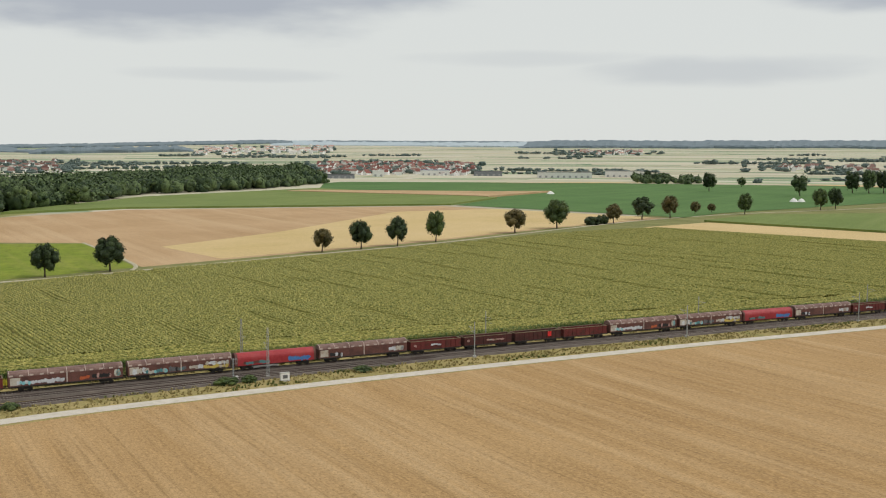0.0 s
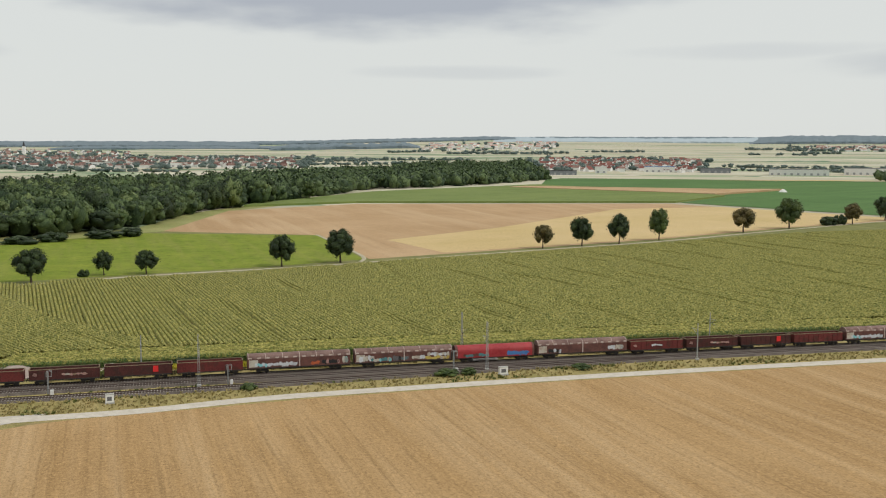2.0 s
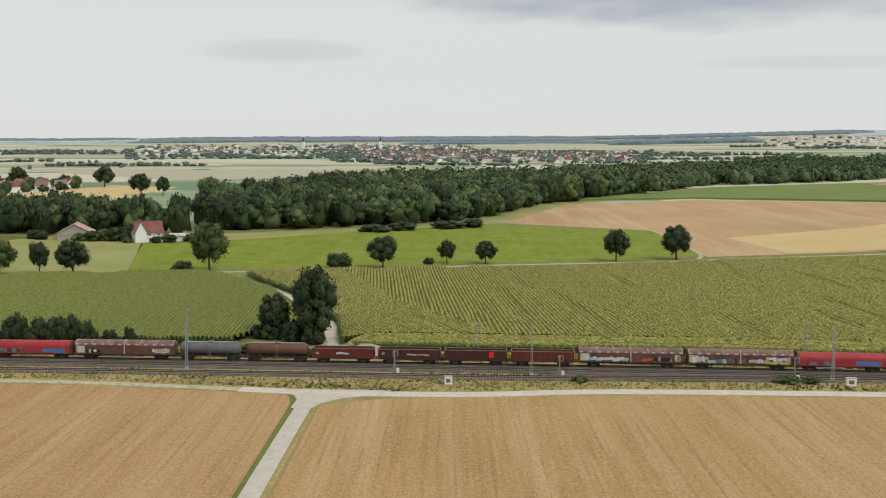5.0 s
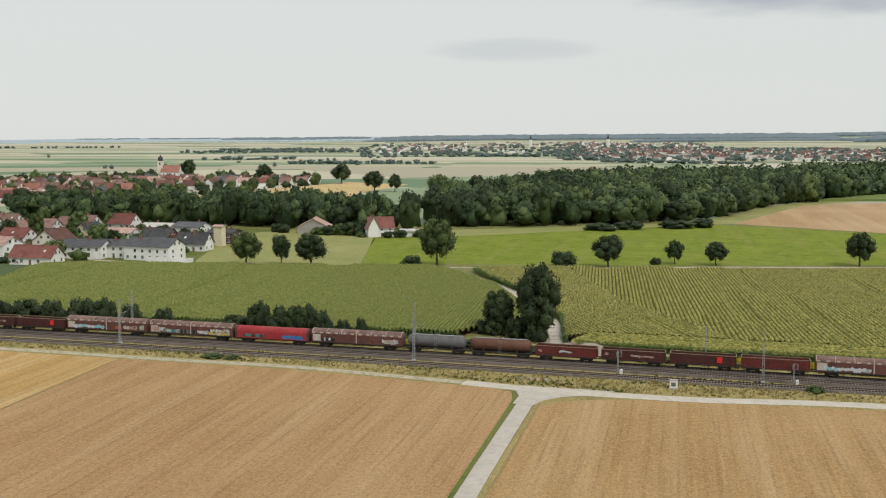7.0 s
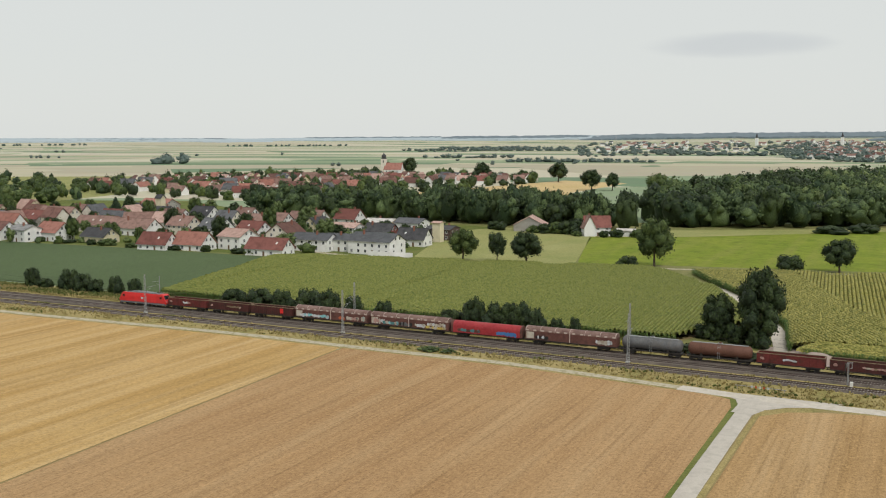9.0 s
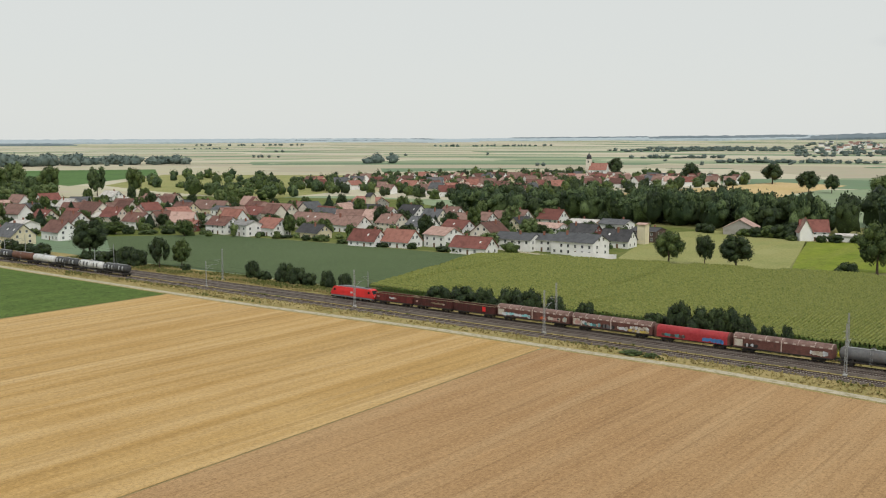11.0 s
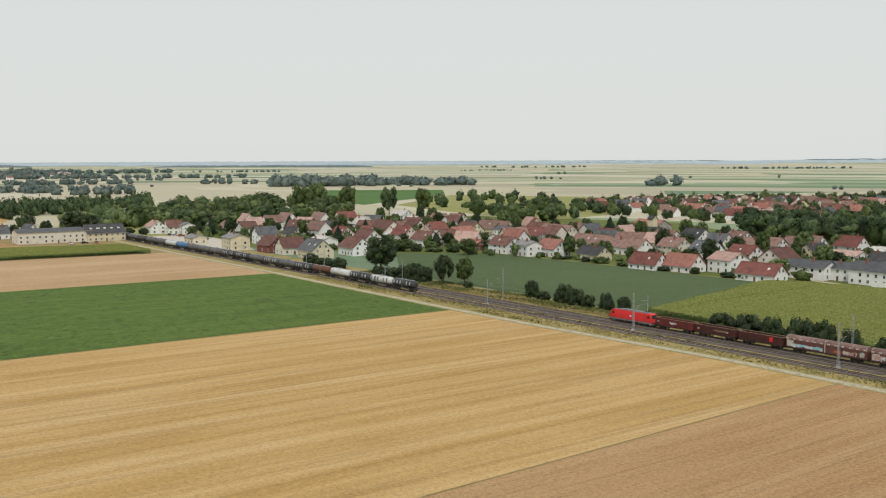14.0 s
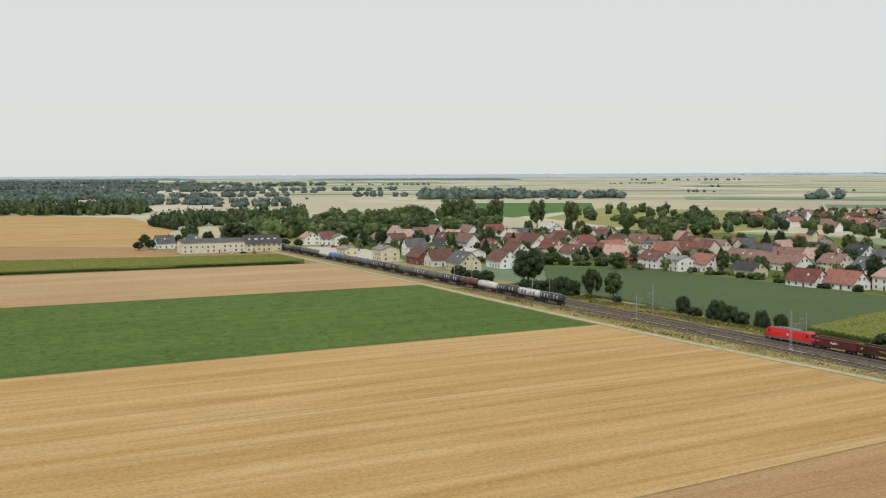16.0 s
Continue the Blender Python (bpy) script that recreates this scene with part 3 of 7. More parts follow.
def dome_arrays(seed, lobes, leaves, leaf):
    """A woodland crown of unit size: one rounded body, leaf-covered domes swelling out of it, loose sprays over all."""
    rg = np.random.RandomState(seed)
    vs, fs, cs = [], [], []

    def blob(c, r, mesh, wob, freq):
        iv, jf = mesh
        d = np.array([1 + wob * noise.noise((v[0] * freq + seed, v[1] * freq, v[2] * freq + c[2] * 9)) for v in iv])
        base = len(vs)
        vs.extend((np.array(c) + iv * d[:, None] * np.array(r)).tolist())
        fs.extend([[base + k for k in f] for f in jf])
        cs.append((np.array(c), np.array(r)))

    tall = 0.36 + 0.10 * rg.rand()
    blob((0, 0, 0.42 if lobes > 5 else 0.25), (0.34, 0.34, tall), ico() if lobes > 5 else ico_small(), 0.7, 2.6)
    for i in range(lobes):
        a = i * 2.4 + rg.rand()
        t = (i + rg.rand()) / lobes
        el = 0.15 + 1.15 * t
        r = 0.10 + 0.11 * rg.rand()
        el = el - 0.5 * rg.rand()
        blob((math.cos(a) * math.cos(el) * 0.33, math.sin(a) * math.cos(el) * 0.33, (0.44 if lobes > 5 else 0.22) + math.sin(el) * tall * 0.85), (r, r, r * (0.7 + 0.4 * rg.rand())), ico_small(), 0.9, 2.6)
    for i in range(leaves):
        c, r = cs[rg.randint(len(cs))] if rg.rand() < 0.7 else cs[0]
        d = rg.normal(size=3)
        d /= np.linalg.norm(d)
        d[2] = abs(d[2]) if rg.rand() < 0.8 else d[2]
        p = c + d * r * (0.90 + 0.34 * rg.rand())
        u = np.cross(d, rg.normal(size=3))
        u /= np.linalg.norm(u) + 1e-6
        v = np.cross(d + 0.7 * rg.normal(size=3), u)
        v /= np.linalg.norm(v) + 1e-6
        q = leaf * (0.6 + 0.8 * rg.rand())
        base = len(vs)
        vs.extend([(p - u * q).tolist(), (p - v * q * 0.7).tolist(), (p + u * q).tolist(), (p + v * q * 0.7 + d * q * 0.4).tolist()])
        fs.append([base, base + 1, base + 2, base + 3])
    vs = np.array(vs)
    vs[:, :2] *= 0.5 / np.percentile(np.hypot(vs[:, 0], vs[:, 1]), 97)
    vs[:, 2] = np.maximum(vs[:, 2], 0.01) / np.percentile(vs[:, 2], 99)
    return vs, fs


def grove(name, places, mat, label, seed=1, leaves=150):
    """Woodland too dense to count: every tree is real leaf mass, all in one object. places: x, y, height, width."""
    if leaves not in GROVE_PROTO:
        GROVE_PROTO[leaves] = [dome_arrays(900 + i, 9 if leaves > 200 else 5 if leaves > 100 else 4, leaves + (280 if leaves > 200 else 0), 0.034 if leaves > 100 else 0.06) for i in range(8)]
    rg = random.Random(seed)
    allv, idx, n0 = [], [], 0
    for x, y, h, w in places:
        v, f = GROVE_PROTO[leaves][rg.randrange(8)]
        a = rg.random() * 6.28
        ca, sa = math.cos(a), math.sin(a)
        q = np.empty_like(v)
        q[:, 0] = (v[:, 0] * ca - v[:, 1] * sa) * w + x
        q[:, 1] = (v[:, 0] * sa + v[:, 1] * ca) * w + y
        q[:, 2] = v[:, 2] * h + ground_z(x, y)
        allv.append(q)
        idx.extend([[n0 + k for k in ff] for ff in f])
        n0 += len(v)
    me = bpy.data.meshes.new(name)
    me.from_pydata(np.concatenate(allv).tolist(), [], idx)
    me.polygons.foreach_set("use_smooth", [True] * len(me.polygons))
    me.materials.append(mat)
    return tagged(new(name, me), label, "wood", kind="stuff")


def inside(x, y, poly):
    c = False
    j = len(poly) - 1
    for i in range(len(poly)):
        (xi, yi), (xj, yj) = poly[i], poly[j]
        if (yi > y) != (yj > y) and x < (xj - xi) * (y - yi) / (yj - yi) + xi:
            c = not c
        j = i
    return c


def scatter(poly, gap, seed, h, w):
    rg = random.Random(seed)
    xs, ys = [p[0] for p in poly], [p[1] for p in poly]
    out = []
    y = min(ys)
    while y < max(ys):
        x = min(xs)
        while x < max(xs):
            px, py = x + rg.uniform(-.45, .45) * gap, y + rg.uniform(-.45, .45) * gap
            if inside(px, py, poly):
                k = rg.uniform(0.62, 1.25)
                out.append((px, py, h * k, w * rg.uniform(0.85, 1.25)))
            x += gap
        y += gap
    return out


# avenue trees, from the station side eastward
AV = "avenue trees along the field road"
tree(-230, 347, 13, 12.5, "lime", label="leafy lime tree beside the meadow road", group=AV)
tree(-217, 353, 12, 7.5, "dark", "", "column", "slim dark tree beside the meadow road", variant=1, group=AV)
tree(-203, 353, 13, 13, "dark", label="broad dark tree beside the meadow road", variant=2, group=AV)
tree(-157, 374, 19.5, 15, "lime", label="tall lime tree at the meadow corner", variant=1, group=AV)
tree(-92, 396, 12.7, 12.7, "dark", label="round dark tree beside the meadow", group=AV)
tree(-69, 416, 9.7, 8, "dark", label="small round tree beside the meadow", variant=1, group=AV)
tree(-53, 419, 9.5, 9.5, "dark", label="small round tree beside the meadow", variant=2, group=AV)
tree(1, 438, 13.5, 11.5, "dark", label="round dark tree at the meadow corner", variant=1, group=AV)
tree(27, 450, 14.9, 13.5, "dark", label="broad dark chestnut tree at the track fork", variant=2, group=AV)
tree(134, 503, 12, 10.5, "brown", label="browning chestnut tree beside the maize", group=AV)
tree(158, 513, 15, 12, "dark", label="dark chestnut tree beside the maize", group=AV)
tree(182, 523, 16, 12, "dark", label="dark chestnut tree beside the maize", variant=2, group=AV)
tree(212, 542, 17.5, 11.5, "lime", label="tall light green tree beside the maize", variant=2, group=AV)
tree(285, 588, 15, 15, "brown", label="browning broad tree beside the stubble", variant=1, group=AV)
tree(330, 615, 19.5, 17, "lime", label="large lime tree beside the stubble", group=AV)
tree(395, 648, 14.4, 13, "brown", label="browning tree beside the field road", variant=2, group=AV)
tree(441, 681, 17.7, 17.5, "dark", label="large dark tree beside the field road", variant=1, group=AV)
tree(472, 688, 18, 14, "brown", label="tall browning tree beside the field road", group=AV)
tree(524, 727, 11, 9, "brown", label="small reddish tree beside the field road", variant=1, group=AV)
tree(554, 744, 8, 8, "brown", label="small reddish tree beside the field road", variant=2, group=AV)
tree(566, 714, 18, 12.5, "lime", label="light green tree beside the field road", variant=1, group=AV)
tree(677, 745, 20, 14, "lime", label="tall tree beside the field road", variant=2, group=AV)
tree(706, 757, 20, 14, "dark", label="tall dark tree beside the field road", group=AV)
tree(-76, 248, 18.5, 12, "dark", label="tall dark tree beside the dirt road", variant=1)
tree(-86, 247, 11.5, 9.0, "dark", label="bushy dark tree beside the dirt road", variant=2)
tree(-74.5, 243.5, 11.5, 10, "dark", label="bushy dark tree beside the dirt road", variant=0)
for bx, by, bh, bw in ((-86, 245.5, 4.5, 5), (-80, 244, 5, 5.5), (-74, 242, 4.5, 5), (-90, 247, 3.5, 4)):
    bush(bx, by, bh, bw, "dark", "dark bush under the trees by the dirt road", variant=1)
tree(-361, 192, 12.3, 8.5, "dark", label="dark tree at the beet field edge", variant=1)
tree(-358, 200, 11.2, 7.5, "lime", label="light tree at the beet field edge", variant=1)
tree(-419, 190, 16, 15, "dark", label="large dark tree beside the railway", variant=2)
HB = "bushes along the railway"
for bx, off, bh, bw in ((-224, 15, 5, 6), (-213, 13, 6, 7), (-205, 13, 6.2, 6), (-196, 13, 7, 7), (-188, 12, 7.2, 6), (-181, 14, 6, 4.5), (-170, 12, 5.5, 5),
                        (-150, 14, 4.5, 5), (-143, 14, 8, 5), (-136, 14, 7.4, 6.5), (-131, 15, 7.6, 6), (-127, 15, 6.5, 5), (-121, 17, 4, 3), (-116, 17, 4.6, 2.6)):
    p = track_at(bx, off)[0]
    bush(p.x, p.y, bh, bw, group=HB, variant=int(-bx) % 3)
for bx, off, bh, bw in ((-309, 15, 6.5, 4), (-302, 14, 3.5, 4), (-292, 15, 7, 5), (-285, 14, 6, 5), (-279, 14, 4.6, 4), (-271, 15, 6, 4.4), (-264, 16, 5.4, 3.6),
                        (-386, 10, 6, 6), (-378, 10, 7.5, 7), (-372, 11, 6.5, 6), (-396, 10, 4.6, 6), (-407, 11, 4, 6), (-440, 10, 5, 7), (-455, 10, 4, 8), (-470, 11, 5, 6), (-345, 13, 3, 3)):
    p = track_at(bx, off)[0]
    bush(p.x, p.y, bh, bw, group=HB, variant=int(-bx) % 3, label="dark bush on the railway bank")
for bx, by, bh, bw in ((-110, 394, 5.8, 8.5), (-165, 366, 4.6, 7), (-76, 412, 2.8, 3.5), (372, 640, 6, 9), (384, 646, 6.5, 8), (-135, 560, 4, 16), (-120, 572, 5, 14), (-98, 590, 4.5, 16), (-84, 600, 5, 12)):
    bush(bx, by, bh, bw, "dark", "dark green bush beside the meadow", variant=int(bh * 10) % 3)

# river woods north of the fields
WOOD = [(-225, 540), (-156, 580), (-86, 655), (-72, 760), (-66, 806), (-25, 905), (40, 1080), (115, 1267), (248, 1375), (300, 1440), (455, 1685), (560, 2250), (300, 2150), (90, 1750), (-110, 1350), (-240, 1160), (-285, 1000), (-262, 740), (-252, 590)]
near_wood = [q for q in scatter(WOOD, 12.5, 5, 20, 17.5) if q[1] < 1000]
far_wood = [(x, y, h * 1.05, w * 1.25) for x, y, h, w in scatter(WOOD, 18, 6, 19, 20) if y >= 1000]
for k, lf in enumerate(("wood", "dark", "pale")):
    share_of = [q for i, q in enumerate(near_wood) if (i * 7 + int(q[0])) % 8 in ((0, 1, 2, 3, 4), (5, 6), (7,))[k]]
    grove("riverside_wood", share_of, LEAF[lf], ("dense green riverside wood", "darkest trees of the riverside wood", "pale willows in the riverside wood")[k], seed=3 + k, leaves=260)
grove("riverside_wood", far_wood, LEAF["wood"], "dense dark green riverside wood, farther off", seed=4, leaves=90)
# taller trees that stand out of the wood
for k, (tx, ty, th, tw) in enumerate(((-205, 690, 27, 24), (-150, 640, 19, 19), (-100, 700, 20, 18), (-62, 870, 15, 13), (30, 1010, 18, 16), (-40, 985, 19, 16), (-240, 610, 19, 18), (-175, 615, 17, 18), (-310, 745, 23, 19), (-285, 760, 22, 18))):
    tree(tx, ty, th, tw, ("dark", "lime", "pale")[k % 3], label="tall tree rising out of the riverside wood", variant=k % 3)
# belt of trees behind the near village
BELT = [(-232, 515), (-250, 545), (-330, 560), (-420, 555), (-490, 528), (-500, 490), (-470, 482), (-400, 498), (-300, 500)]
belt = scatter(BELT, 11, 8, 18, 13.5)
grove("stream_trees", [q for i, q in enumerate(belt) if i % 3], LEAF["wood"], "green belt of trees along the stream", seed=9, leaves=260)
grove("stream_trees", [q for i, q in enumerate(belt) if i % 3 == 0], LEAF["dark"], "darkest trees along the stream", seed=10, leaves=260)


# ---- maize ----
def maize_field(name, poly, lean, seed, label, rough=0.34, along=0.75, far_y=330, mat="maize", gap=0.8):
    """Standing maize: rows of leafy tops over the field, darker between the rows, with gaps and lodged streaks."""
    rg = np.random.RandomState(seed)
    ang = radians(lean)
    ca, sa = math.cos(ang), math.sin(ang)
    # rows run along (-sa, ca)
    pu = [x * ca + y * sa for x, y in poly]
    pv = [-x * sa + y * ca for x, y in poly]
    rot = list(zip(pu, pv))
    vs, fs = [], []
    u = min(pu)
    wide = gap / 0.8
    rows = []
    while u < max(pu):
        # spans of this row inside the field
        cuts = []
        for i in range(len(rot)):
            (u0, v0), (u1, v1) = rot[i - 1], rot[i]
            if (u0 > u) != (u1 > u):
                cuts.append(v0 + (v1 - v0) * (u - u0) / (u1 - u0))
        cuts.sort()
        for a, b in zip(cuts[::2], cuts[1::2]):
            if b - a > 2:
                rows.append((u, a, b))
        u += gap
    for u, a, b in rows:
        st = along if a < far_y else along * 1.6
        k = max(2, int((b - a) / st))
        v = np.linspace(a, b, k + 1)
        big = np.array([noise.noise((u * 0.11, q * 0.017, seed)) for q in v])
        lod = np.clip((big - 0.22) * 5, 0, 1)
        h = 2.25 + 0.22 * rg.rand(k + 1) + 0.1 * big - lod * 0.75
        wig = 0.07 * (rg.rand(k + 1) - 0.5) * 2
        base = len(vs)
        prof = ((-0.40, -0.85), (-0.22, -0.12), (0.0, 0.06), (0.22, -0.15), (0.40, -0.85))
        for j in range(k + 1):
            jit = rg.rand(5) * rough - rough / 2
            for m, (du, dz) in enumerate(prof):
                uu, vv = u + du * wide + wig[j] + jit[m] * 0.4, v[j] + jit[(m + 2) % 5]
                vs.append((uu * ca - vv * sa, uu * sa + vv * ca, h[j] + dz + jit[m]))
        for j in range(k):
            for m in range(4):
                q = base + j * 5 + m
                fs.append((q, q + 1, q + 6, q + 5))
    ob = new(name, mesh_of(name, vs, fs, M[mat]))
    tagged(ob, label, "maize field", kind="stuff")


def maize_edge(name, line, seed, label, rows=3):
    """The outermost maize plants, each a stalk with arching leaves."""
    rg = random.Random(seed)
    vs, fs = [], []
    for i in range(len(line) - 1):
        a, b = Vector((*line[i], 0)), Vector((*line[i + 1], 0))
        k = int((b - a).length / 0.42)
        nrm = Vector((-(b - a).y, (b - a).x, 0)).normalized()
        for j in range(k):
            for r in range(rows):
                p = a.lerp(b, (j + rg.random()) / k) + nrm * (r * 0.55 + rg.uniform(-.15, .15))
                h = rg.uniform(2.0, 2.5)
                q = len(vs)
                vs.extend([(p.x - 0.03, p.y, 0), (p.x + 0.03, p.y, 0), (p.x, p.y, h)])
                fs.append((q, q + 1, q + 2))
                for m in range(6):
                    an = rg.random() * 6.28
                    d = Vector((math.cos(an), math.sin(an), 0))
                    s = Vector((-d.y, d.x, 0)) * 0.09
                    z = h * (0.2 + 0.13 * m)
                    base, mid, tip = p + Vector((0, 0, z)), p + d * 0.3 + Vector((0, 0, z + 0.35)), p + d * 0.65 + Vector((0, 0, z + 0.1))
                    q = len(vs)
                    vs.extend([tuple(base), tuple(mid + s), tuple(tip), tuple(mid - s)])
                    fs.append((q, q + 1, q + 2, q + 3))
    ob = new(name, mesh_of(name, vs, fs, M["maizeleaf"]))
    tagged(ob, label, "maize", kind="stuff")


MAIZE_E = along_track(-60, 300, 15.5, 14) + [(400, 268), (470, 276), (470, 405), (449, 434), (386, 578), (308, 561), (171, 492), (42, 434), (-15, 404), (-75, 388), (-104, 378), (-136, 361), (-121, 340), (-103.5, 318), (-75.5, 271), (-66, 240)]
MAIZE_W = along_track(-92, -256, 18.5, 10) + [(-299, 306), (-288, 317), (-156, 361), (-146, 356), (-115, 325), (-84, 273)]
sheet("maize_ground", MAIZE_E, M["soil"], 0.06, "shaded soil under the maize", "field")
sheet("maize_ground", MAIZE_W, M["soil"], 0.06, "shaded soil under the maize", "field")
SIDE_E = [(-66, 240), (-75.5, 271), (-103.5, 318), (-121, 340), (-136, 361), (-104, 378), (-88, 345), (-64, 300), (-34, 262), (-28, 252.3), (-60, 248.4)]
CORE_E = along_track(-30, 300, 28, 14) + [(400, 268), (470, 276), (470, 405), (449, 434), (386, 578), (308, 561), (171, 492), (42, 434), (-15, 404), (-75, 388), (-104.5, 378), (-88.7, 345), (-64.7, 300), (-34.7, 262)]
HEAD_E = along_track(-62, 300, 15.5, 14) + along_track(300, -58, 27.4, 14)
maize_field("maize_headland", HEAD_E, ROW_HEAD, 3, "maize headland rows along the railway", 0.4, 0.6, gap=1.0)
maize_field("maize_headland", SIDE_E, 33.0, 8, "maize headland rows along the dirt road", 0.3, 0.6, gap=1.2)
maize_field("maize_field", CORE_E, ROW_E, 1, "tall green maize field with yellow tassels beyond the railway", 0.36, 0.62, gap=1.2)
maize_field("maize_field", MAIZE_W, ROW_W, 2, "tall green maize field before the village", 0.26, 0.6, mat="maize_w", gap=1.1)
maize_edge("maize_edge", along_track(-60, 300, 14.6, 20), 5, "outer maize plants facing the railway")
maize_edge("maize_edge", along_track(-256, -90, 17.6, 10), 6, "outer maize plants facing the railway", 2)
maize_edge("maize_edge", [(-66.5, 240), (-76, 271), (-104, 318), (-121.5, 340), (-136.5, 361)][::-1], 7, "outer maize plants beside the dirt road", 2)
ribbon("dirt_road", [(-68, 232), (-68.3, 240), (-74, 257), (-78.8, 271), (-110, 324), (-130, 345), (-149, 364), (-160, 371)], 3.4, M["gravelpath"], 0.10, "pale dirt road between the maize fields", "road")
ribbon("avenue_road", [(-420, 350), (-290, 336), (-230, 342), (-158, 368), (-92, 391), (-53, 412), (1, 432), (27, 444), (134, 497), (212, 536), (330, 609), (441, 674), (566, 722), (706, 751), (900, 790)], 3.2, M["dirtpath"], 0.10, "narrow pale road along the tree avenue", "road")
ribbon("field_path", [(36, 452), (39, 475), (31, 540), (22, 600)], 2.0, M["dirtpath"], 0.10, "pale path between meadow and stubble", "path")
sheet("stubble_field", [(393, 606), (452, 436), (472, 415), (700, 470), (700, 540), (480, 640)], M["tanlight"], 0.07, "pale stubble strip behind the maize", "field")
sheet("stubble_field", [(470, 640), (520, 510), (900, 560), (900, 640), (560, 690)], M["maizefar"], 1.6, "green crop strip beside the field road", "field")
maize_field("maize_strip", [(-568, 118), (-612, 112), (-628, -120), (-549, -120)], 6.0, 4, "strip of standing maize between stubble fields", 0.3, 1.2, mat="maize_w")
sheet("maize_ground", [(-568, 118), (-612, 112), (-628, -120), (-549, -120)], M["soil"], 0.06, "shaded soil under the maize strip", "field")
maize_edge("maize_edge", [(-549, -60), (-566, 118)], 9, "outer maize plants of the strip", 3)
sheet("stubble_field", [(717, 1621), (1299, 1638), (1545, 1524), (1330, 1490)], M["tanlight"], 0.8, "distant pale stubble strip", "field")
sheet("stubble_field", [(1194, 1500), (1269, 1251), (1420, 1300), (1500, 1480)], M["tanlight"], 0.9, "distant pale stubble strip", "field")
sheet("stubble_field", [(488, 1080), (640, 1210), (560, 1215), (330, 1330), (300, 1300)], M["tan"], 2.4, "distant pale stubble strip", "field")


# ---- railway ----
M["steel"] = material("galvanised_steel", (0.30, 0.31, 0.31), (0.44, 0.45, 0.45), 0.8, 0.55, 6, metal=0.5)
M["concrete"] = material("grey_concrete", (0.34, 0.33, 0.31), (0.48, 0.47, 0.44), 0.8, 0.9, 8)
M["white"] = material("white_render", (0.70, 0.69, 0.66), (0.80, 0.79, 0.76), 0.4, 0.85, 8, stain=((0.62, 0.60, 0.55), 4, 0.2))
M["red"] = material("traffic_red_paint", (0.62, 0.020, 0.022), (0.74, 0.030, 0.030), 0.25, 0.38, 8, spec=0.5, stain=((0.50, 0.022, 0.022), 3, 0.5))
M["locogrey"] = material("loco_roof_grey", (0.16, 0.175, 0.19), (0.26, 0.275, 0.29), 0.6, 0.6, 8)
M["under"] = material("dirty_underframe", (0.022, 0.020, 0.018), (0.06, 0.052, 0.045), 1.2, 0.85, 5)
M["glassdark"] = material("dark_cab_glass", (0.012, 0.014, 0.017), (0.03, 0.034, 0.038), 0.6, 0.12, 4, spec=0.6)
M["wagonred"] = material("faded_oxide_red", (0.10, 0.020, 0.018), (0.18, 0.038, 0.033), 0.35, 0.75, 9, stain=((0.075, 0.03, 0.022), 1.4, 0.75))
M["wagondark"] = material("dark_oxide_brown", (0.055, 0.018, 0.016), (0.105, 0.032, 0.027), 0.35, 0.75, 9, stain=((0.05, 0.025, 0.02), 1.2, 0.7))
M["brownside"] = material("brown_sliding_wall", (0.105, 0.042, 0.034), (0.17, 0.075, 0.06), 0.4, 0.7, 9, stain=((0.07, 0.035, 0.03), 1.5, 0.6))
M["brownroof"] = material("weathered_brown_roof", (0.16, 0.095, 0.08), (0.27, 0.175, 0.15), 0.3, 0.75, 9, stain=((0.11, 0.06, 0.05), 2, 0.6))
M["roofpatch"] = material("pale_roof_light", (0.40, 0.32, 0.28), (0.56, 0.47, 0.41), 0.8, 0.7, 6)
M["hood"] = material("red_tarpaulin", (0.27, 0.022, 0.028), (0.40, 0.045, 0.05), 0.3, 0.5, 6, stain=((0.34, 0.06, 0.06), 2.5, 0.5))
M["rib"] = material("rusty_rib", (0.17, 0.12, 0.075), (0.30, 0.215, 0.14), 0.8, 0.8, 6)
M["cream"] = material("pale_weathered_panel", (0.42, 0.38, 0.31), (0.58, 0.54, 0.46), 0.8, 0.8, 6, stain=((0.30, 0.2, 0.14), 1.2, 0.5))
M["tankblack"] = material("black_tank_paint", (0.030, 0.031, 0.034), (0.075, 0.077, 0.08), 0.5, 0.5, 8, stain=((0.10, 0.095, 0.09), 1.5, 0.5))
M["tankwhite"] = material("white_tank_paint", (0.55, 0.55, 0.54), (0.70, 0.70, 0.69), 0.5, 0.5, 8, stain=((0.40, 0.38, 0.35), 1.5, 0.6))
M["tankgrey"] = material("grey_tank_paint", (0.085, 0.086, 0.09), (0.165, 0.165, 0.168), 0.5, 0.55, 8, stain=((0.13, 0.12, 0.11), 1.5, 0.6))
M["tankbrown"] = material("brown_tank_paint", (0.10, 0.045, 0.03), (0.17, 0.08, 0.055), 0.5, 0.65, 8)
M["tankblue"] = material("blue_tank_paint", (0.05, 0.15, 0.32), (0.09, 0.22, 0.42), 0.5, 0.5, 8)
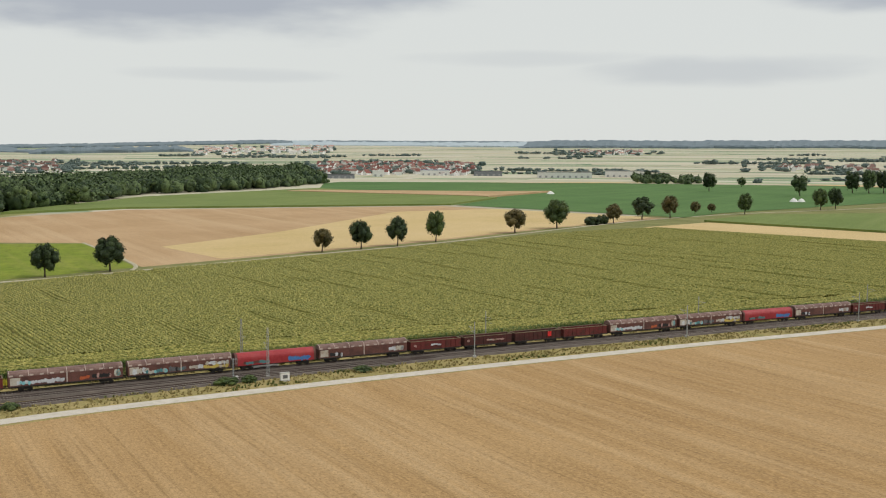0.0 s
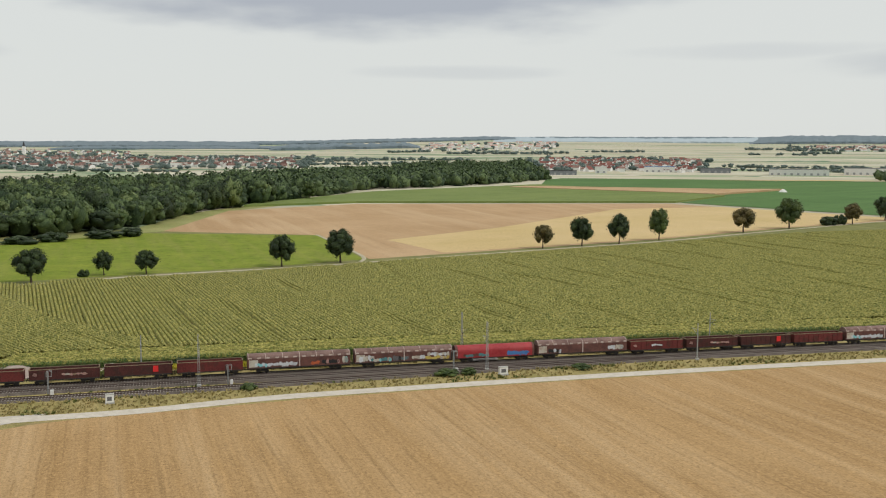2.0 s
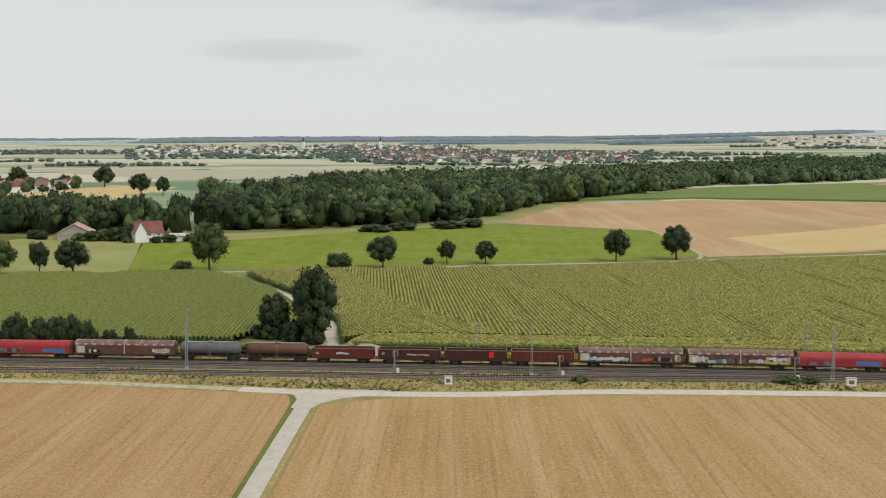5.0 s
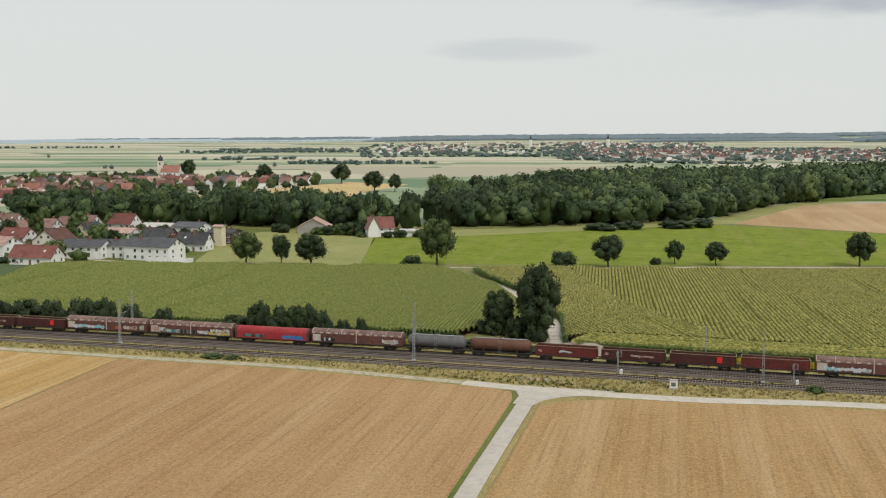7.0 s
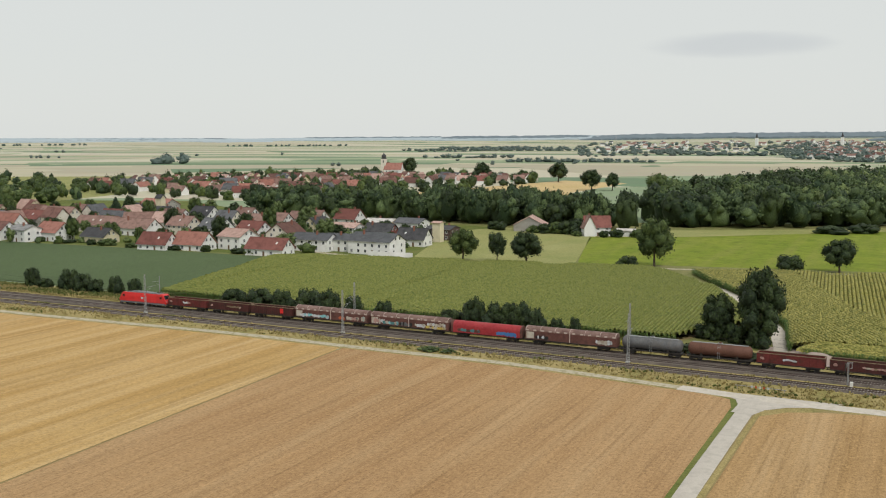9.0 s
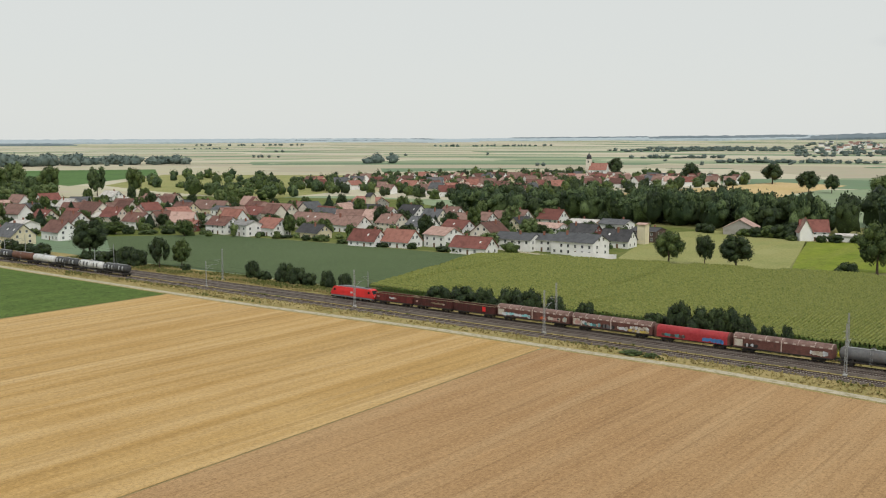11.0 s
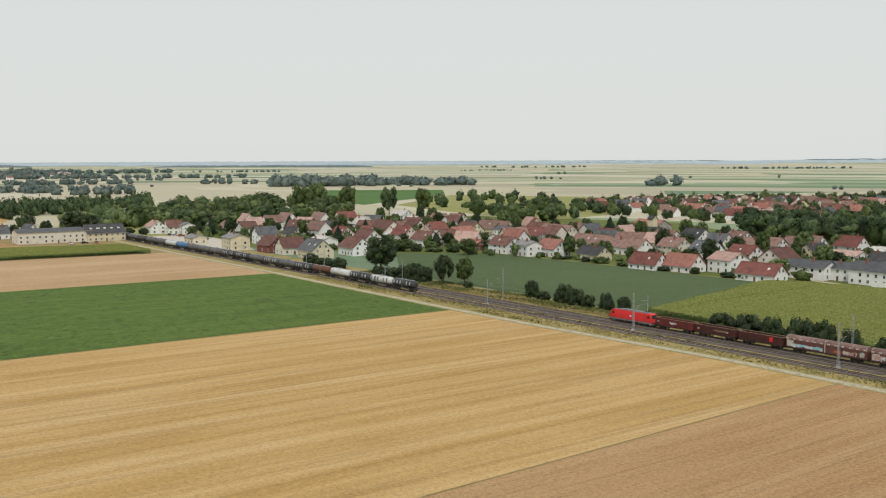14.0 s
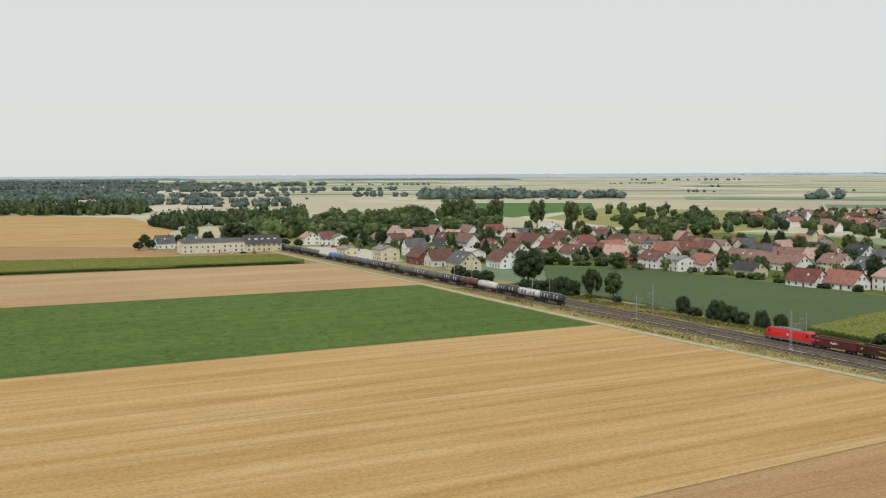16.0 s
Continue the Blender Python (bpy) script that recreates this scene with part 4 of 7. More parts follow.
for nm, cc in (("g_white", (0.66, 0.68, 0.70)), ("g_blue", (0.08, 0.22, 0.50)), ("g_cyan", (0.28, 0.62, 0.66)), ("g_teal", (0.10, 0.25, 0.26)), ("g_yellow", (0.66, 0.50, 0.12)), ("g_orange", (0.55, 0.13, 0.05)), ("g_black", (0.03, 0.03, 0.03)), ("g_pink", (0.50, 0.30, 0.26))):
    M[nm] = material("spray_" + nm[2:], tuple(v * 0.75 for v in cc), cc, 1.2, 0.6, 5)
RAIL_Z = 0.62
# dark brown for rusted ballast and the rail's shadow together
M["rust_shade"] = material("rusty_shadowed_ballast", (0.05, 0.034, 0.026), (0.10, 0.07, 0.055), 0.5, 0.95, 18, 0.05)


def offset_third(x):
    return -11.3 + 6.4 * min(max((x + 20) / 110, 0), 1)


def rail_line(xs, off):
    return [track_at(x, off(x) if callable(off) else off)[0] for x in xs]


def extrude_along(name, pts, prof, mat, kind, label, cat):
    vs, fs = [], []
    k = len(prof)
    for i, p in enumerate(pts):
        d = (pts[min(i + 1, len(pts) - 1)] - pts[max(i - 1, 0)]).normalized()
        nrm = Vector((-d.y, d.x, 0))
        for u, z in prof:
            q = p + nrm * u
            vs.append((q.x, q.y, z))
    for i in range(len(pts) - 1):
        for j in range(k - 1):
            a = i * k + j
            fs.append((a, a + k, a + k + 1, a + 1))
    return tagged(new(name, mesh_of(name, vs, fs, mat)), label, cat, kind=kind)


XS = [x * 6.0 for x in range(-125, 108)]
extrude_along("ballast_bed", rail_line(XS, -2.4), ((5.0, 0.02), (4.1, 0.42), (0.4, 0.44), (-0.4, 0.38), (-4.0, 0.42), (-4.8, 0.02)), M["ballast"], "structure", "brown-grey ballast bed of the double track", "track bed")
XS3 = [x for x in XS if x < 95]
extrude_along("ballast_bed", rail_line(XS3, offset_third), ((2.3, 0.03), (1.6, 0.36), (-1.6, 0.36), (-2.4, 0.03)), M["ballast"], "structure", "brown-grey ballast bed of the siding", "track bed")
# strip along each rail: rust, with the rail's shadow in its colour
for off in (0.0, -4.6, offset_third):
    for sd in (-0.7525, 0.7525):
        pts = rail_line(XS if off != offset_third else XS3, (lambda x, o=off, s=sd: (o(x) if callable(o) else o) + s))
        z = 0.455 if off != offset_third else 0.385
        extrude_along("brake_dust", pts, ((0.30, z - 0.02), (0.24, z), (-0.24, z), (-0.30, z - 0.02)), M["rust_shade"], "structure", "rusty brown ballast beside the rail with its shadow painted in", "track bed")
for nm, off, xs in (("main track", 0.0, XS), ("second main track", -4.6, XS), ("siding", offset_third, XS3)):
    for sd in (-0.7525, 0.7525):
        pts = rail_line(xs, (lambda x, o=off, s=sd: (o(x) if callable(o) else o) + s))
        top = RAIL_Z if off != offset_third else RAIL_Z - 0.06
        extrude_along("rail", pts, ((0.07, top - 0.17), (0.02, top - 0.12), (0.036, top - 0.04), (0.036, top), (-0.036, top), (-0.036, top - 0.04), (-0.02, top - 0.12), (-0.07, top - 0.17)), M["railrust"] if off == offset_third else M["rail"], "structure", "steel rail of the " + nm, "rail")
    vs, fs = [], []
    x = xs[0]
    rg = random.Random(4)
    while x < xs[-1]:
        p, a = track_at(x, off(x) if callable(off) else off)
        m = Matrix.Translation(p) @ Matrix.Rotation(a + rg.uniform(-.01, .01), 4, "Z")
        z0, z1 = 0.30, (RAIL_Z if off != offset_third else RAIL_Z - 0.06) - 0.165 + rg.uniform(-.01, .01)
        b = len(vs)
        for q in ((-.13, -1.3, z0), (.13, -1.3, z0), (.13, 1.3, z0), (-.13, 1.3, z0), (-.10, -1.28, z1), (.10, -1.28, z1), (.10, 1.28, z1), (-.10, 1.28, z1)):
            vs.append(tuple(m @ Vector(q)))
        fs.extend(tuple(b + i for i in f) for f in ((4, 5, 6, 7), (0, 1, 5, 4), (1, 2, 6, 5), (2, 3, 7, 6), (3, 0, 4, 7)))
        x += 0.62
    tagged(new("sleepers", mesh_of("sleepers", vs, fs, M["sleeper"])), "concrete sleepers of the " + nm, "sleepers", kind="stuff")


def lattice_mast(x, y, h=11.5, arm=3.4, rz=0.0, side=1):
    """Catenary mast: four tapered corner posts, zigzag bracing, cantilever arms on insulators."""
    ob = thing("catenary_mast", pose(x, y, 0, 0, 0, rz), "grey steel lattice catenary mast beside the track", "catenary mast", "catenary masts")
    part("footing", boxes((-0.45, 0.45, -0.45, 0.45, -0.3, 0.55)), M["concrete"], ob, "concrete footing")
    cs = ((-1, -1), (1, -1), (1, 1), (-1, 1))
    for sx, sy in cs:
        part("post", rods(((sx * .26, sy * .26, 0.5), (sx * .13, sy * .13, h), 0.045, 0.04, 4)), M["steel"], ob)
    for a, b in zip(cs, cs[1:] + cs[:1]):
        bm = bmesh.new()
        k = 14
        for i in range(k):
            z0, z1 = 0.5 + (h - 0.5) * i / k, 0.5 + (h - 0.5) * (i + 1) / k
            w0, w1 = 0.26 - 0.13 * i / k, 0.26 - 0.13 * (i + 1) / k
            p, q = (a, b) if i % 2 else (b, a)
            rod(bm, (p[0] * w0, p[1] * w0, z0), (q[0] * w1, q[1] * w1, z1), 0.025, None, 4)
        part("bracing", bm, M["steel"], ob)
    s = side
    part("cantilever", rods(((0, 0, 7.6), (0, s * arm, 7.7), 0.045, None, 5), ((0, 0, 6.0), (0, s * arm * 0.85, 7.7), 0.04, None, 5), ((0, s * arm * 0.5, 6.3), (0, s * arm * 1.05, 6.1), 0.03, None, 5)), M["steel"], ob)
    part("insulator", rods(((0, s * 0.35, 7.6), (0, s * 0.75, 7.62), 0.09, None, 8)), M["tankbrown"], ob, "brown insulator")
    part("insulator", rods(((0, s * 0.3, 6.18), (0, s * 0.62, 6.5), 0.09, None, 8)), M["tankbrown"], ob, "brown insulator")
    return ob


def portal_mast(x, y, h=9.0, rz=0.0, side=1):
    """Slim tubular mast with one arm."""
    ob = thing("catenary_mast", pose(x, y, 0, 0, 0, rz), "slim grey catenary mast with one arm", "catenary mast", "catenary masts")
    part("footing", boxes((-0.4, 0.4, -0.4, 0.4, -0.3, 0.5)), M["concrete"], ob, "concrete footing")
    part("pole", rods(((0, 0, 0.4), (0, 0, h), 0.17, 0.11, 8)), M["steel"], ob)
    part("cantilever", rods(((0, 0, 7.4), (0, side * 3.2, 7.5), 0.045, None, 5), ((0, 0, 6.0), (0, side * 2.7, 7.5), 0.04, None, 5), ((0, side * 1.6, 6.3), (0, side * 3.4, 6.1), 0.03, None, 5)), M["steel"], ob)
    return ob


for mx, kind in ((-18, 0), (46, 0), (99, 1), (166, 1), (-94, 0), (-170, 0), (-237, 0), (-306, 1), (-372, 1), (-438, 1), (-505, 1), (232, 1), (298, 1), (-572, 1)):
    p, a = track_at(mx, -8.6 if mx < 30 else -8.0)
    (lattice_mast if kind == 0 else portal_mast)(p.x, p.y, rz=math.degrees(a), side=1)
for mx, kind in ((-98, 0), (-175, 0), (44, 0), (181, 1), (-30, 1), (110, 1), (-244, 1), (-314, 0), (-380, 1), (-446, 1), (250, 1)):
    p, a = track_at(mx, 5.2 if mx < -60 or mx > 120 else 6.2)
    (lattice_mast if kind == 0 else portal_mast)(p.x, p.y, rz=math.degrees(a), side=-1)
# contact and carrier wires
for off in (0.0, -4.6):
    for z, sag, r in ((6.1, 0.0, 0.012), (7.7, 0.9, 0.014)):
        bm = bmesh.new()
        marks = [-520, -446, -380, -314, -244, -175, -98, -30, 44, 110, 181, 250, 320, 400]
        for x0, x1 in zip(marks, marks[1:]):
            last = None
            for i in range(7):
                t = i / 6
                q = track_at(x0 + (x1 - x0) * t, off)[0] + Vector((0, 0, z - sag * 4 * t * (1 - t)))
                if last is not None:
                    rod(bm, last, q, r, None, 3)
                last = q
        me = bpy.data.meshes.new("overhead_wire")
        bm.to_mesh(me)
        bm.free()
        me.materials.append(M["under"])
        tagged(new("overhead_wire", me), "thin overhead contact wire above the track", "wire", kind="structure")


def signal(x, off, h=5.0):
    p, a = track_at(x, off)
    ob = thing("railway_signal", Matrix.Translation(p) @ Matrix.Rotation(a, 4, "Z"), "grey signal post with lamp board and cage", "signal", "railway signals")
    part("pole", rods(((0, 0, 0), (0, 0, h), 0.12, 0.10, 8)), M["steel"], ob)
    part("lamp_board", boxes((-0.5, -0.38, -0.45, 0.45, h - 1.6, h - 0.1)), M["under"], ob, "black lamp board")
    part("ladder", rods(((0.2, -.2, 0), (0.2, -.2, h), 0.03, None, 4), ((0.2, .2, 0), (0.2, .2, h), 0.03, None, 4), *[((0.2, -.2, 0.4 * i), (0.2, .2, 0.4 * i), 0.02, None, 4) for i in range(1, 12)]), M["steel"], ob)
    part("cage", rods(((-.2, -.6, h), (.8, -.6, h), .03, None, 4), ((.8, -.6, h), (.8, .6, h), .03, None, 4), ((.8, .6, h), (-.2, .6, h), .03, None, 4), ((-.2, -.6, h - 1), (-.2, -.6, h), .03, None, 4), ((.8, -.6, h - 1), (.8, -.6, h), .03, None, 4), ((.8, .6, h - 1), (.8, .6, h), .03, None, 4), ((-.2, .6, h - 1), (-.2, .6, h), .03, None, 4), ((-.2, -.6, h - 1), (.8, -.6, h - 1), .03, None, 4), ((.8, -.6, h - 1), (.8, .6, h - 1), .03, None, 4)), M["steel"], ob)
    part("switch_box", boxes((0.5, 1.1, -0.3, 0.3, 0.0, 1.1)), M["white"], ob, "white switch box")


signal(-48, -8.2), signal(38, -5.0 - 3.0), signal(-12, -8.0, 4.4)


def relay_cabinet(x, y, rz=8, w=1.6):
    ob = thing("relay_cabinet", pose(x, y, 0, 0, 0, rz), "grey sprayed relay cabinet in the verge", "cabinet", "relay cabinets")
    part("plinth", boxes((-w / 2 - .1, w / 2 + .1, -.5, .5, -0.1, 0.35)), M["concrete"], ob)
    part("body", boxes((-w / 2, w / 2, -.4, .4, 0.35, 1.9)), M["white"], ob)
    part("lid", boxes((-w / 2 - .06, w / 2 + .06, -.46, .46, 1.9, 2.0)), M["concrete"], ob)
    part("tag", boxes((-w * .3, w * .25, -.425, -.402, 0.7, 1.5)), M["tankgrey"], ob, "grey spray marking")


relay_cabinet(-33.5, 204.5), relay_cabinet(49.5, 218.5, 8, 2.0)


def heap(x, y, w, h, mat, label, seed):
    v, f = ico()
    rg = np.random.RandomState(seed)
    q = v * (1 + 0.22 * (rg.rand(len(v), 1) - 0.5)) * np.array((w / 2, w / 3, h))
    q[:, 2] = np.maximum(q[:, 2], -0.3) * 1.0
    ob = new("mound", mesh_of("mound", q, f, mat))
    ob.matrix_basis = pose(x, y, 0, 0, 0, 8)
    tagged(ob, label, "heap")


M["heap"] = material("pinkish_gravel", (0.32, 0.25, 0.215), (0.44, 0.36, 0.315), 0.7, 0.95, 10, 0.06)
heap(-58, 234.5, 8.5, 2.0, M["heap"], "pinkish gravel heap beside the track", 1)
heap(-64, 236, 5.5, 1.2, M["heap"], "low gravel heap beside the dirt road", 2)
heap(-38, 237, 4.2, 1.5, M["gravelpath"], "small pale gravel heap beside the maize", 3)
heap(-43, 236, 7, 0.5, M["gravelpath"], "flat pale gravel spread beside the maize", 4)
heap(48, 236, 9, 1.2, M["concrete"], "grey rubble heap beside the railway", 5)
sheet("gravel_yard", [(-80, 228), (-35, 231), (-36, 236), (-58, 239), (-66, 246), (-74, 244), (-72, 236)], M["heap"], 0.07, "trampled pinkish gravel beside the track", "yard")
# barrier with red and white bars at the crossing
bar = thing("crossing_barrier", pose(-60.5, 199.5, 0, 0, 0, 6), "low striped barrier at the end of the field road", "barrier")
part("rail_bar", rods(((-5, 0, 0.8), (5, 0, 0.8), 0.06, None, 6)), M["steel"], bar)
for i in range(5):
    part("board", boxes((-1.9 + i * 0.8, -1.5 + i * 0.8, -0.05, 0.0 - 0.09 + 0.02, 0.55, 1.0)), M["g_white" if i % 2 == 0 else "g_orange"], bar)
for px in (-4.6, 0, 4.6):
    part("leg", rods(((px, 0, 0), (px, 0, 0.8), 0.06, None, 6)), M["steel"], bar)


# ---- rolling stock; x is forward, wheels stand on z = 0 ----
def wheelset_mesh():
    if "wheel" not in PROTO:
        bm = bmesh.new()
        for s in (-1, 1):
            rod(bm, (0, s * 0.68, 0.46), (0, s * 0.82, 0.46), 0.46, None, 12)
        rod(bm, (0, -0.7, 0.46), (0, 0.7, 0.46), 0.08, None, 6)
        me = bpy.data.meshes.new("wheelset")
        bm.to_mesh(me)
        bm.free()
        me.materials.append(M["under"])
        PROTO["wheel"] = me
    return PROTO["wheel"]


def bogies(ob, xs, base):
    for bx in xs:
        bg = part("bogie", boxes((bx - base / 2 - .5, bx + base / 2 + .5, -1.06, -0.88, 0.45, 0.75), (bx - base / 2 - .5, bx + base / 2 + .5, 0.88, 1.06, 0.45, 0.75), (bx - .3, bx + .3, -.9, .9, .5, .9)), M["under"], ob)
        for s in (-1, 1):
            share("wheelset", wheelset_mesh(), bg, Matrix.Translation((bx + s * base / 2, 0, 0)))


def buffers(ob, half):
    for s in (-1, 1):
        for t in (-1, 1):
            part("buffer", rods(((s * (half - .1), t * .88, 1.05), (s * (half + .45), t * .88, 1.05), .10, None, 8), ((s * (half + .45), t * .88, 1.05), (s * (half + .52), t * .88, 1.05), .22, None, 10)), M["under"], ob)


def spray(ob, x0, x1, z0, z1, y, mats, seed):
    """Sprayed tags that cannot be read: uneven blocks of colour on the side."""
    rg = random.Random(seed)
    x = x0
    side = -1 if y < 0 else 1
    while x < x1:
        w = rg.uniform(0.5, 1.1)
        zc, hh = (z0 + z1) / 2 + rg.uniform(-.12, .12), (z1 - z0) / 2 * rg.uniform(0.6, 1.0)
        bm = bmesh.new()
        pts = []
        k = 9
        for i in range(k):
            an = 6.283 * i / k
            r = rg.uniform(0.75, 1.15)
            pts.append((min(x + w / 2, x1 - w / 2) + math.cos(an) * w * 0.58 * r, zc + math.sin(an) * hh * r))
        vs = [bm.verts.new((px, y + side * 0.012, pz)) for px, pz in pts]
        wv = [bm.verts.new((px, y + side * 0.002, pz)) for px, pz in pts]
        for i in range(k):
            bm.faces.new((vs[i], vs[(i + 1) % k], wv[(i + 1) % k], wv[i]))
        bm.faces.new(vs)
        part("spray_tag", bm, M[mats[rg.randrange(len(mats))]], ob, "sprayed colour patch")
        x += w * 0.8


def locomotive(m):
    L = 9.0
    ob = thing("locomotive", m, "bright red electric locomotive with grey roof on the main track", "locomotive")
    # body with raked noses and a tumblehome at the roof edge
    bm = bmesh.new()
    outline = [(-L, 1.0), (-L - .12, 1.7), (-L + .25, 2.35), (-L + .95, 3.55), (-L + 1.5, 3.82), (L - 1.5, 3.82), (L - .95, 3.55), (L - .25, 2.35), (L + .12, 1.7), (L, 1.0)]
    a = [bm.verts.new((x, -1.49 + (0.16 if z > 3.5 else 0), z)) for x, z in outline]
    b = [bm.verts.new((x, 1.49 - (0.16 if z > 3.5 else 0), z)) for x, z in outline]
    k = len(outline)
    for i in range(k):
        bm.faces.new((a[i], a[(i + 1) % k], b[(i + 1) % k], b[i]))
    bm.faces.new(a[::-1]), bm.faces.new(b)
    bmesh.ops.recalc_face_normals(bm, faces=bm.faces)
    bmesh.ops.bevel(bm, geom=list(bm.edges), offset=0.10, segments=2, affect="EDGES")
    part("body", bm, M["red"], ob)
    part("skirt", boxes((-L + .2, L - .2, -1.40, 1.40, 0.72, 1.05)), M["locogrey"], ob, "grey lower skirt")
    part("stripe", boxes((-L + .1, L - .1, -1.502, 1.502, 1.12, 1.24)), M["tankgrey"], ob, "pale grey sill stripe")
    part("roof_cover", boxes((-L + 2.6, L - 2.6, -1.05, 1.05, 3.80, 4.02), (-3.5, 1.2, -0.9, 0.9, 4.0, 4.16)), M["locogrey"], ob, "grey roof hatches")
    for s in (-1, 1):
        # windscreen, side windows, lamps
        bm = bmesh.new()
        q = [bm.verts.new(v) for v in ((s * (L - .28 + .06), -1.15, 2.45), (s * (L - .28 + .06), 1.15, 2.45), (s * (L - .88 + .06), 1.05, 3.45), (s * (L - .88 + .06), -1.05, 3.45))]
        bm.faces.new(q if s > 0 else q[::-1])
        bmesh.ops.solidify(bm, geom=list(bm.faces), thickness=-0.03)
        part("windscreen", bm, M["glassdark"], ob, "dark raked windscreen")
        for t in (-1, 1):
            part("side_window", boxes((s * L - s * 1.75 - .38, s * L - s * 1.75 + .38, t * 1.49 - .015, t * 1.49 + .015, 2.5, 3.15)), M["glassdark"], ob)
            part("headlight", rods(((s * (L + .05), t * .95, 1.75), (s * (L + .16), t * .95, 1.75), .14, None, 10)), M["g_white"], ob)
        part("snow_plough", boxes((s * L - .1, s * L + .25, -1.2, 1.2, 0.25, 0.7)), M["under"], ob)
        # folded pantograph
        px = s * 5.2
        part("pantograph", rods(((px - 1.1, -.5, 4.08), (px + 1.1, -.5, 4.2), .04, None, 5), ((px - 1.1, .5, 4.08), (px + 1.1, .5, 4.2), .04, None, 5), ((px + 1.0, -.95, 4.3), (px + 1.0, .95, 4.3), .05, None, 5), ((px - 1.0, 0, 4.05), (px + 1.0, 0, 4.3), .05, None, 5), ((px - .9, -.6, 3.95), (px - .9, -.6, 4.15), .09, None, 6), ((px - .9, .6, 3.95), (px - .9, .6, 4.15), .09, None, 6)), M["under"], ob)
        for t in (-1, 1):
            part("door", boxes((s * (L - 2.75) - .32, s * (L - 2.75) + .32, t * 1.492 - .012, t * 1.492 + .012, 1.3, 3.2)), M["red"], ob)
    for t in (-1, 1):
        part("emblem", boxes((-.45, .45, t * 1.50 - .012, t * 1.50 + .012, 2.1, 2.65)), M["g_white"], ob, "small white emblem panel")
    part("transformer", boxes((-2.6, 2.6, -1.2, 1.2, 0.35, 0.95)), M["under"], ob)
    bogies(ob, (-5.3, 5.3), 2.6)
    buffers(ob, L + .05)
    return ob


def open_wagon(m, mat="wagonred", tags=0, seed=1):
    h = 7.0
    ob = thing("open_wagon", m, "dark oxide red open goods wagon with ribbed sides", "goods wagon", "goods wagons of the train")
    part("floor", boxes((-h, h, -1.4, 1.4, 1.05, 1.25)), M["under"], ob)
    for t in (-1, 1):
        part("side_wall", boxes((-h, h, t * 1.40 - .04, t * 1.40 + .04, 1.2, 3.25)), M[mat], ob)
        part("top_rail", boxes((-h - .03, h + .03, t * 1.40 - .09, t * 1.40 + .09, 3.25, 3.38)), M["rib"], ob, "pale rusty top rail")
        for i in range(11):
            x = -h + .06 + i * (2 * h - .12) / 10
            part("rib", boxes((x - .06, x + .06, t * 1.44, t * 1.53, 1.15, 3.25)), M[mat], ob)
        part("sill", boxes((-h - .02, h + .02, t * 1.44 - .07, t * 1.44 + .05, 0.95, 1.18)), M["under"], ob)
    for s in (-1, 1):
        part("end_wall", boxes((s * h - .05, s * h + .05, -1.36, 1.36, 1.2, 3.2)), M[mat], ob)
        part("end_rail", boxes((s * h - .09, s * h + .09, -1.42, 1.42, 3.2, 3.36)), M["rib"], ob)
    if tags:
        spray(ob, -1.5 if tags == 1 else -0.5, 1.4 if tags == 1 else 4.6, 1.9, 2.5, -1.54, ("g_white", "g_pink") if tags == 1 else ("g_pink", "rib", "cream"), seed)
        spray(ob, -6.3, -5.4, 1.9, 2.6, -1.54, ("g_pink",), seed + 5)
    elif seed % 2:
        part("fresh_panel", boxes((3.0, 4.1, -1.545, -1.44, 1.7, 3.0)), M["red"], ob, "bright red repaired panel")
    bogies(ob, (-4.6, 4.6), 1.8)
    buffers(ob, h)
    return ob


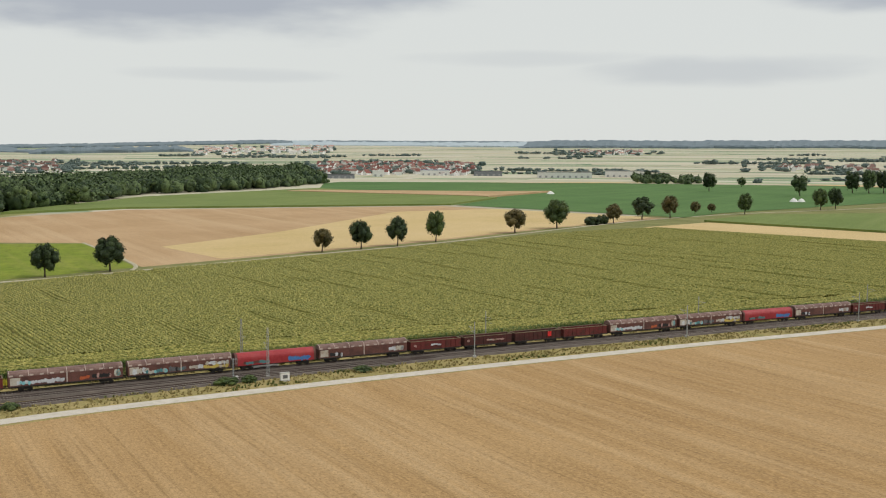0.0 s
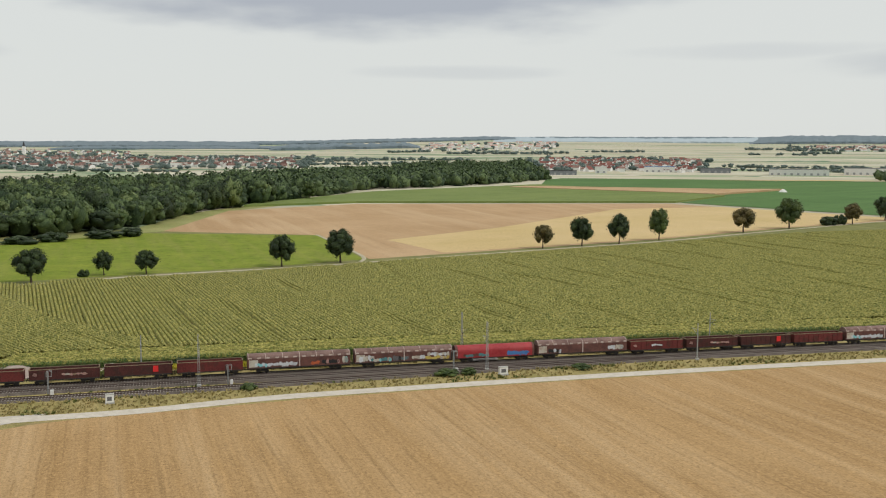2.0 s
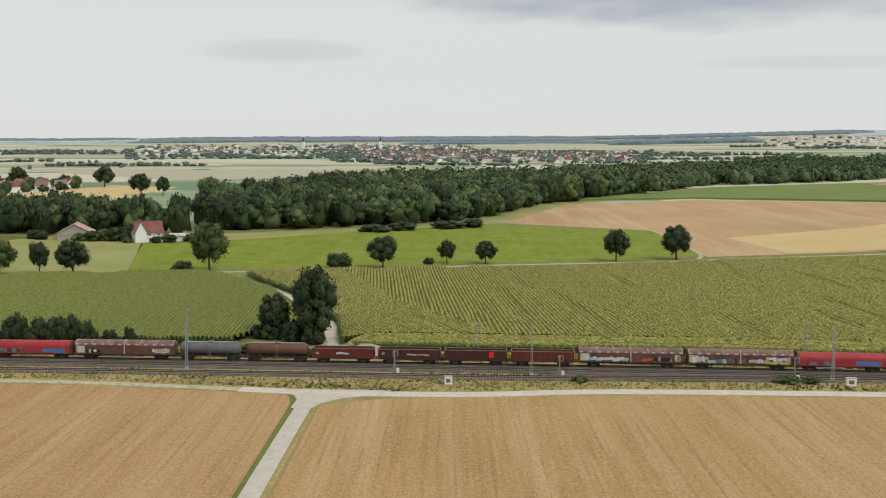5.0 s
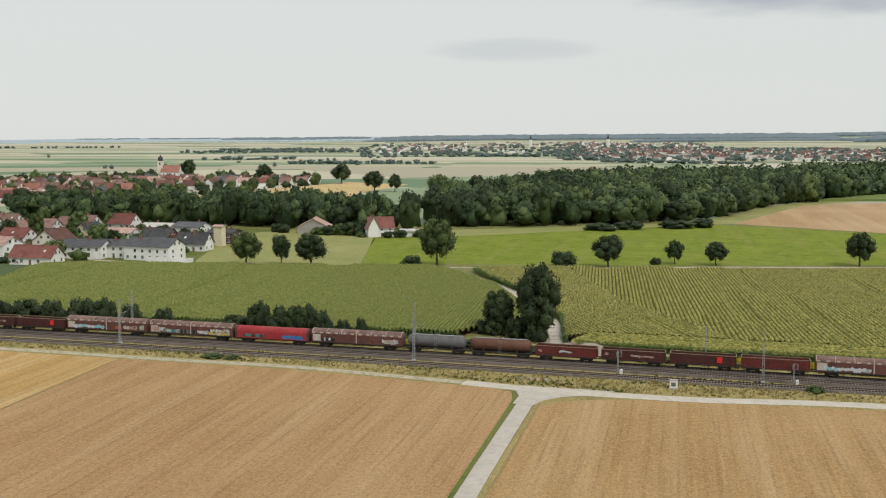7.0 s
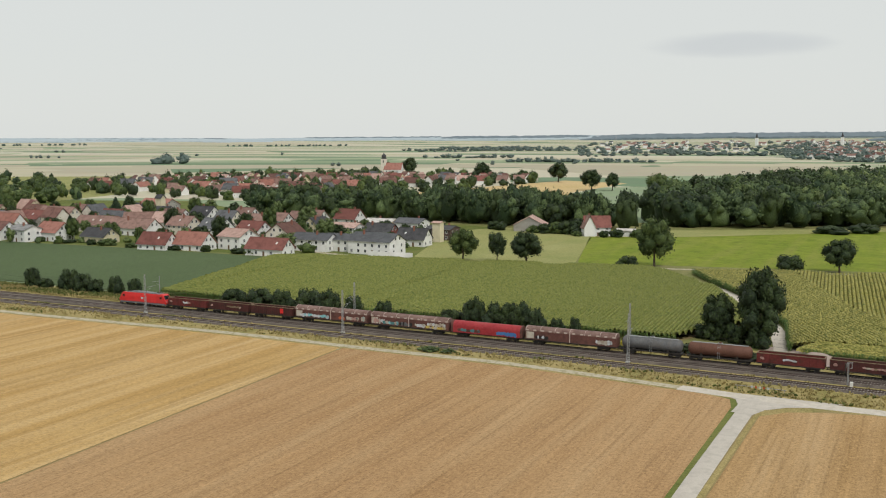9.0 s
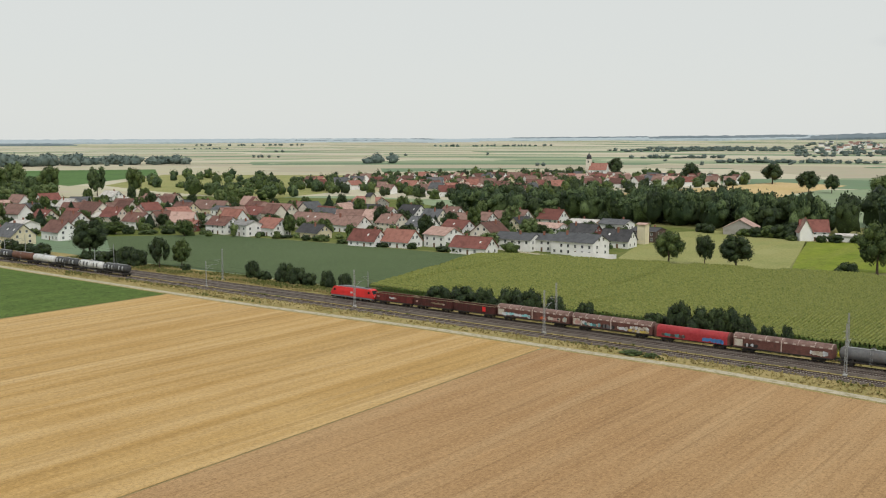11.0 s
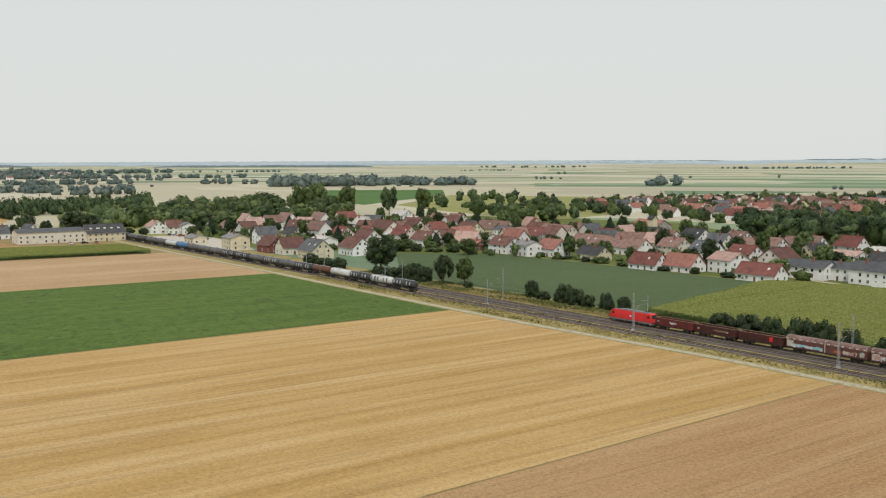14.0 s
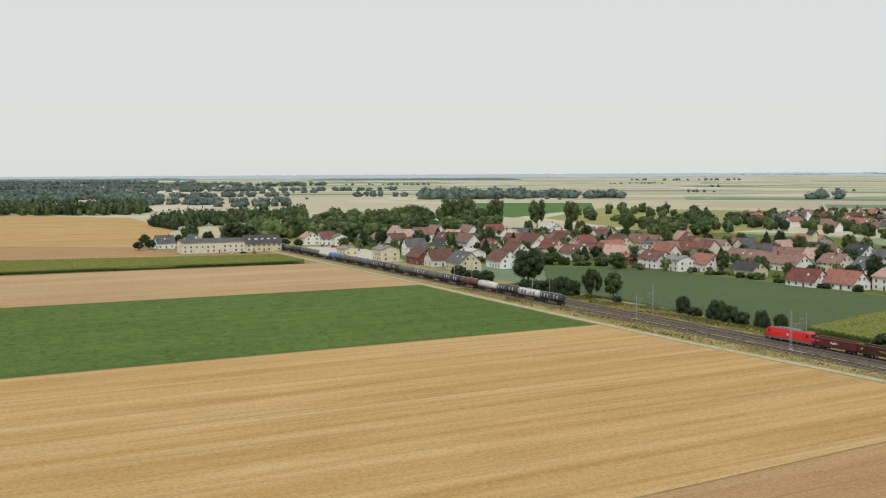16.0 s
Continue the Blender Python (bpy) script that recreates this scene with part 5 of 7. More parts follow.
def sliding_wagon(m, tags, seed=1):
    h = 11.5
    ob = thing("sliding_wall_wagon", m, "brown sliding-wall goods wagon covered in spray paint", "goods wagon", "goods wagons of the train")
    part("underframe", boxes((-h, h, -1.35, 1.35, 0.95, 1.2)), M["under"], ob)
    bm = bmesh.new()
    box(bm, -h, h, -1.42, 1.42, 1.2, 3.3)
    part("side_wall", bm, M["brownside"], ob)
    bm = bmesh.new()
    prism(bm, [(-1.45, 3.3), (1.45, 3.3), (1.42, 3.55), (1.15, 4.0), (0.6, 4.28), (0, 4.35), (-0.6, 4.28), (-1.15, 4.0), (-1.42, 3.55)], -h, h)
    part("roof", bm, M["brownroof"], ob)
    for i in range(13):
        x = -h + .15 + i * (2 * h - .3) / 12
        bm = bmesh.new()
        prism(bm, [(-1.49, 3.3), (1.49, 3.3), (1.46, 3.57), (1.18, 4.04), (0.6, 4.32), (0, 4.39), (-0.6, 4.32), (-1.18, 4.04), (-1.46, 3.57)], x - .05, x + .05)
        part("roof_rib", bm, M["brownroof"] if i % 2 else M["roofpatch"], ob)
    for t in (-1, 1):
        for i in range(12):
            x = -h + .5 + i * (2 * h - 1) / 11.0
            part("roof_panel", boxes((x - .38, x + .38, t * 1.40 - .05, t * 1.40 + .05, 3.36, 3.66)), M["roofpatch"], ob)
        part("rail_sill", boxes((-h, h, t * 1.43 - .05, t * 1.43 + .05, 1.12, 1.3)), M["under"], ob)
        part("middle_post", boxes((-.12, .12, t * 1.42 - .04, t * 1.42 + .04, 1.2, 3.5)), M["roofpatch"], ob)
    part("panel", boxes((-h + .3, -h + 2.3, -1.445, -1.42, 1.5, 3.1)), M["cream"], ob, "pale weathered panel")
    if tags == 1:
        spray(ob, -h + 1.6, -h + 11.0, 1.4, 2.5, -1.445, ("g_white", "g_white", "g_cyan"), seed)
        spray(ob, 2.6, 4.6, 1.5, 2.4, -1.445, ("g_orange",), seed + 1)
        spray(ob, 5.0, 9.0, 1.4, 2.7, -1.445, ("g_black", "g_pink", "g_black", "cream"), seed + 2)
        spray(ob, 9.6, 11.0, 1.4, 3.1, -1.445, ("g_cyan", "cream"), seed + 3)
    elif tags == 2:
        spray(ob, -h + 1.0, -h + 4.5, 1.4, 3.0, -1.446, ("cream", "cream", "g_white", "g_pink"), seed)
        spray(ob, -7.8, -3.0, 1.3, 2.4, -1.449, ("g_cyan", "cream", "g_teal"), seed + 1)
        spray(ob, -2.8, 1.2, 1.3, 2.6, -1.446, ("g_teal", "g_black", "tankgrey"), seed + 2)
        spray(ob, 1.8, 5.0, 1.4, 2.5, -1.446, ("cream", "g_white"), seed + 3)
        spray(ob, 5.4, 10.8, 1.9, 3.1, -1.446, ("cream", "g_white"), seed + 4)
        spray(ob, 5.0, 10.8, 1.3, 2.2, -1.449, ("g_yellow", "g_yellow", "cream"), seed + 5)
    else:
        spray(ob, -h + 2.6, -h + 6, 1.4, 2.4, -1.446, ("g_white", "g_black"), seed)
        spray(ob, 6.5, 10.6, 1.4, 2.8, -1.446, ("g_white", "cream"), seed + 1)
    bogies(ob, (-8.2, 8.2), 1.8)
    buffers(ob, h)
    return ob


def hood_wagon(m, seed=1):
    h = 9.5
    ob = thing("hood_wagon", m, "red tarpaulin-hooded coil wagon with spray tags", "goods wagon", "goods wagons of the train")
    part("underframe", boxes((-h, h, -1.3, 1.3, 0.95, 1.2)), M["under"], ob)
    prof = [(-1.45, 1.2), (1.45, 1.2)] + [(1.45 * math.cos(a), 2.7 + 1.35 * math.sin(a)) for a in [math.pi * i / 10 for i in range(11)]]
    bm = bmesh.new()
    prism(bm, prof, -h + .3, h - .3)
    part("hood", bm, M["hood"], ob)
    for i in range(10):
        x = -h + .7 + i * (2 * h - 1.4) / 9
        bm = bmesh.new()
        prism(bm, [(y * 1.012, z + .012 if z > 1.3 else z) for y, z in prof], x - .03, x + .03)
        part("hoop", bm, M["hood"], ob)
    for s in (-1, 1):
        bm = bmesh.new()
        prism(bm, [(y * 1.03, z * 1.01) for y, z in prof], s * h - .3, s * h + .15 if s > 0 else s * h + .3)
        part("end_wall", bm, M["brownside"], ob, "dark end wall")
    spray(ob, -h + 1.6, -h + 8, 1.3, 2.3, -1.47, ("g_teal", "g_teal", "brownside"), seed)
    spray(ob, 2.8, h - 1.2, 1.3, 2.5, -1.47, ("g_blue",), seed + 1)
    bogies(ob, (-6.8, 6.8), 1.8)
    buffers(ob, h)
    return ob


def tank_wagon(m, mat="tankblack", tags=1, seed=1, half=7.2, group="tank wagons in the siding"):
    names = {"tankblack": "black", "tankwhite": "white", "tankgrey": "grey", "tankbrown": "rusty brown", "tankblue": "blue"}
    ob = thing("tank_wagon", m, names[mat] + " cylindrical tank wagon on two bogies", "tank wagon", group)
    part("underframe", boxes((-half, half, -1.2, 1.2, 0.95, 1.2)), M["under"], ob)
    bm = bmesh.new()
    R, cz, k = 1.42, 2.72, 18
    ring = []
    for x, r in ((-half + .15, .05), (-half + .2, R * .55), (-half + .42, R * .85), (-half + .75, R), (half - .75, R), (half - .42, R * .85), (half - .2, R * .55), (half - .15, .05)):
        ring.append([bm.verts.new((x, math.cos(6.2832 * i / k) * r, cz + math.sin(6.2832 * i / k) * r)) for i in range(k)])
    for a, b in zip(ring, ring[1:]):
        for i in range(k):
            f = bm.faces.new((a[i], a[(i + 1) % k], b[(i + 1) % k], b[i]))
            f.smooth = True
    bmesh.ops.recalc_face_normals(bm, faces=bm.faces)
    part("barrel", bm, M[mat], ob)
    part("walkway", boxes((-half + 1, half - 1, -.35, .35, cz + R - .02, cz + R + .06), (-.5, .5, -.5, .5, cz + R, cz + R + .22)), M["steel"], ob)
    part("dome", rods(((0, 0, cz + R - .1), (0, 0, cz + R + .4), .35, .32, 10)), M[mat], ob)
    for x in (-half * .55, half * .55):
        part("saddle", boxes((x - .25, x + .25, -1.1, 1.1, 1.1, 1.75)), M["under"], ob)
    part("ladder", rods(*[((-.25 + dx, -1.55, 1.0), (-.25 + dx, -1.2, cz + R), .03, None, 4) for dx in (0, .5)], *[((-.25, -1.53 + .05 * i, 1.2 + .33 * i), (.25, -1.53 + .05 * i, 1.2 + .33 * i), .02, None, 4) for i in range(8)]), M["steel"], ob)
    if tags:
        rg = random.Random(seed)
        for x in [-half + 1.4 + i * 2.2 for i in range(int((2 * half - 2.4) / 2.2) + 1)]:
            if abs(x) < .6:
                continue
            wq = rg.uniform(.55, 1.1)
            bm = bmesh.new()
            for i in range(4):
                a0, a1 = math.pi * (1.12 - .085 * i), math.pi * (1.12 - .085 * (i + 1))
                q = [bm.verts.new((xx, math.cos(a) * (R + .012), cz + math.sin(a) * (R + .012))) for xx, a in ((x, a0), (x + wq, a0), (x + wq, a1), (x, a1))]
                bm.faces.new(q)
            bmesh.ops.solidify(bm, geom=list(bm.faces), thickness=0.008)
            part("marking", bm, M["g_white" if mat != "tankwhite" else "tankgrey"], ob, "faded white marking")
    bogies(ob, (-half + 1.9, half - 1.9), 1.8)
    buffers(ob, half)
    return ob


def rake(x0, off, gap, makers, zr):
    """Sets vehicles one behind the other along a track, from x0 towards +x (or -x when gap < 0)."""
    s = 1 if gap > 0 else -1
    x = x0
    for make, half in makers:
        x += s * (half + .52)
        p, a = track_at(x, off(x) if callable(off) else off)
        make(Matrix.Translation((p.x, p.y, zr)) @ Matrix.Rotation(a, 4, "Z"))
        x += s * (half + .52) * math.cos(a)


train = [(locomotive, 9.1), (lambda m: open_wagon(m, "wagonred", 1, 1), 7.0), (lambda m: open_wagon(m, "wagondark", 2, 2), 7.0), (lambda m: open_wagon(m, "wagondark", 0, 3), 7.0),
         (lambda m: sliding_wagon(m, 1, 4), 11.5), (lambda m: sliding_wagon(m, 2, 5), 11.5), (lambda m: hood_wagon(m, 6), 9.5), (lambda m: sliding_wagon(m, 3, 7), 11.5),
         (lambda m: tank_wagon(m, "tankgrey", 0, 8, 7.2, "goods wagons of the train"), 7.2), (lambda m: tank_wagon(m, "tankbrown", 0, 9, 7.2, "goods wagons of the train"), 7.2)]
rest = [(lambda m: open_wagon(m, "wagonred", 1, 11), 7.0), (lambda m: open_wagon(m, "wagondark", 2, 12), 7.0), (lambda m: open_wagon(m, "wagondark", 0, 13), 7.0), (lambda m: open_wagon(m, "wagonred", 0, 14), 7.0),
        (lambda m: sliding_wagon(m, 1, 14), 11.5), (lambda m: sliding_wagon(m, 2, 15), 11.5), (lambda m: hood_wagon(m, 16), 9.5), (lambda m: sliding_wagon(m, 3, 17), 11.5)]
rake(-254.5, 0.0, 1, train + rest + rest + rest[:5], RAIL_Z)
TK = (("tankblack", 1), ("tankwhite", 1), ("tankblack", 1), ("tankwhite", 0), ("tankbrown", 0), ("tankblack", 1), ("tankgrey", 0), ("tankgrey", 1), ("tankgrey", 0), ("tankblack", 1), ("tankblack", 1),
      ("tankgrey", 0), ("tankgrey", 0), ("tankgrey", 0), ("tankblue", 0), ("tankwhite", 0), ("tankgrey", 0), ("tankgrey", 0), ("tankblack", 0), ("tankgrey", 0), ("tankblack", 0))
rake(-345.5, offset_third, -1, [((lambda m, c=c, t=t, i=i: tank_wagon(m, c, t, i, 7.6)), 7.6) for i, (c, t) in enumerate(TK)], RAIL_Z - 0.06)


# ---- village ----
ROOF = {}
for nm, a, b in (("red", (0.165, 0.062, 0.050), (0.25, 0.098, 0.080)), ("salmon", (0.205, 0.122, 0.100), (0.31, 0.192, 0.158)), ("brown", (0.125, 0.062, 0.050), (0.21, 0.108, 0.088)),
                 ("dark", (0.045, 0.045, 0.05), (0.085, 0.083, 0.085)), ("slate", (0.085, 0.088, 0.095), (0.145, 0.148, 0.155)), ("grey", (0.19, 0.19, 0.19), (0.29, 0.285, 0.275)),
                 ("orange", (0.29, 0.125, 0.095), (0.39, 0.185, 0.145)), ("pale", (0.46, 0.43, 0.40), (0.62, 0.59, 0.55)), ("pinkish", (0.42, 0.27, 0.225), (0.54, 0.37, 0.315))):
    ROOF[nm] = material("roof_tiles_" + nm, a, b, 0.35, 0.8, 9, 0.02, objrand=0.25, stain=(tuple(v * 0.62 for v in a), 2.2, 0.5))
WALL = {}
for nm, a, b in (("white", (0.76, 0.755, 0.73), (0.84, 0.835, 0.815)), ("cream", (0.66, 0.61, 0.51), (0.75, 0.70, 0.61)), ("yellow", (0.61, 0.54, 0.37), (0.70, 0.63, 0.46)), ("grey", (0.30, 0.28, 0.26), (0.42, 0.40, 0.37)),
                 ("darkred", (0.17, 0.06, 0.05), (0.25, 0.095, 0.08)), ("orange", (0.56, 0.32, 0.11), (0.66, 0.41, 0.17)), ("brown", (0.085, 0.055, 0.05), (0.14, 0.095, 0.085))):
    WALL[nm] = material("render_" + nm, a, b, 0.3, 0.9, 10, objrand=0.2, stain=(tuple(v * 0.82 for v in a), 3.5, 0.4))
M["pane"] = material("dark_window_pane", (0.022, 0.026, 0.032), (0.06, 0.068, 0.08), 0.4, 0.15, 3, spec=0.6, objrand=0.6)
M["frame"] = material("white_window_frame", (0.60, 0.60, 0.58), (0.72, 0.72, 0.70), 1, 0.6, 4)
M["doorwood"] = material("brown_door_wood", (0.12, 0.075, 0.045), (0.2, 0.13, 0.08), 1, 0.7, 6)
M["brick"] = material("chimney_brick", (0.22, 0.09, 0.06), (0.32, 0.15, 0.11), 1.5, 0.9, 5)
NUM = {"red": "red", "salmon": "faded salmon", "brown": "brown", "dark": "dark grey", "slate": "slate grey", "grey": "pale grey", "orange": "orange-red", "pale": "bleached pale", "pinkish": "pinkish"}


def frame_meshes():
    if "winf" not in PROTO:
        bm = boxes((-.62, .62, -.05, .05, -.72, -.62), (-.62, .62, -.05, .05, .62, .72), (-.62, -.52, -.05, .05, -.62, .62), (.52, .62, -.05, .05, -.62, .62), (-.03, .03, -.045, .045, -.62, .62), (-.7, .7, -.12, .05, -.8, -.72))
        me = bpy.data.meshes.new("window")
        bm.to_mesh(me)
        bm.free()
        me.materials.append(M["frame"])
        PROTO["winf"] = me
        bm = boxes((-.52, .52, -.03, .03, -.62, .62))
        me = bpy.data.meshes.new("pane")
        bm.to_mesh(me)
        bm.free()
        me.materials.append(M["pane"])
        PROTO["winp"] = me
    return PROTO["winf"], PROTO["winp"]


def window(ob, m):
    a, b = frame_meshes()
    w = share("window", a, ob, m)
    share("pane", b, w)


HOUSES = []


def gable_roof(L, W, eave, rise, over=0.55, th=0.22):
    """Two pitched slabs with overhanging eaves and verges."""
    bm = bmesh.new()
    h, w = L / 2 + over, W / 2
    k = rise / w
    for s in (-1, 1):
        pts = [(s * (w + over), eave - over * k), (0, eave + rise), (0, eave + rise + th * 1.15), (s * (w + over), eave - over * k + th)]
        prism(bm, pts if s > 0 else pts[::-1], -h, h)
    bmesh.ops.recalc_face_normals(bm, faces=bm.faces)
    return bm


def house(x, y, rz, L, W, eave, rise, roof, wall, detail=True, chimney=True, group="houses of the near village"):
    seed = int(abs(x) * 31 + abs(y) * 17)
    rg = random.Random(seed)
    HOUSES.append((x, y, max(L, W) / 2 + 2))
    rz += rg.uniform(-5, 5)
    L, W = (L * 1.1, W * 1.15) if detail else (L, W)
    ob = thing("house", pose(x, y, 0, 0, 0, rz), {"white": "white", "cream": "cream", "yellow": "pale yellow", "grey": "grey", "darkred": "dark red", "orange": "ochre", "brown": "dark brown"}[wall] + " rendered house with a " + NUM[roof] + " gable roof", "house", group)
    h, w = L / 2, W / 2
    bm = bmesh.new()
    prism(bm, [(-w, -0.3), (w, -0.3), (w, eave), (0, eave + rise - 0.02), (-w, eave)], -h, h)
    bmesh.ops.recalc_face_normals(bm, faces=bm.faces)
    part("wall", bm, WALL[wall], ob)
    part("roof", gable_roof(L, W, eave, rise), ROOF[roof], ob)
    part("ridge", rods(((-h - .5, 0, eave + rise + .22), (h + .5, 0, eave + rise + .22), .16, None, 6)), ROOF[roof], ob)
    if chimney:
        cx, cy = rg.uniform(-.3, .3) * L, rg.choice((-1, 1)) * 0.12 * W
        part("chimney", boxes((cx - .38, cx + .38, cy - .38, cy + .38, eave + rise * .6, eave + rise + 1.2), (cx - .45, cx + .45, cy - .45, cy + .45, eave + rise + 1.2, eave + rise + 1.32)), M["brick"], ob, "brick chimney")
    for s in (-1, 1) if detail else ():
        part("gutter", rods(((-h - .5, s * (w + .55), eave - .55 * rise / w + .02), (h + .5, s * (w + .55), eave - .55 * rise / w + .02), .08, None, 6)), M["steel"], ob)
    if not detail:
        return ob
    floors = [1.5] if eave < 4.3 else [1.5, 4.1]
    k = max(2, int(L / 3.4))
    for z in floors:
        if z + .8 > eave:
            continue
        for s in (-1, 1):
            for i in range(k):
                px = -h + L * (i + .5) / k
                if z < 2 and s == -1 and i == k // 2:
                    part("door", boxes((px - .5, px + .5, s * w - .05, s * w + .05, -0.1, 2.05)), M["doorwood"], ob)
                    continue
                if rg.random() < .85:
                    window(ob, Matrix.Translation((px, s * w, z)) @ Matrix.Rotation(0 if s < 0 else math.pi, 4, "Z"))
    for s in (-1, 1):
        for z in floors + ([eave + rise * .38] if rise > 2.4 else []):
            span = w * .5 if z < eave else w * .26
            if rise < 2 and z + .8 > eave:
                continue
            for t in (-1, 1):
                window(ob, Matrix.Translation((s * h, t * span, z)) @ Matrix.Rotation(radians(90 * s), 4, "Z"))
    if rise > 3.4 and rg.random() < .6:
        # roof lights
        for i in range(rg.randrange(1, 4)):
            s = rg.choice((-1, 1))
            px = rg.uniform(-.35, .35) * L
            sl = math.atan2(rise, w)
            mm = Matrix.Translation((px, s * w * .5, eave + rise * .5 + .26)) @ Matrix.Rotation(-s * sl, 4, "X")
            bm = bmesh.new()
            box(bm, -.45, .45, -.6, .6, -.05, .06, mm)
            part("roof_light", bm, M["frame"], ob, "pale roof light")
    return ob


house(-419, 310, 8, 14, 9, 3.4, 3.6, "dark", "yellow")
house(-439, 346, 8, 26, 11, 4, 4.6, "salmon", "white")
house(-470, 348, 8, 24, 11, 4, 4.4, "salmon", "cream")
house(-558, 403, 8, 22, 10, 4, 4.5, "salmon", "yellow")
house(-556, 443, 8, 18, 12, 4, 3.4, "dark", "grey")
house(-563, 466, 8, 22, 14, 5, 4, "orange", "grey")
house(-501, 418, 8, 11, 9, 4.5, 4, "dark", "white")
house(-471, 402, 8, 14, 10, 4.5, 4.5, "salmon", "white")
house(-469, 423, 8, 14, 11, 4.5, 5, "dark", "white")
house(-420, 364, 8, 13, 10, 5, 4.5, "salmon", "cream")
house(-391, 360, 8, 13, 10, 5.2, 4.5, "slate", "white")
house(-370, 305, 8, 14, 9, 3, 4.8, "red", "white")
house(-356, 314, 8, 15, 10, 3, 5, "orange", "white")
house(-343, 329, 8, 12, 11, 6, 3, "pinkish", "white")
house(-312, 318, 8, 17, 9, 3.2, 4.2, "red", "white")
house(-364, 360, 8, 13, 10, 5.5, 4, "red", "white")
house(-433, 423, 8, 11, 9, 6, 4, "salmon", "white")
house(-405, 406, 8, 11, 9, 5, 3.5, "salmon", "white")
house(-403, 418, 8, 13, 9, 4.6, 4, "salmon", "white")
house(-344, 362, 98, 13, 12, 4.6, 5, "brown", "cream")
house(-436, 411, 8, 12, 10, 4, 5, "slate", "cream")
house(-395, 429, 8, 13, 9, 5, 4, "salmon", "white")
house(-308, 343, 8, 17, 9, 5.4, 2.4, "slate", "white")
house(-298, 350, 8, 13, 9, 5.4, 2, "slate", "white")
house(-277, 349, 8, 20, 11, 6, 3, "slate", "white")
house(-283, 385, 8, 13, 9, 3.6, 4.6, "dark", "white")
house(-317, 403, 8, 14, 9, 4, 3.6, "dark", "darkred")
house(-344, 438, 8, 15, 10, 5, 1.6, "pale", "orange")
house(-321, 435, 8, 14, 10, 6, 2, "slate", "white")
house(-339, 402, 8, 14, 10, 5, 2, "pinkish", "white")
house(-372, 444, 8, 13, 10, 5.4, 5, "red", "white")
house(-398, 442, 8, 14, 10, 4.5, 4.5, "salmon", "white")
house(-367, 411, 98, 12, 10, 3.5, 4.6, "dark", "yellow")
house(-289, 418, 8, 12, 10, 5.6, 1.2, "dark", "brown")
house(-499, 286, 8, 9, 8, 3, 3, "orange", "darkred")
house(-475, 291, 8, 14, 10, 5, 4, "brown", "white")
house(-564, 347, 8, 13, 10, 6, 1.8, "slate", "white")
house(-548, 322, 8, 11, 8, 3, 2, "grey", "white")
house(-455, 293, 8, 11, 9, 6, 2, "grey", "white")
house(-447, 304, 8, 14, 10, 4.5, 4.5, "orange", "white")
house(-534, 350, 8, 18, 11, 4.5, 4.5, "red", "grey")
house(-534, 367, 8, 22, 11, 5, 5, "salmon", "cream")
house(-599, 359, 8, 26, 10, 4.5, 5, "salmon", "yellow")
house(-586, 331, 8, 16, 10, 5, 5, "brown", "yellow")
house(-537, 288, 98, 11, 9, 4.5, 4.5, "brown", "cream")
house(-535, 272, 8, 14, 9, 4.5, 4.5, "brown", "white")
house(-572, 276, 8, 13, 9, 5, 5, "red", "cream")
house(-609, 280, 8, 20, 13, 5, 6.5, "brown", "cream")
house(-593, 278, 8, 12, 9, 3.4, 2.5, "pale", "yellow")
house(-561, 246, 8, 15, 10, 4.5, 5, "brown", "white")
house(-505, 214, 8, 16, 10, 4.5, 5, "brown", "white")
house(-682, 296, 8, 14, 10, 5, 5, "pale", "white")
house(-758, 364, 8, 16, 10, 6, 4, "pale", "white")
house(-705, 370, 8, 18, 9, 5, 4.5, "salmon", "white")
house(-615, 321, 98, 12, 9, 4.5, 4.5, "red", "white")
house(-689, 340, 8, 12, 9, 5, 4, "pale", "cream")
house(-700, 384, 8, 14, 9, 5, 4, "salmon", "cream")
house(-726, 155, 8, 14, 10, 5, 4, "pinkish", "white")
house(-716, 165, 98, 10, 9, 5, 4.5, "brown", "white")
house(-709, 173, 8, 8, 8, 6, 2, "grey", "white")
house(-622, 157, 8, 12, 8, 4, 1.6, "grey", "yellow")
house(-570, 167, 8, 14, 10, 7, 2, "grey", "yellow")
house(-769, 204, 8, 12, 9, 4, 4.5, "red", "white")
house(-702, 200, 8, 12, 9, 4.5, 4, "salmon", "cream")
house(-602, 195, 98, 12, 9, 6, 4.5, "slate", "white")
house(-543, 180, 8, 13, 10, 4.5, 4.5, "brown", "darkred")
house(-527, 185, 98, 12, 10, 4, 5, "brown", "cream")
house(-499, 189, 8, 15, 11, 4.4, 5.4, "slate", "yellow")
house(-662, 239, 8, 14, 10, 5, 5, "brown", "cream")
house(-626, 222, 8, 12, 9, 4, 4, "dark", "cream")
house(-565, 219, 8, 14, 10, 4, 2, "pale", "white")
house(-812, 300, 8, 16, 10, 5, 4.5, "pinkish", "cream")
house(-939, 291, 8, 18, 10, 5, 4.5, "salmon", "cream")
house(-708, 288, 8, 12, 10, 5, 3.5, "pale", "white")
house(-655, 259, 98, 10, 9, 5, 4.5, "slate", "white")
house(-599, 245, 8, 12, 9, 4.5, 4.5, "red", "cream")
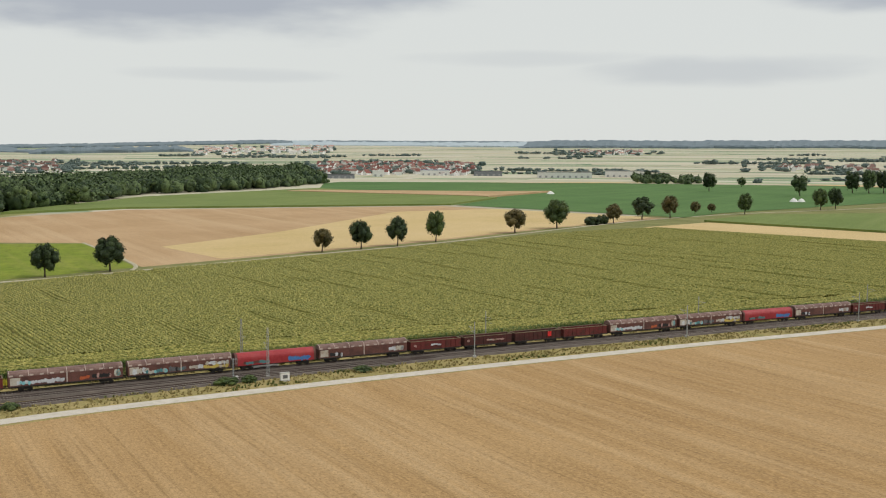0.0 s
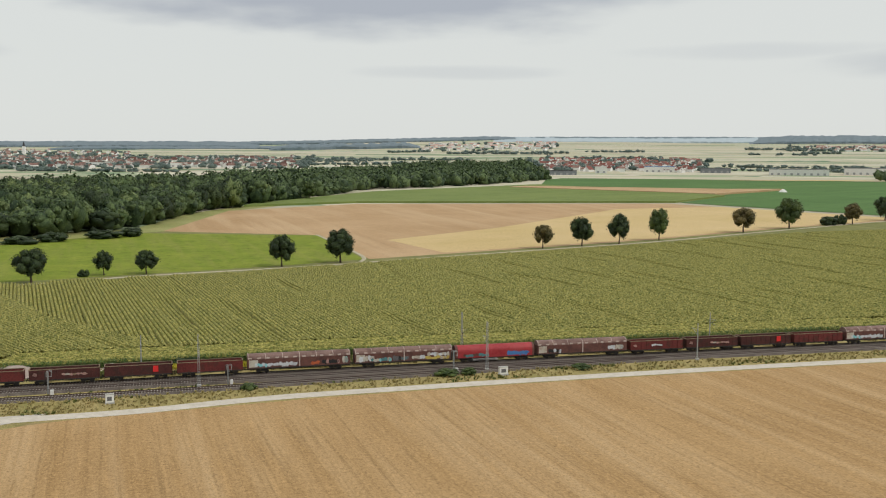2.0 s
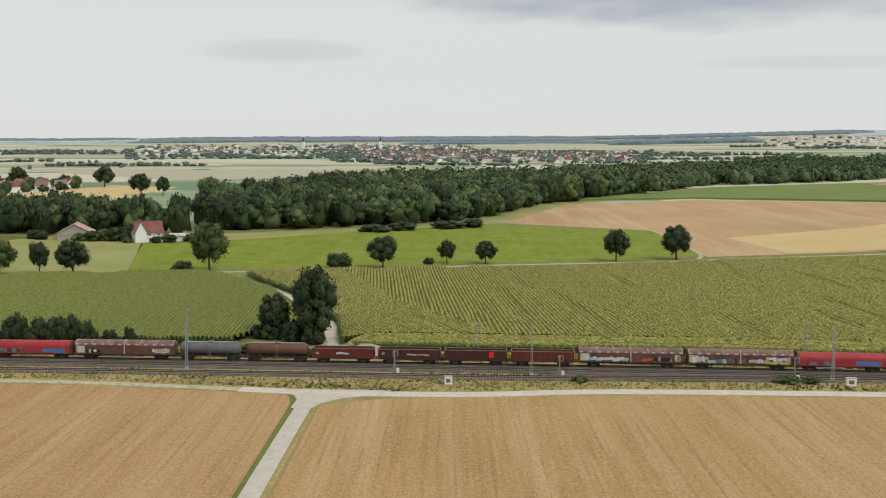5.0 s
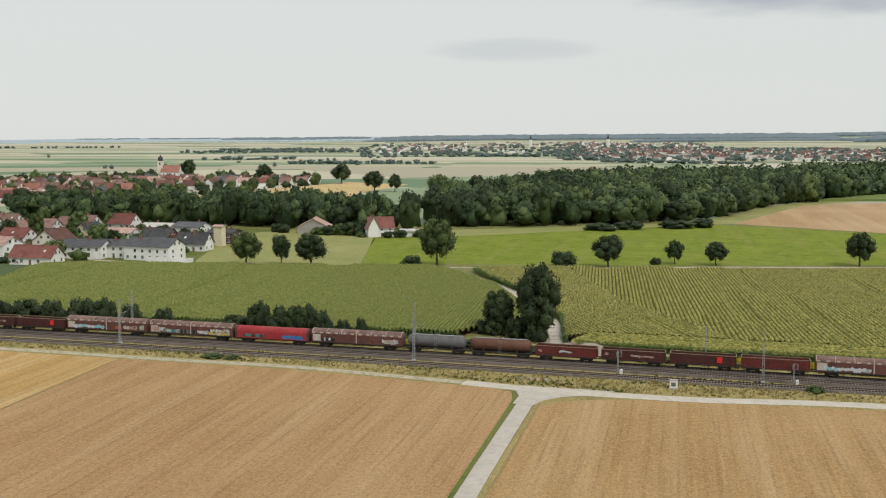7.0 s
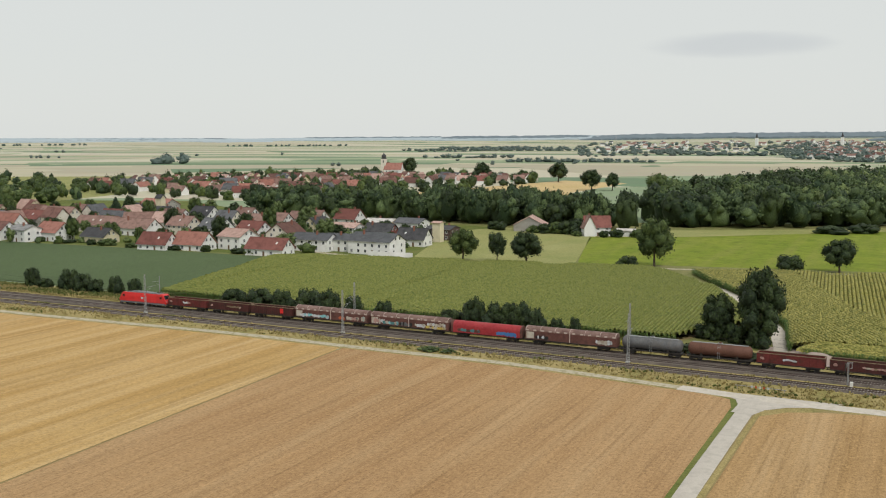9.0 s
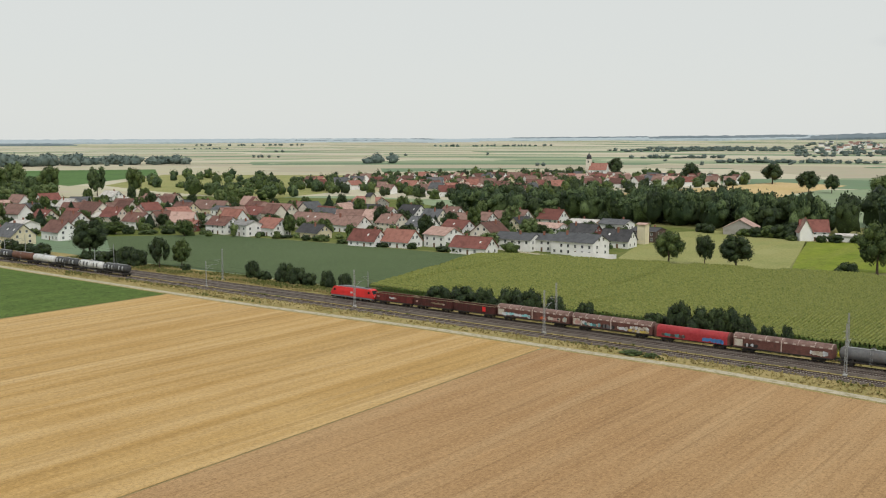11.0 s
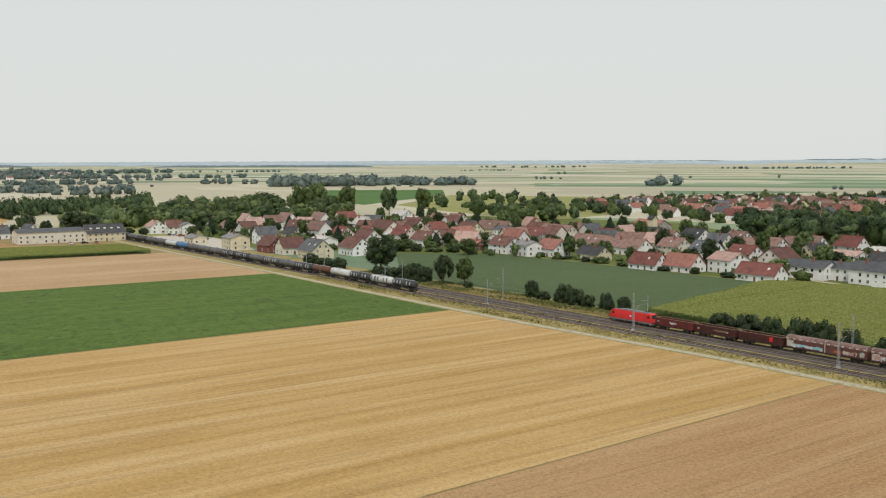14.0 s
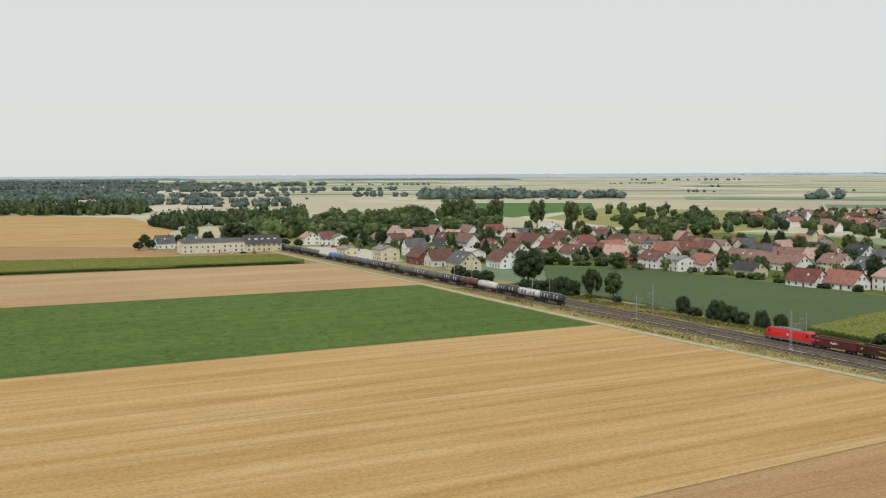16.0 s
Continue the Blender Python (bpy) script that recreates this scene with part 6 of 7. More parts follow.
# farmhouse and barn beside the meadow
house(-234, 480, 38, 12, 8.4, 4.9, 5.2, "red", "white", group="farm buildings")
house(-236, 474.5, 128, 6, 6, 5.0, 5.6, "salmon", "white", False, False, group="farm buildings")
house(-277, 486, 118, 16, 17, 3.6, 4.4, "pinkish", "grey", False, False, group="farm buildings")
house(-219, 484, 15, 9, 5, 3.0, 0.8, "pale", "white", False, False, group="farm buildings")
house(-283, 405, 8, 4.2, 4.2, 9.5, 0.5, "pinkish", "yellow", False, False, group="farm buildings")
# station depot
house(-676, 80, 98, 40, 15, 7.2, 1.6, "slate", "cream", True, False, "station buildings")
house(-676, 111, 98, 22, 13, 5.4, 5.0, "dark", "yellow", True, True, "station buildings")
house(-722, 52, 98, 11, 9, 4.2, 4.6, "slate", "white", True, True, "station buildings")
house(-730, 72, 30, 8, 8, 4.2, 4.6, "slate", "white", True, True, "station buildings")
house(-702, 84, 98, 16, 8, 3.6, 1.0, "grey", "cream", False, False, "station buildings")


def dormers():
    depot = thing("dormer_row", pose(-676, 111, 0, 0, 0, 98), "row of small white dormers on the depot roof", "dormers")
    for i in range(5):
        px = -9 + i * 4.4
        for s in (-1, 1):
            part("dormer", boxes((px - .8, px + .8, s * 3.0 - 1.2, s * 3.0 + 1.2, 7.3, 8.6)), M["white"], depot)


dormers()


def church(x, y):
    ob = thing("church", pose(x, y, 0, 0, 0, 20), "white village church with onion-domed tower and red roof", "church")
    bm = bmesh.new()
    prism(bm, [(-7, -1), (7, -1), (7, 9), (0, 17.5), (-7, 9)], 2, 26)
    bmesh.ops.recalc_face_normals(bm, faces=bm.faces)
    part("nave", bm, WALL["white"], ob)
    r = gable_roof(24, 14, 9, 8.6)
    bmesh.ops.translate(r, verts=r.verts, vec=(14, 0, 0))
    part("roof", r, ROOF["orange"], ob)
    part("tower", boxes((-3.6, 3.2, -3.4, 3.4, -1, 23)), WALL["cream"], ob)
    bm = bmesh.new()
    prof = [(3.7, 23), (3.8, 23.6), (2.6, 24.2), (3.3, 25.6), (3.3, 27), (2.3, 28.6), (0.9, 29.6), (0.7, 30.6), (0.15, 31.2), (0.1, 34)]
    k = 14
    rings = [[bm.verts.new((math.cos(6.2832 * i / k) * r2 - .2, math.sin(6.2832 * i / k) * r2, z)) for i in range(k)] for r2, z in prof]
    for a, b in zip(rings, rings[1:]):
        for i in range(k):
            bm.faces.new((a[i], a[(i + 1) % k], b[(i + 1) % k], b[i]))
    part("onion_dome", bm, ROOF["dark"], ob, "dark onion dome")
    for s in (-1, 1):
        part("belfry_opening", boxes((-1, .8, s * 3.4 - .06, s * 3.4 + .06, 18, 21)), M["pane"], ob)
        for i in range(4):
            part("nave_window", boxes((5 + i * 5, 6.2 + i * 5, s * 7 - .05, s * 7 + .05, 3, 7)), M["pane"], ob)


church(-856, 1096)
# chapel tower among the trees of the near village
house(-530, 440, 8, 4.5, 4.5, 12, 2.0, "dark", "yellow", False, False)


def fill_houses(poly, gap, seed, group, detail=False, limit=90):
    rg = random.Random(seed)
    pts = scatter(poly, gap, seed, 1, 1)
    rg.shuffle(pts)
    n = 0
    for x, y, _, _ in pts:
        if n >= limit or any(math.hypot(x - hx, y - hy) < hr + 8 for hx, hy, hr in HOUSES):
            continue
        house(x, y, rg.choice((8, 98, 40, -30)), rg.uniform(11, 17), rg.uniform(9, 11), rg.uniform(4, 6.5), rg.uniform(4, 5.5),
              rg.choice(("red", "salmon", "salmon", "brown", "orange", "brown", "slate", "pinkish")), rg.choice(("white", "white", "cream", "yellow", "white")), detail, detail, group)
        n += 1


V2 = [(-640, 610), (-560, 600), (-590, 700), (-640, 790), (-590, 900), (-560, 1000), (-600, 1070), (-680, 1060), (-800, 1000), (-880, 880), (-930, 760), (-900, 640), (-760, 600)]
fill_houses(V2, 25, 21, "houses of the far village", False, 135)
BACK = [(-620, 215), (-560, 260), (-470, 320), (-420, 380), (-520, 420), (-640, 380), (-760, 300), (-760, 235), (-690, 190)]
fill_houses(BACK, 25, 22, "houses of the near village", False, 48)


# trees between the houses
def free(x, y, gap=1.0):
    return all(math.hypot(x - hx, y - hy) > hr + gap for hx, hy, hr in HOUSES)


GARDEN = [(-590, 205), (-480, 262), (-380, 318), (-300, 330), (-270, 360), (-300, 440), (-420, 470), (-560, 450), (-760, 380), (-800, 240), (-690, 160), (-640, 175)]
garden = [(x, y, h * (0.55 if (i % 3) else 1.0), w * (0.6 if (i % 3) else 0.9)) for i, (x, y, h, w) in enumerate(scatter(GARDEN, 18, 31, 11, 9.5)) if free(x, y, -1.5)]
for i, (x, y, h, w) in enumerate(garden):
    if h > 4:
        kind = ("lime", "dark", "dark", "conifer", "pale", "lime")[i % 6]
        tree(x, y, h, w if kind != "conifer" else w * .7, kind, shape="cone" if kind == "conifer" else "round", label={"lime": "light green garden tree between the houses", "dark": "dark garden tree between the houses", "conifer": "dark spruce between the houses", "pale": "pale willow between the houses"}[kind], variant=i % 3, group="garden trees", leaves=900)
plots = [(x, y, h * rs, w * rs) for (x, y, h, w), rs in zip(scatter(GARDEN, 12, 131, 7, 7), itertools.cycle((0.5, 0.75, 1.0, 0.6))) if free(x, y, -1.5)]
for k, lf in enumerate(("wood", "lime", "pale")):
    grove("garden_greenery", plots[k::3], LEAF[lf], ("dark shrubs and small trees in the gardens", "green shrubs in the gardens", "light green garden trees between the houses")[k], seed=135 + k, leaves=90)
# shrubs round the barn and the farmhouse
for i, (bx, by, bh, bw) in enumerate(((-262, 476, 5, 8), (-256, 478, 6, 8), (-250, 478, 7, 9), (-246, 484, 8, 10), (-268, 474, 4, 6), (-292, 478, 5, 7), (-298, 481, 4.5, 6), (-240, 470, 2.6, 4), (-226, 472, 3.4, 5), (-221, 477, 4, 6), (-212, 482, 4, 6), (-244, 476, 4, 6))):
    bush(bx, by, bh, bw, ("dark", "lime")[i % 3 == 1], "leafy shrub beside the farm buildings", "farm shrubs", i % 3)
V2T = [(x, y, h, w) for x, y, h, w in scatter([(-560, 590), (-540, 720), (-560, 1010), (-640, 1120), (-900, 1120), (-1010, 900), (-960, 620), (-760, 570)], 26, 33, 10, 9) if free(x, y, -2)]
V2T = [(x, y, h * 1.1, w * 1.3) for x, y, h, w in V2T]
grove("village_trees", V2T[::2], LEAF["lime"], "garden trees of the far village", seed=35, leaves=150)
grove("village_trees", V2T[1::2], LEAF["dark"], "dark garden trees of the far village", seed=36, leaves=150)
# woods to the north-west, behind the near village and the station
station_wood = scatter([(-700, 190), (-760, 180), (-800, 150), (-990, 190), (-1060, 330), (-960, 400), (-800, 330)], 27, 41, 15, 16) + scatter([(-690, 440), (-820, 470), (-800, 530), (-700, 500)], 27, 46, 13, 14)
for k, lf in enumerate(("pale", "lime", "wood")):
    grove("station_wood", station_wood[k::3], LEAF[lf], ("light green trees behind the station", "green trees behind the station", "dark trees behind the station")[k], seed=42 + k, leaves=260)
grove("pale_trees", scatter([(-760, 120), (-810, 100), (-960, 150), (-940, 230), (-800, 190)], 19, 43, 12, 13), LEAF["pale"], "light green trees behind the depot", seed=44, leaves=150)
for i, (x, y, h, w) in enumerate(((-905, 330, 28, 18), (-920, 350, 30, 19), (-890, 370, 27, 17), (-872, 405, 26, 16), (-850, 430, 25, 15), (-760, 105, 15, 18), (-748, 115, 13, 14), (-726, 62, 9, 7), (-712, 42, 7, 8), (-706, 34, 6, 8), (-738, 40, 9, 8), (-742, 84, 10, 9), (-700, 132, 6, 7), (-694, 140, 6, 7))):
    tree(x, y, h, w, ("lime", "pale", "lime", "wood")[i % 4] if i < 5 else "dark", shape="column" if i < 5 else "round", label="tall poplar behind the station" if i < 5 else "dark tree beside the depot", variant=i % 3)
sheet("meadow", [(-640, 140), (-700, 128), (-770, 130), (-980, 180), (-900, 260), (-700, 190)], M["hay"], 0.05, "pale grass behind the station", "field")
sheet("station_yard", [(-560, 158), (-650, 143), (-700, 135), (-690, 175), (-620, 185), (-560, 175)], M["gravelpath"], 0.09, "pale gravel station yard", "yard")
sheet("village_ground", [(-300, 318), (-384, 304), (-470, 287), (-500, 240), (-560, 180), (-700, 180), (-820, 220), (-900, 330), (-800, 470), (-640, 560), (-500, 500), (-300, 490), (-262, 420), (-255, 350)], M["grass"], 0.04, "gardens and lawns of the village", "ground")
ribbon("village_street", [(-258, 340), (-275, 352), (-300, 356), (-340, 352), (-420, 350)], 6, M["asphalt"], 0.14, "pale paved street between new houses", "road")
sheet("wheat_field", [(-470, 600), (-560, 590), (-560, 725), (-575, 1090), (-480, 1060), (-440, 850), (-360, 700), (-330, 620)], M["tanlight"], 0.06, "golden field beside the far village", "field")
for i, (x, y, h, w) in enumerate(((-560, 1046, 22, 24), (-445, 900, 20, 22), (-425, 905, 17, 14), (-380, 900, 15, 14), (-655, 1030, 22, 20), (-870, 1120, 18, 16), (-830, 1120, 24, 22))):
    tree(x, y, h, w, "dark", label="large tree at the far village edge", variant=i % 3)

# hedges and shrubs at the garden edge facing the beet field
HG = "garden hedges facing the field"
for i, (x, y) in enumerate([(-310 - 8.5 * k, 314 - 1.2 * k) for k in range(20)]):
    if (i * 7) % 5 > 1:
        bush(x, y + (i % 3), 1.6 + (i * 5 % 7) * .25, 4 + (i % 4), ("dark", "lime")[i % 2], "clipped garden hedge before the houses", HG, i % 3)
for i, (x, y) in enumerate([(-478 - 7 * k, 282 - 7.5 * k) for k in range(13)]):
    bush(x, y, 2 + (i * 5 % 7) * .4, 5 + (i % 4), ("dark", "lime")[i % 3 == 0], "garden shrub before the houses", HG, i % 3)
wl = thing("garden_wall", pose(-262, 343, 0, 0, 0, 12), "low white garden wall beside the paved street", "wall")
part("wall", boxes((-13, 8, -.15, .15, -.2, 2.0)), WALL["white"], wl)
back_gardens = [(x, y, h * 1.1, w * 1.2) for x, y, h, w in scatter([(-700, 490), (-900, 486), (-1060, 505), (-1250, 680), (-1130, 760), (-960, 640), (-780, 600)], 44, 37, 11, 10) if free(x, y, -2)]
grove("village_trees", back_gardens[::2], LEAF["lime"], "garden trees behind the village", seed=38, leaves=150)
grove("village_trees", back_gardens[1::2], LEAF["wood"], "green garden trees behind the village", seed=39, leaves=150)
sheet("crop_field", [(-720, 480), (-900, 480), (-1060, 500), (-1330, 720), (-1100, 900), (-960, 700), (-780, 620)], M["hay"], 0.05, "pale mown field behind the village", "field")
sheet("crop_field", [(-1330, 480), (-1080, 470), (-1340, 715), (-1700, 900), (-1750, 700)], M["farcrop"], 0.05, "green crop field on the plain", "field")
M["carpaint_dark"] = material("dark_blue_car_paint", (0.015, 0.02, 0.035), (0.03, 0.036, 0.06), 1, 0.25, 4, spec=0.6)
M["carpaint_white"] = material("white_car_paint", (0.66, 0.66, 0.66), (0.74, 0.74, 0.74), 1, 0.3, 4, spec=0.6)
M["carpaint_red"] = material("red_car_paint", (0.30, 0.02, 0.02), (0.40, 0.035, 0.03), 1, 0.3, 4, spec=0.6)


def parked_car(x, y, rz, paint, label):
    """Small hatchback: bodyshell, glazed cabin, wheels and lamps."""
    ob = thing("parked_car", pose(x, y, 0.14, 0, 0, rz), label, "car", "parked cars")
    bm = bmesh.new()
    a = [(-2.1, .35), (-2.15, .75), (-1.9, .95), (.8, .98), (1.9, .85), (2.1, .6), (2.05, .35)]
    u, v = [bm.verts.new((px, -.86, pz)) for px, pz in a], [bm.verts.new((px, .86, pz)) for px, pz in a]
    for i in range(len(a)):
        bm.faces.new((u[i], u[(i + 1) % len(a)], v[(i + 1) % len(a)], v[i]))
    bm.faces.new(u[::-1]), bm.faces.new(v)
    bmesh.ops.recalc_face_normals(bm, faces=bm.faces)
    bmesh.ops.bevel(bm, geom=list(bm.edges), offset=0.06, segments=2, affect="EDGES")
    part("body", bm, M[paint], ob)
    bm = bmesh.new()
    a = [(-1.85, .94), (-1.5, 1.42), (.1, 1.46), (.85, .95)]
    u, v = [bm.verts.new((px, -.76 + (.12 if pz > 1 else 0), pz)) for px, pz in a], [bm.verts.new((px, .76 - (.12 if pz > 1 else 0), pz)) for px, pz in a]
    for i in range(4):
        bm.faces.new((u[i], u[(i + 1) % 4], v[(i + 1) % 4], v[i]))
    bm.faces.new(u[::-1]), bm.faces.new(v)
    bmesh.ops.recalc_face_normals(bm, faces=bm.faces)
    part("cabin_glass", bm, M["glassdark"], ob, "dark cabin glass")
    part("roof", boxes((-1.5, .1, -.64, .64, 1.42, 1.49)), M[paint], ob)
    for sx in (-1.3, 1.3):
        for sy in (-1, 1):
            part("wheel", rods(((sx, sy * .66, .32), (sx, sy * .88, .32), .32, None, 12)), M["under"], ob)
    for sy in (-.6, .6):
        part("headlight", boxes((2.02, 2.12, sy - .18, sy + .18, .6, .74)), M["g_white"], ob)


parked_car(-277, 344, 20, "carpaint_dark", "dark blue car parked beside the white houses")
parked_car(-322, 322, 100, "carpaint_red", "red car parked beside a garden hedge")
parked_car(-440, 302, 95, "carpaint_dark", "dark car parked before a house")
for i, (x, y) in enumerate(((-652, 88), (-652, 96), (-651, 103), (-690, 160), (-696, 158), (-684, 163), (-655, 172), (-648, 170))):
    parked_car(x, y, 8 + 90 * (i % 2), ("carpaint_white", "carpaint_dark", "carpaint_red")[i % 3], ("white", "dark blue", "red")[i % 3] + " car parked at the station")


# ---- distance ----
# aerial haze put into the base colour: forest turned bluish grey
LEAF["far"] = material("hazed_far_forest", (0.135, 0.178, 0.205), (0.175, 0.218, 0.240), 0.012, 0.9, 12)


# farther ridge paler and bluer still, its haze is in the colour
LEAF["ridge"] = material("hazed_far_ridge", (0.35, 0.42, 0.46), (0.44, 0.50, 0.53), 0.004, 0.9, 9)
# leaf green lightened towards blue-grey to stand for haze at distance
LEAF["mid"] = material("hazed_tree_leaves", (0.085, 0.122, 0.112), (0.150, 0.190, 0.165), 0.04, 0.8, 4, island=0.3)


def polar(az, r):
    a = radians(az)
    return r * math.sin(a), r * math.cos(a)


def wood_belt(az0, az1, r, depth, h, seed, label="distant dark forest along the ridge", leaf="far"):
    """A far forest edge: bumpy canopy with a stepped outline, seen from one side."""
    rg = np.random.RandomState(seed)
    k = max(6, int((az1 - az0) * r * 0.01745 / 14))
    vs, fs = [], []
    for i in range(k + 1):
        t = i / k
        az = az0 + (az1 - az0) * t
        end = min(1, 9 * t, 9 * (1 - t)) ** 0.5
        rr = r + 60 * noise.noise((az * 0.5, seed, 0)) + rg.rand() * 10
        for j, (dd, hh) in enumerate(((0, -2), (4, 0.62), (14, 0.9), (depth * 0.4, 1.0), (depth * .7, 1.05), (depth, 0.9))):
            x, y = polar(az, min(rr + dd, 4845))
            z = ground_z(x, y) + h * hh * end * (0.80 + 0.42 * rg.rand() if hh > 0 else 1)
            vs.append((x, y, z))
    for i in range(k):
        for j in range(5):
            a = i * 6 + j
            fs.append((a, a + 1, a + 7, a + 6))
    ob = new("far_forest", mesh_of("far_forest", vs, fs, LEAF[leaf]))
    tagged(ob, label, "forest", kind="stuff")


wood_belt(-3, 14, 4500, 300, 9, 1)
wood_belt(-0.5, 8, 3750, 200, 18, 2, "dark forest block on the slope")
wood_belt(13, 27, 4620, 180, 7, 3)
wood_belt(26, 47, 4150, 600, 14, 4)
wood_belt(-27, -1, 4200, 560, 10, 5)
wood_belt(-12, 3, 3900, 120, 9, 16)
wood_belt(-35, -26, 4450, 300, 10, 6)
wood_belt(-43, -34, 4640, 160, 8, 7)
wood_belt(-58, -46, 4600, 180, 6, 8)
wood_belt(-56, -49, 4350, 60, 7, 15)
wood_belt(-106, -44, 4250, 590, 7, 9, "wooded ridge on the horizon, paled by painted haze", "ridge")
wood_belt(-46, -24, 4350, 490, 6, 18, "wooded ridge on the horizon, paled by painted haze", "ridge")
wood_belt(12, 28, 4300, 500, 6, 19, "wooded ridge on the horizon, paled by painted haze", "ridge")
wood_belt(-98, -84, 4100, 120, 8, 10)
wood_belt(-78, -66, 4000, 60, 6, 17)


def far_copse(az0, az1, r, depth, h, seed, label, gap=17):
    rg = random.Random(seed)
    out = []
    for k in range(max(3, int((az1 - az0) * r * 0.01745 / gap))):
        for d in range(max(1, int(depth / 22))):
            x, y = polar(rg.uniform(az0, az1), r + d * 22 + rg.uniform(-9, 9))
            out.append((x, y, h * rg.uniform(.7, 1.15), h * rg.uniform(1.1, 1.6)))
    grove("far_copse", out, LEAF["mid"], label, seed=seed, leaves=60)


far_copse(-71.8, -66, 2010, 110, 22, 11, "dark wood in the plain")
far_copse(-66.5, -60.3, 2060, 70, 19, 12, "dark wood in the plain")
far_copse(-50.4, -48.6, 2060, 60, 20, 13, "small wood in the plain")
far_copse(46, 52, 2600, 60, 22, 16, "distant wood")
for i, (a0, a1, r, h) in enumerate(((-96, -88, 2300, 15), (-90, -84, 2700, 13), (-86, -78, 3200, 14), (-98, -90, 3300, 13), (-82, -77, 2500, 9), (-76, -71, 3300, 8), (-57, -55, 2500, 7), (-36, -33, 2900, 8), (-30, -27, 3100, 11), (-61, -58, 3300, 7), (36, 41, 2900, 14), (26, 30, 3200, 10), (40, 45, 3100, 12), (-92, -86, 2050, 14), (-98, -91, 1700, 15), (-88, -83, 1750, 15), (-84, -79, 1900, 12), (-98, -86, 2500, 16), (-86, -80, 2900, 13), (-80, -73, 2700, 12), (-97, -84, 3500, 15), (-76, -72.5, 2200, 13), (-60, -54, 3800, 8), (-47, -40, 3600, 8))):
    far_copse(a0, a1, r, 20, h, 30 + i, "line of distant trees", 13)

# long bands of trees across the western plain
for i, (a0, a1, r, d, h) in enumerate(((-98, -91, 1950, 60, 15), (-93, -86, 2150, 40, 14), (-89, -83, 1800, 40, 15), (-98, -88, 2450, 50, 16), (-90, -80, 2700, 40, 14), (-86, -79, 2250, 30, 12), (-97, -83, 3050, 60, 15), (-85, -77, 3300, 40, 13), (-98, -86, 3600, 50, 14), (-83, -79, 1650, 30, 14))):
    far_copse(a0, a1, r, d, h, 130 + i, "band of trees across the western plain", 6.5)

# depot wood and hedges to the west
grove("west_wood", scatter([(-1395, -130), (-1330, 65), (-1450, 90), (-1560, -20), (-1620, -160)], 17, 51, 17, 15) + scatter([(-1000, 60), (-1060, 70), (-1180, 120), (-1240, 260), (-1100, 230), (-1010, 120)], 17, 52, 14, 13), LEAF["wood"], "dark wood beyond the wheat", seed=53, leaves=90)
grove("west_hedge", [(-955 - i * 12, 79 - i * 2.0, 8, 9) for i in range(9)] + [(-840 - i * 9, 78 + i * 3, 9, 10) for i in range(4)], LEAF["dark"], "hedge beside the wheat field", seed=54, leaves=90)

# trees scattered over the plain
rgp = random.Random(61)
plain = []
for i in range(40):
    az, r = rgp.uniform(-98, 48), rgp.uniform(1750, 3000)
    if -24 < az < 16 and r < 2400:
        continue
    x, y = polar(az, r)
    for j in range(rgp.choice((1, 1, 2, 4))):
        plain.append((x + rgp.uniform(-40, 40), y + rgp.uniform(-12, 12), rgp.uniform(5, 11), rgp.uniform(8, 15)))
# hedgerows and thin tree lines between the parcels
for i in range(46):
    az, r = rgp.uniform(-34, 48), rgp.uniform(2050, 3700)
    x, y = polar(az, r)
    lean = rgp.uniform(-0.25, 0.25)
    run = rgp.uniform(60, 420)
    for j in range(int(run / 15)):
        s = j * 15 - run / 2
        plain.append((x + s * math.cos(radians(az)) + rgp.uniform(-5, 5), y - s * math.sin(radians(az)) + s * lean + rgp.uniform(-5, 5), rgp.uniform(5, 11), rgp.uniform(15, 27)))
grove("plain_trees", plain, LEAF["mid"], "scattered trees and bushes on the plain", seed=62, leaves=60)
for k, (az, r, h, w) in enumerate(((36.5, 1480, 26, 22), (41.2, 1350, 27, 21), (43.8, 1500, 30, 22), (44.6, 1500, 32, 20), (45.3, 1510, 31, 22), (46.0, 1520, 30, 22), (46.9, 1520, 30, 20), (34.0, 1900, 18, 22), (33.2, 1950, 20, 16), (38.2, 1700, 16, 16))):
    x, y = polar(az, r)
    tree(x, y, h, w, ("dark", "wood")[k % 2], shape="column" if h > 25 else "round", label="tall distant field tree", variant=k % 3, leaves=900)
grove("field_copse", scatter([polar(32.2, 1850), polar(36, 1780), polar(36, 2000), polar(32.5, 2050)], 24, 71, 14, 15), LEAF["wood"], "copse beyond the green field", seed=72, leaves=90)


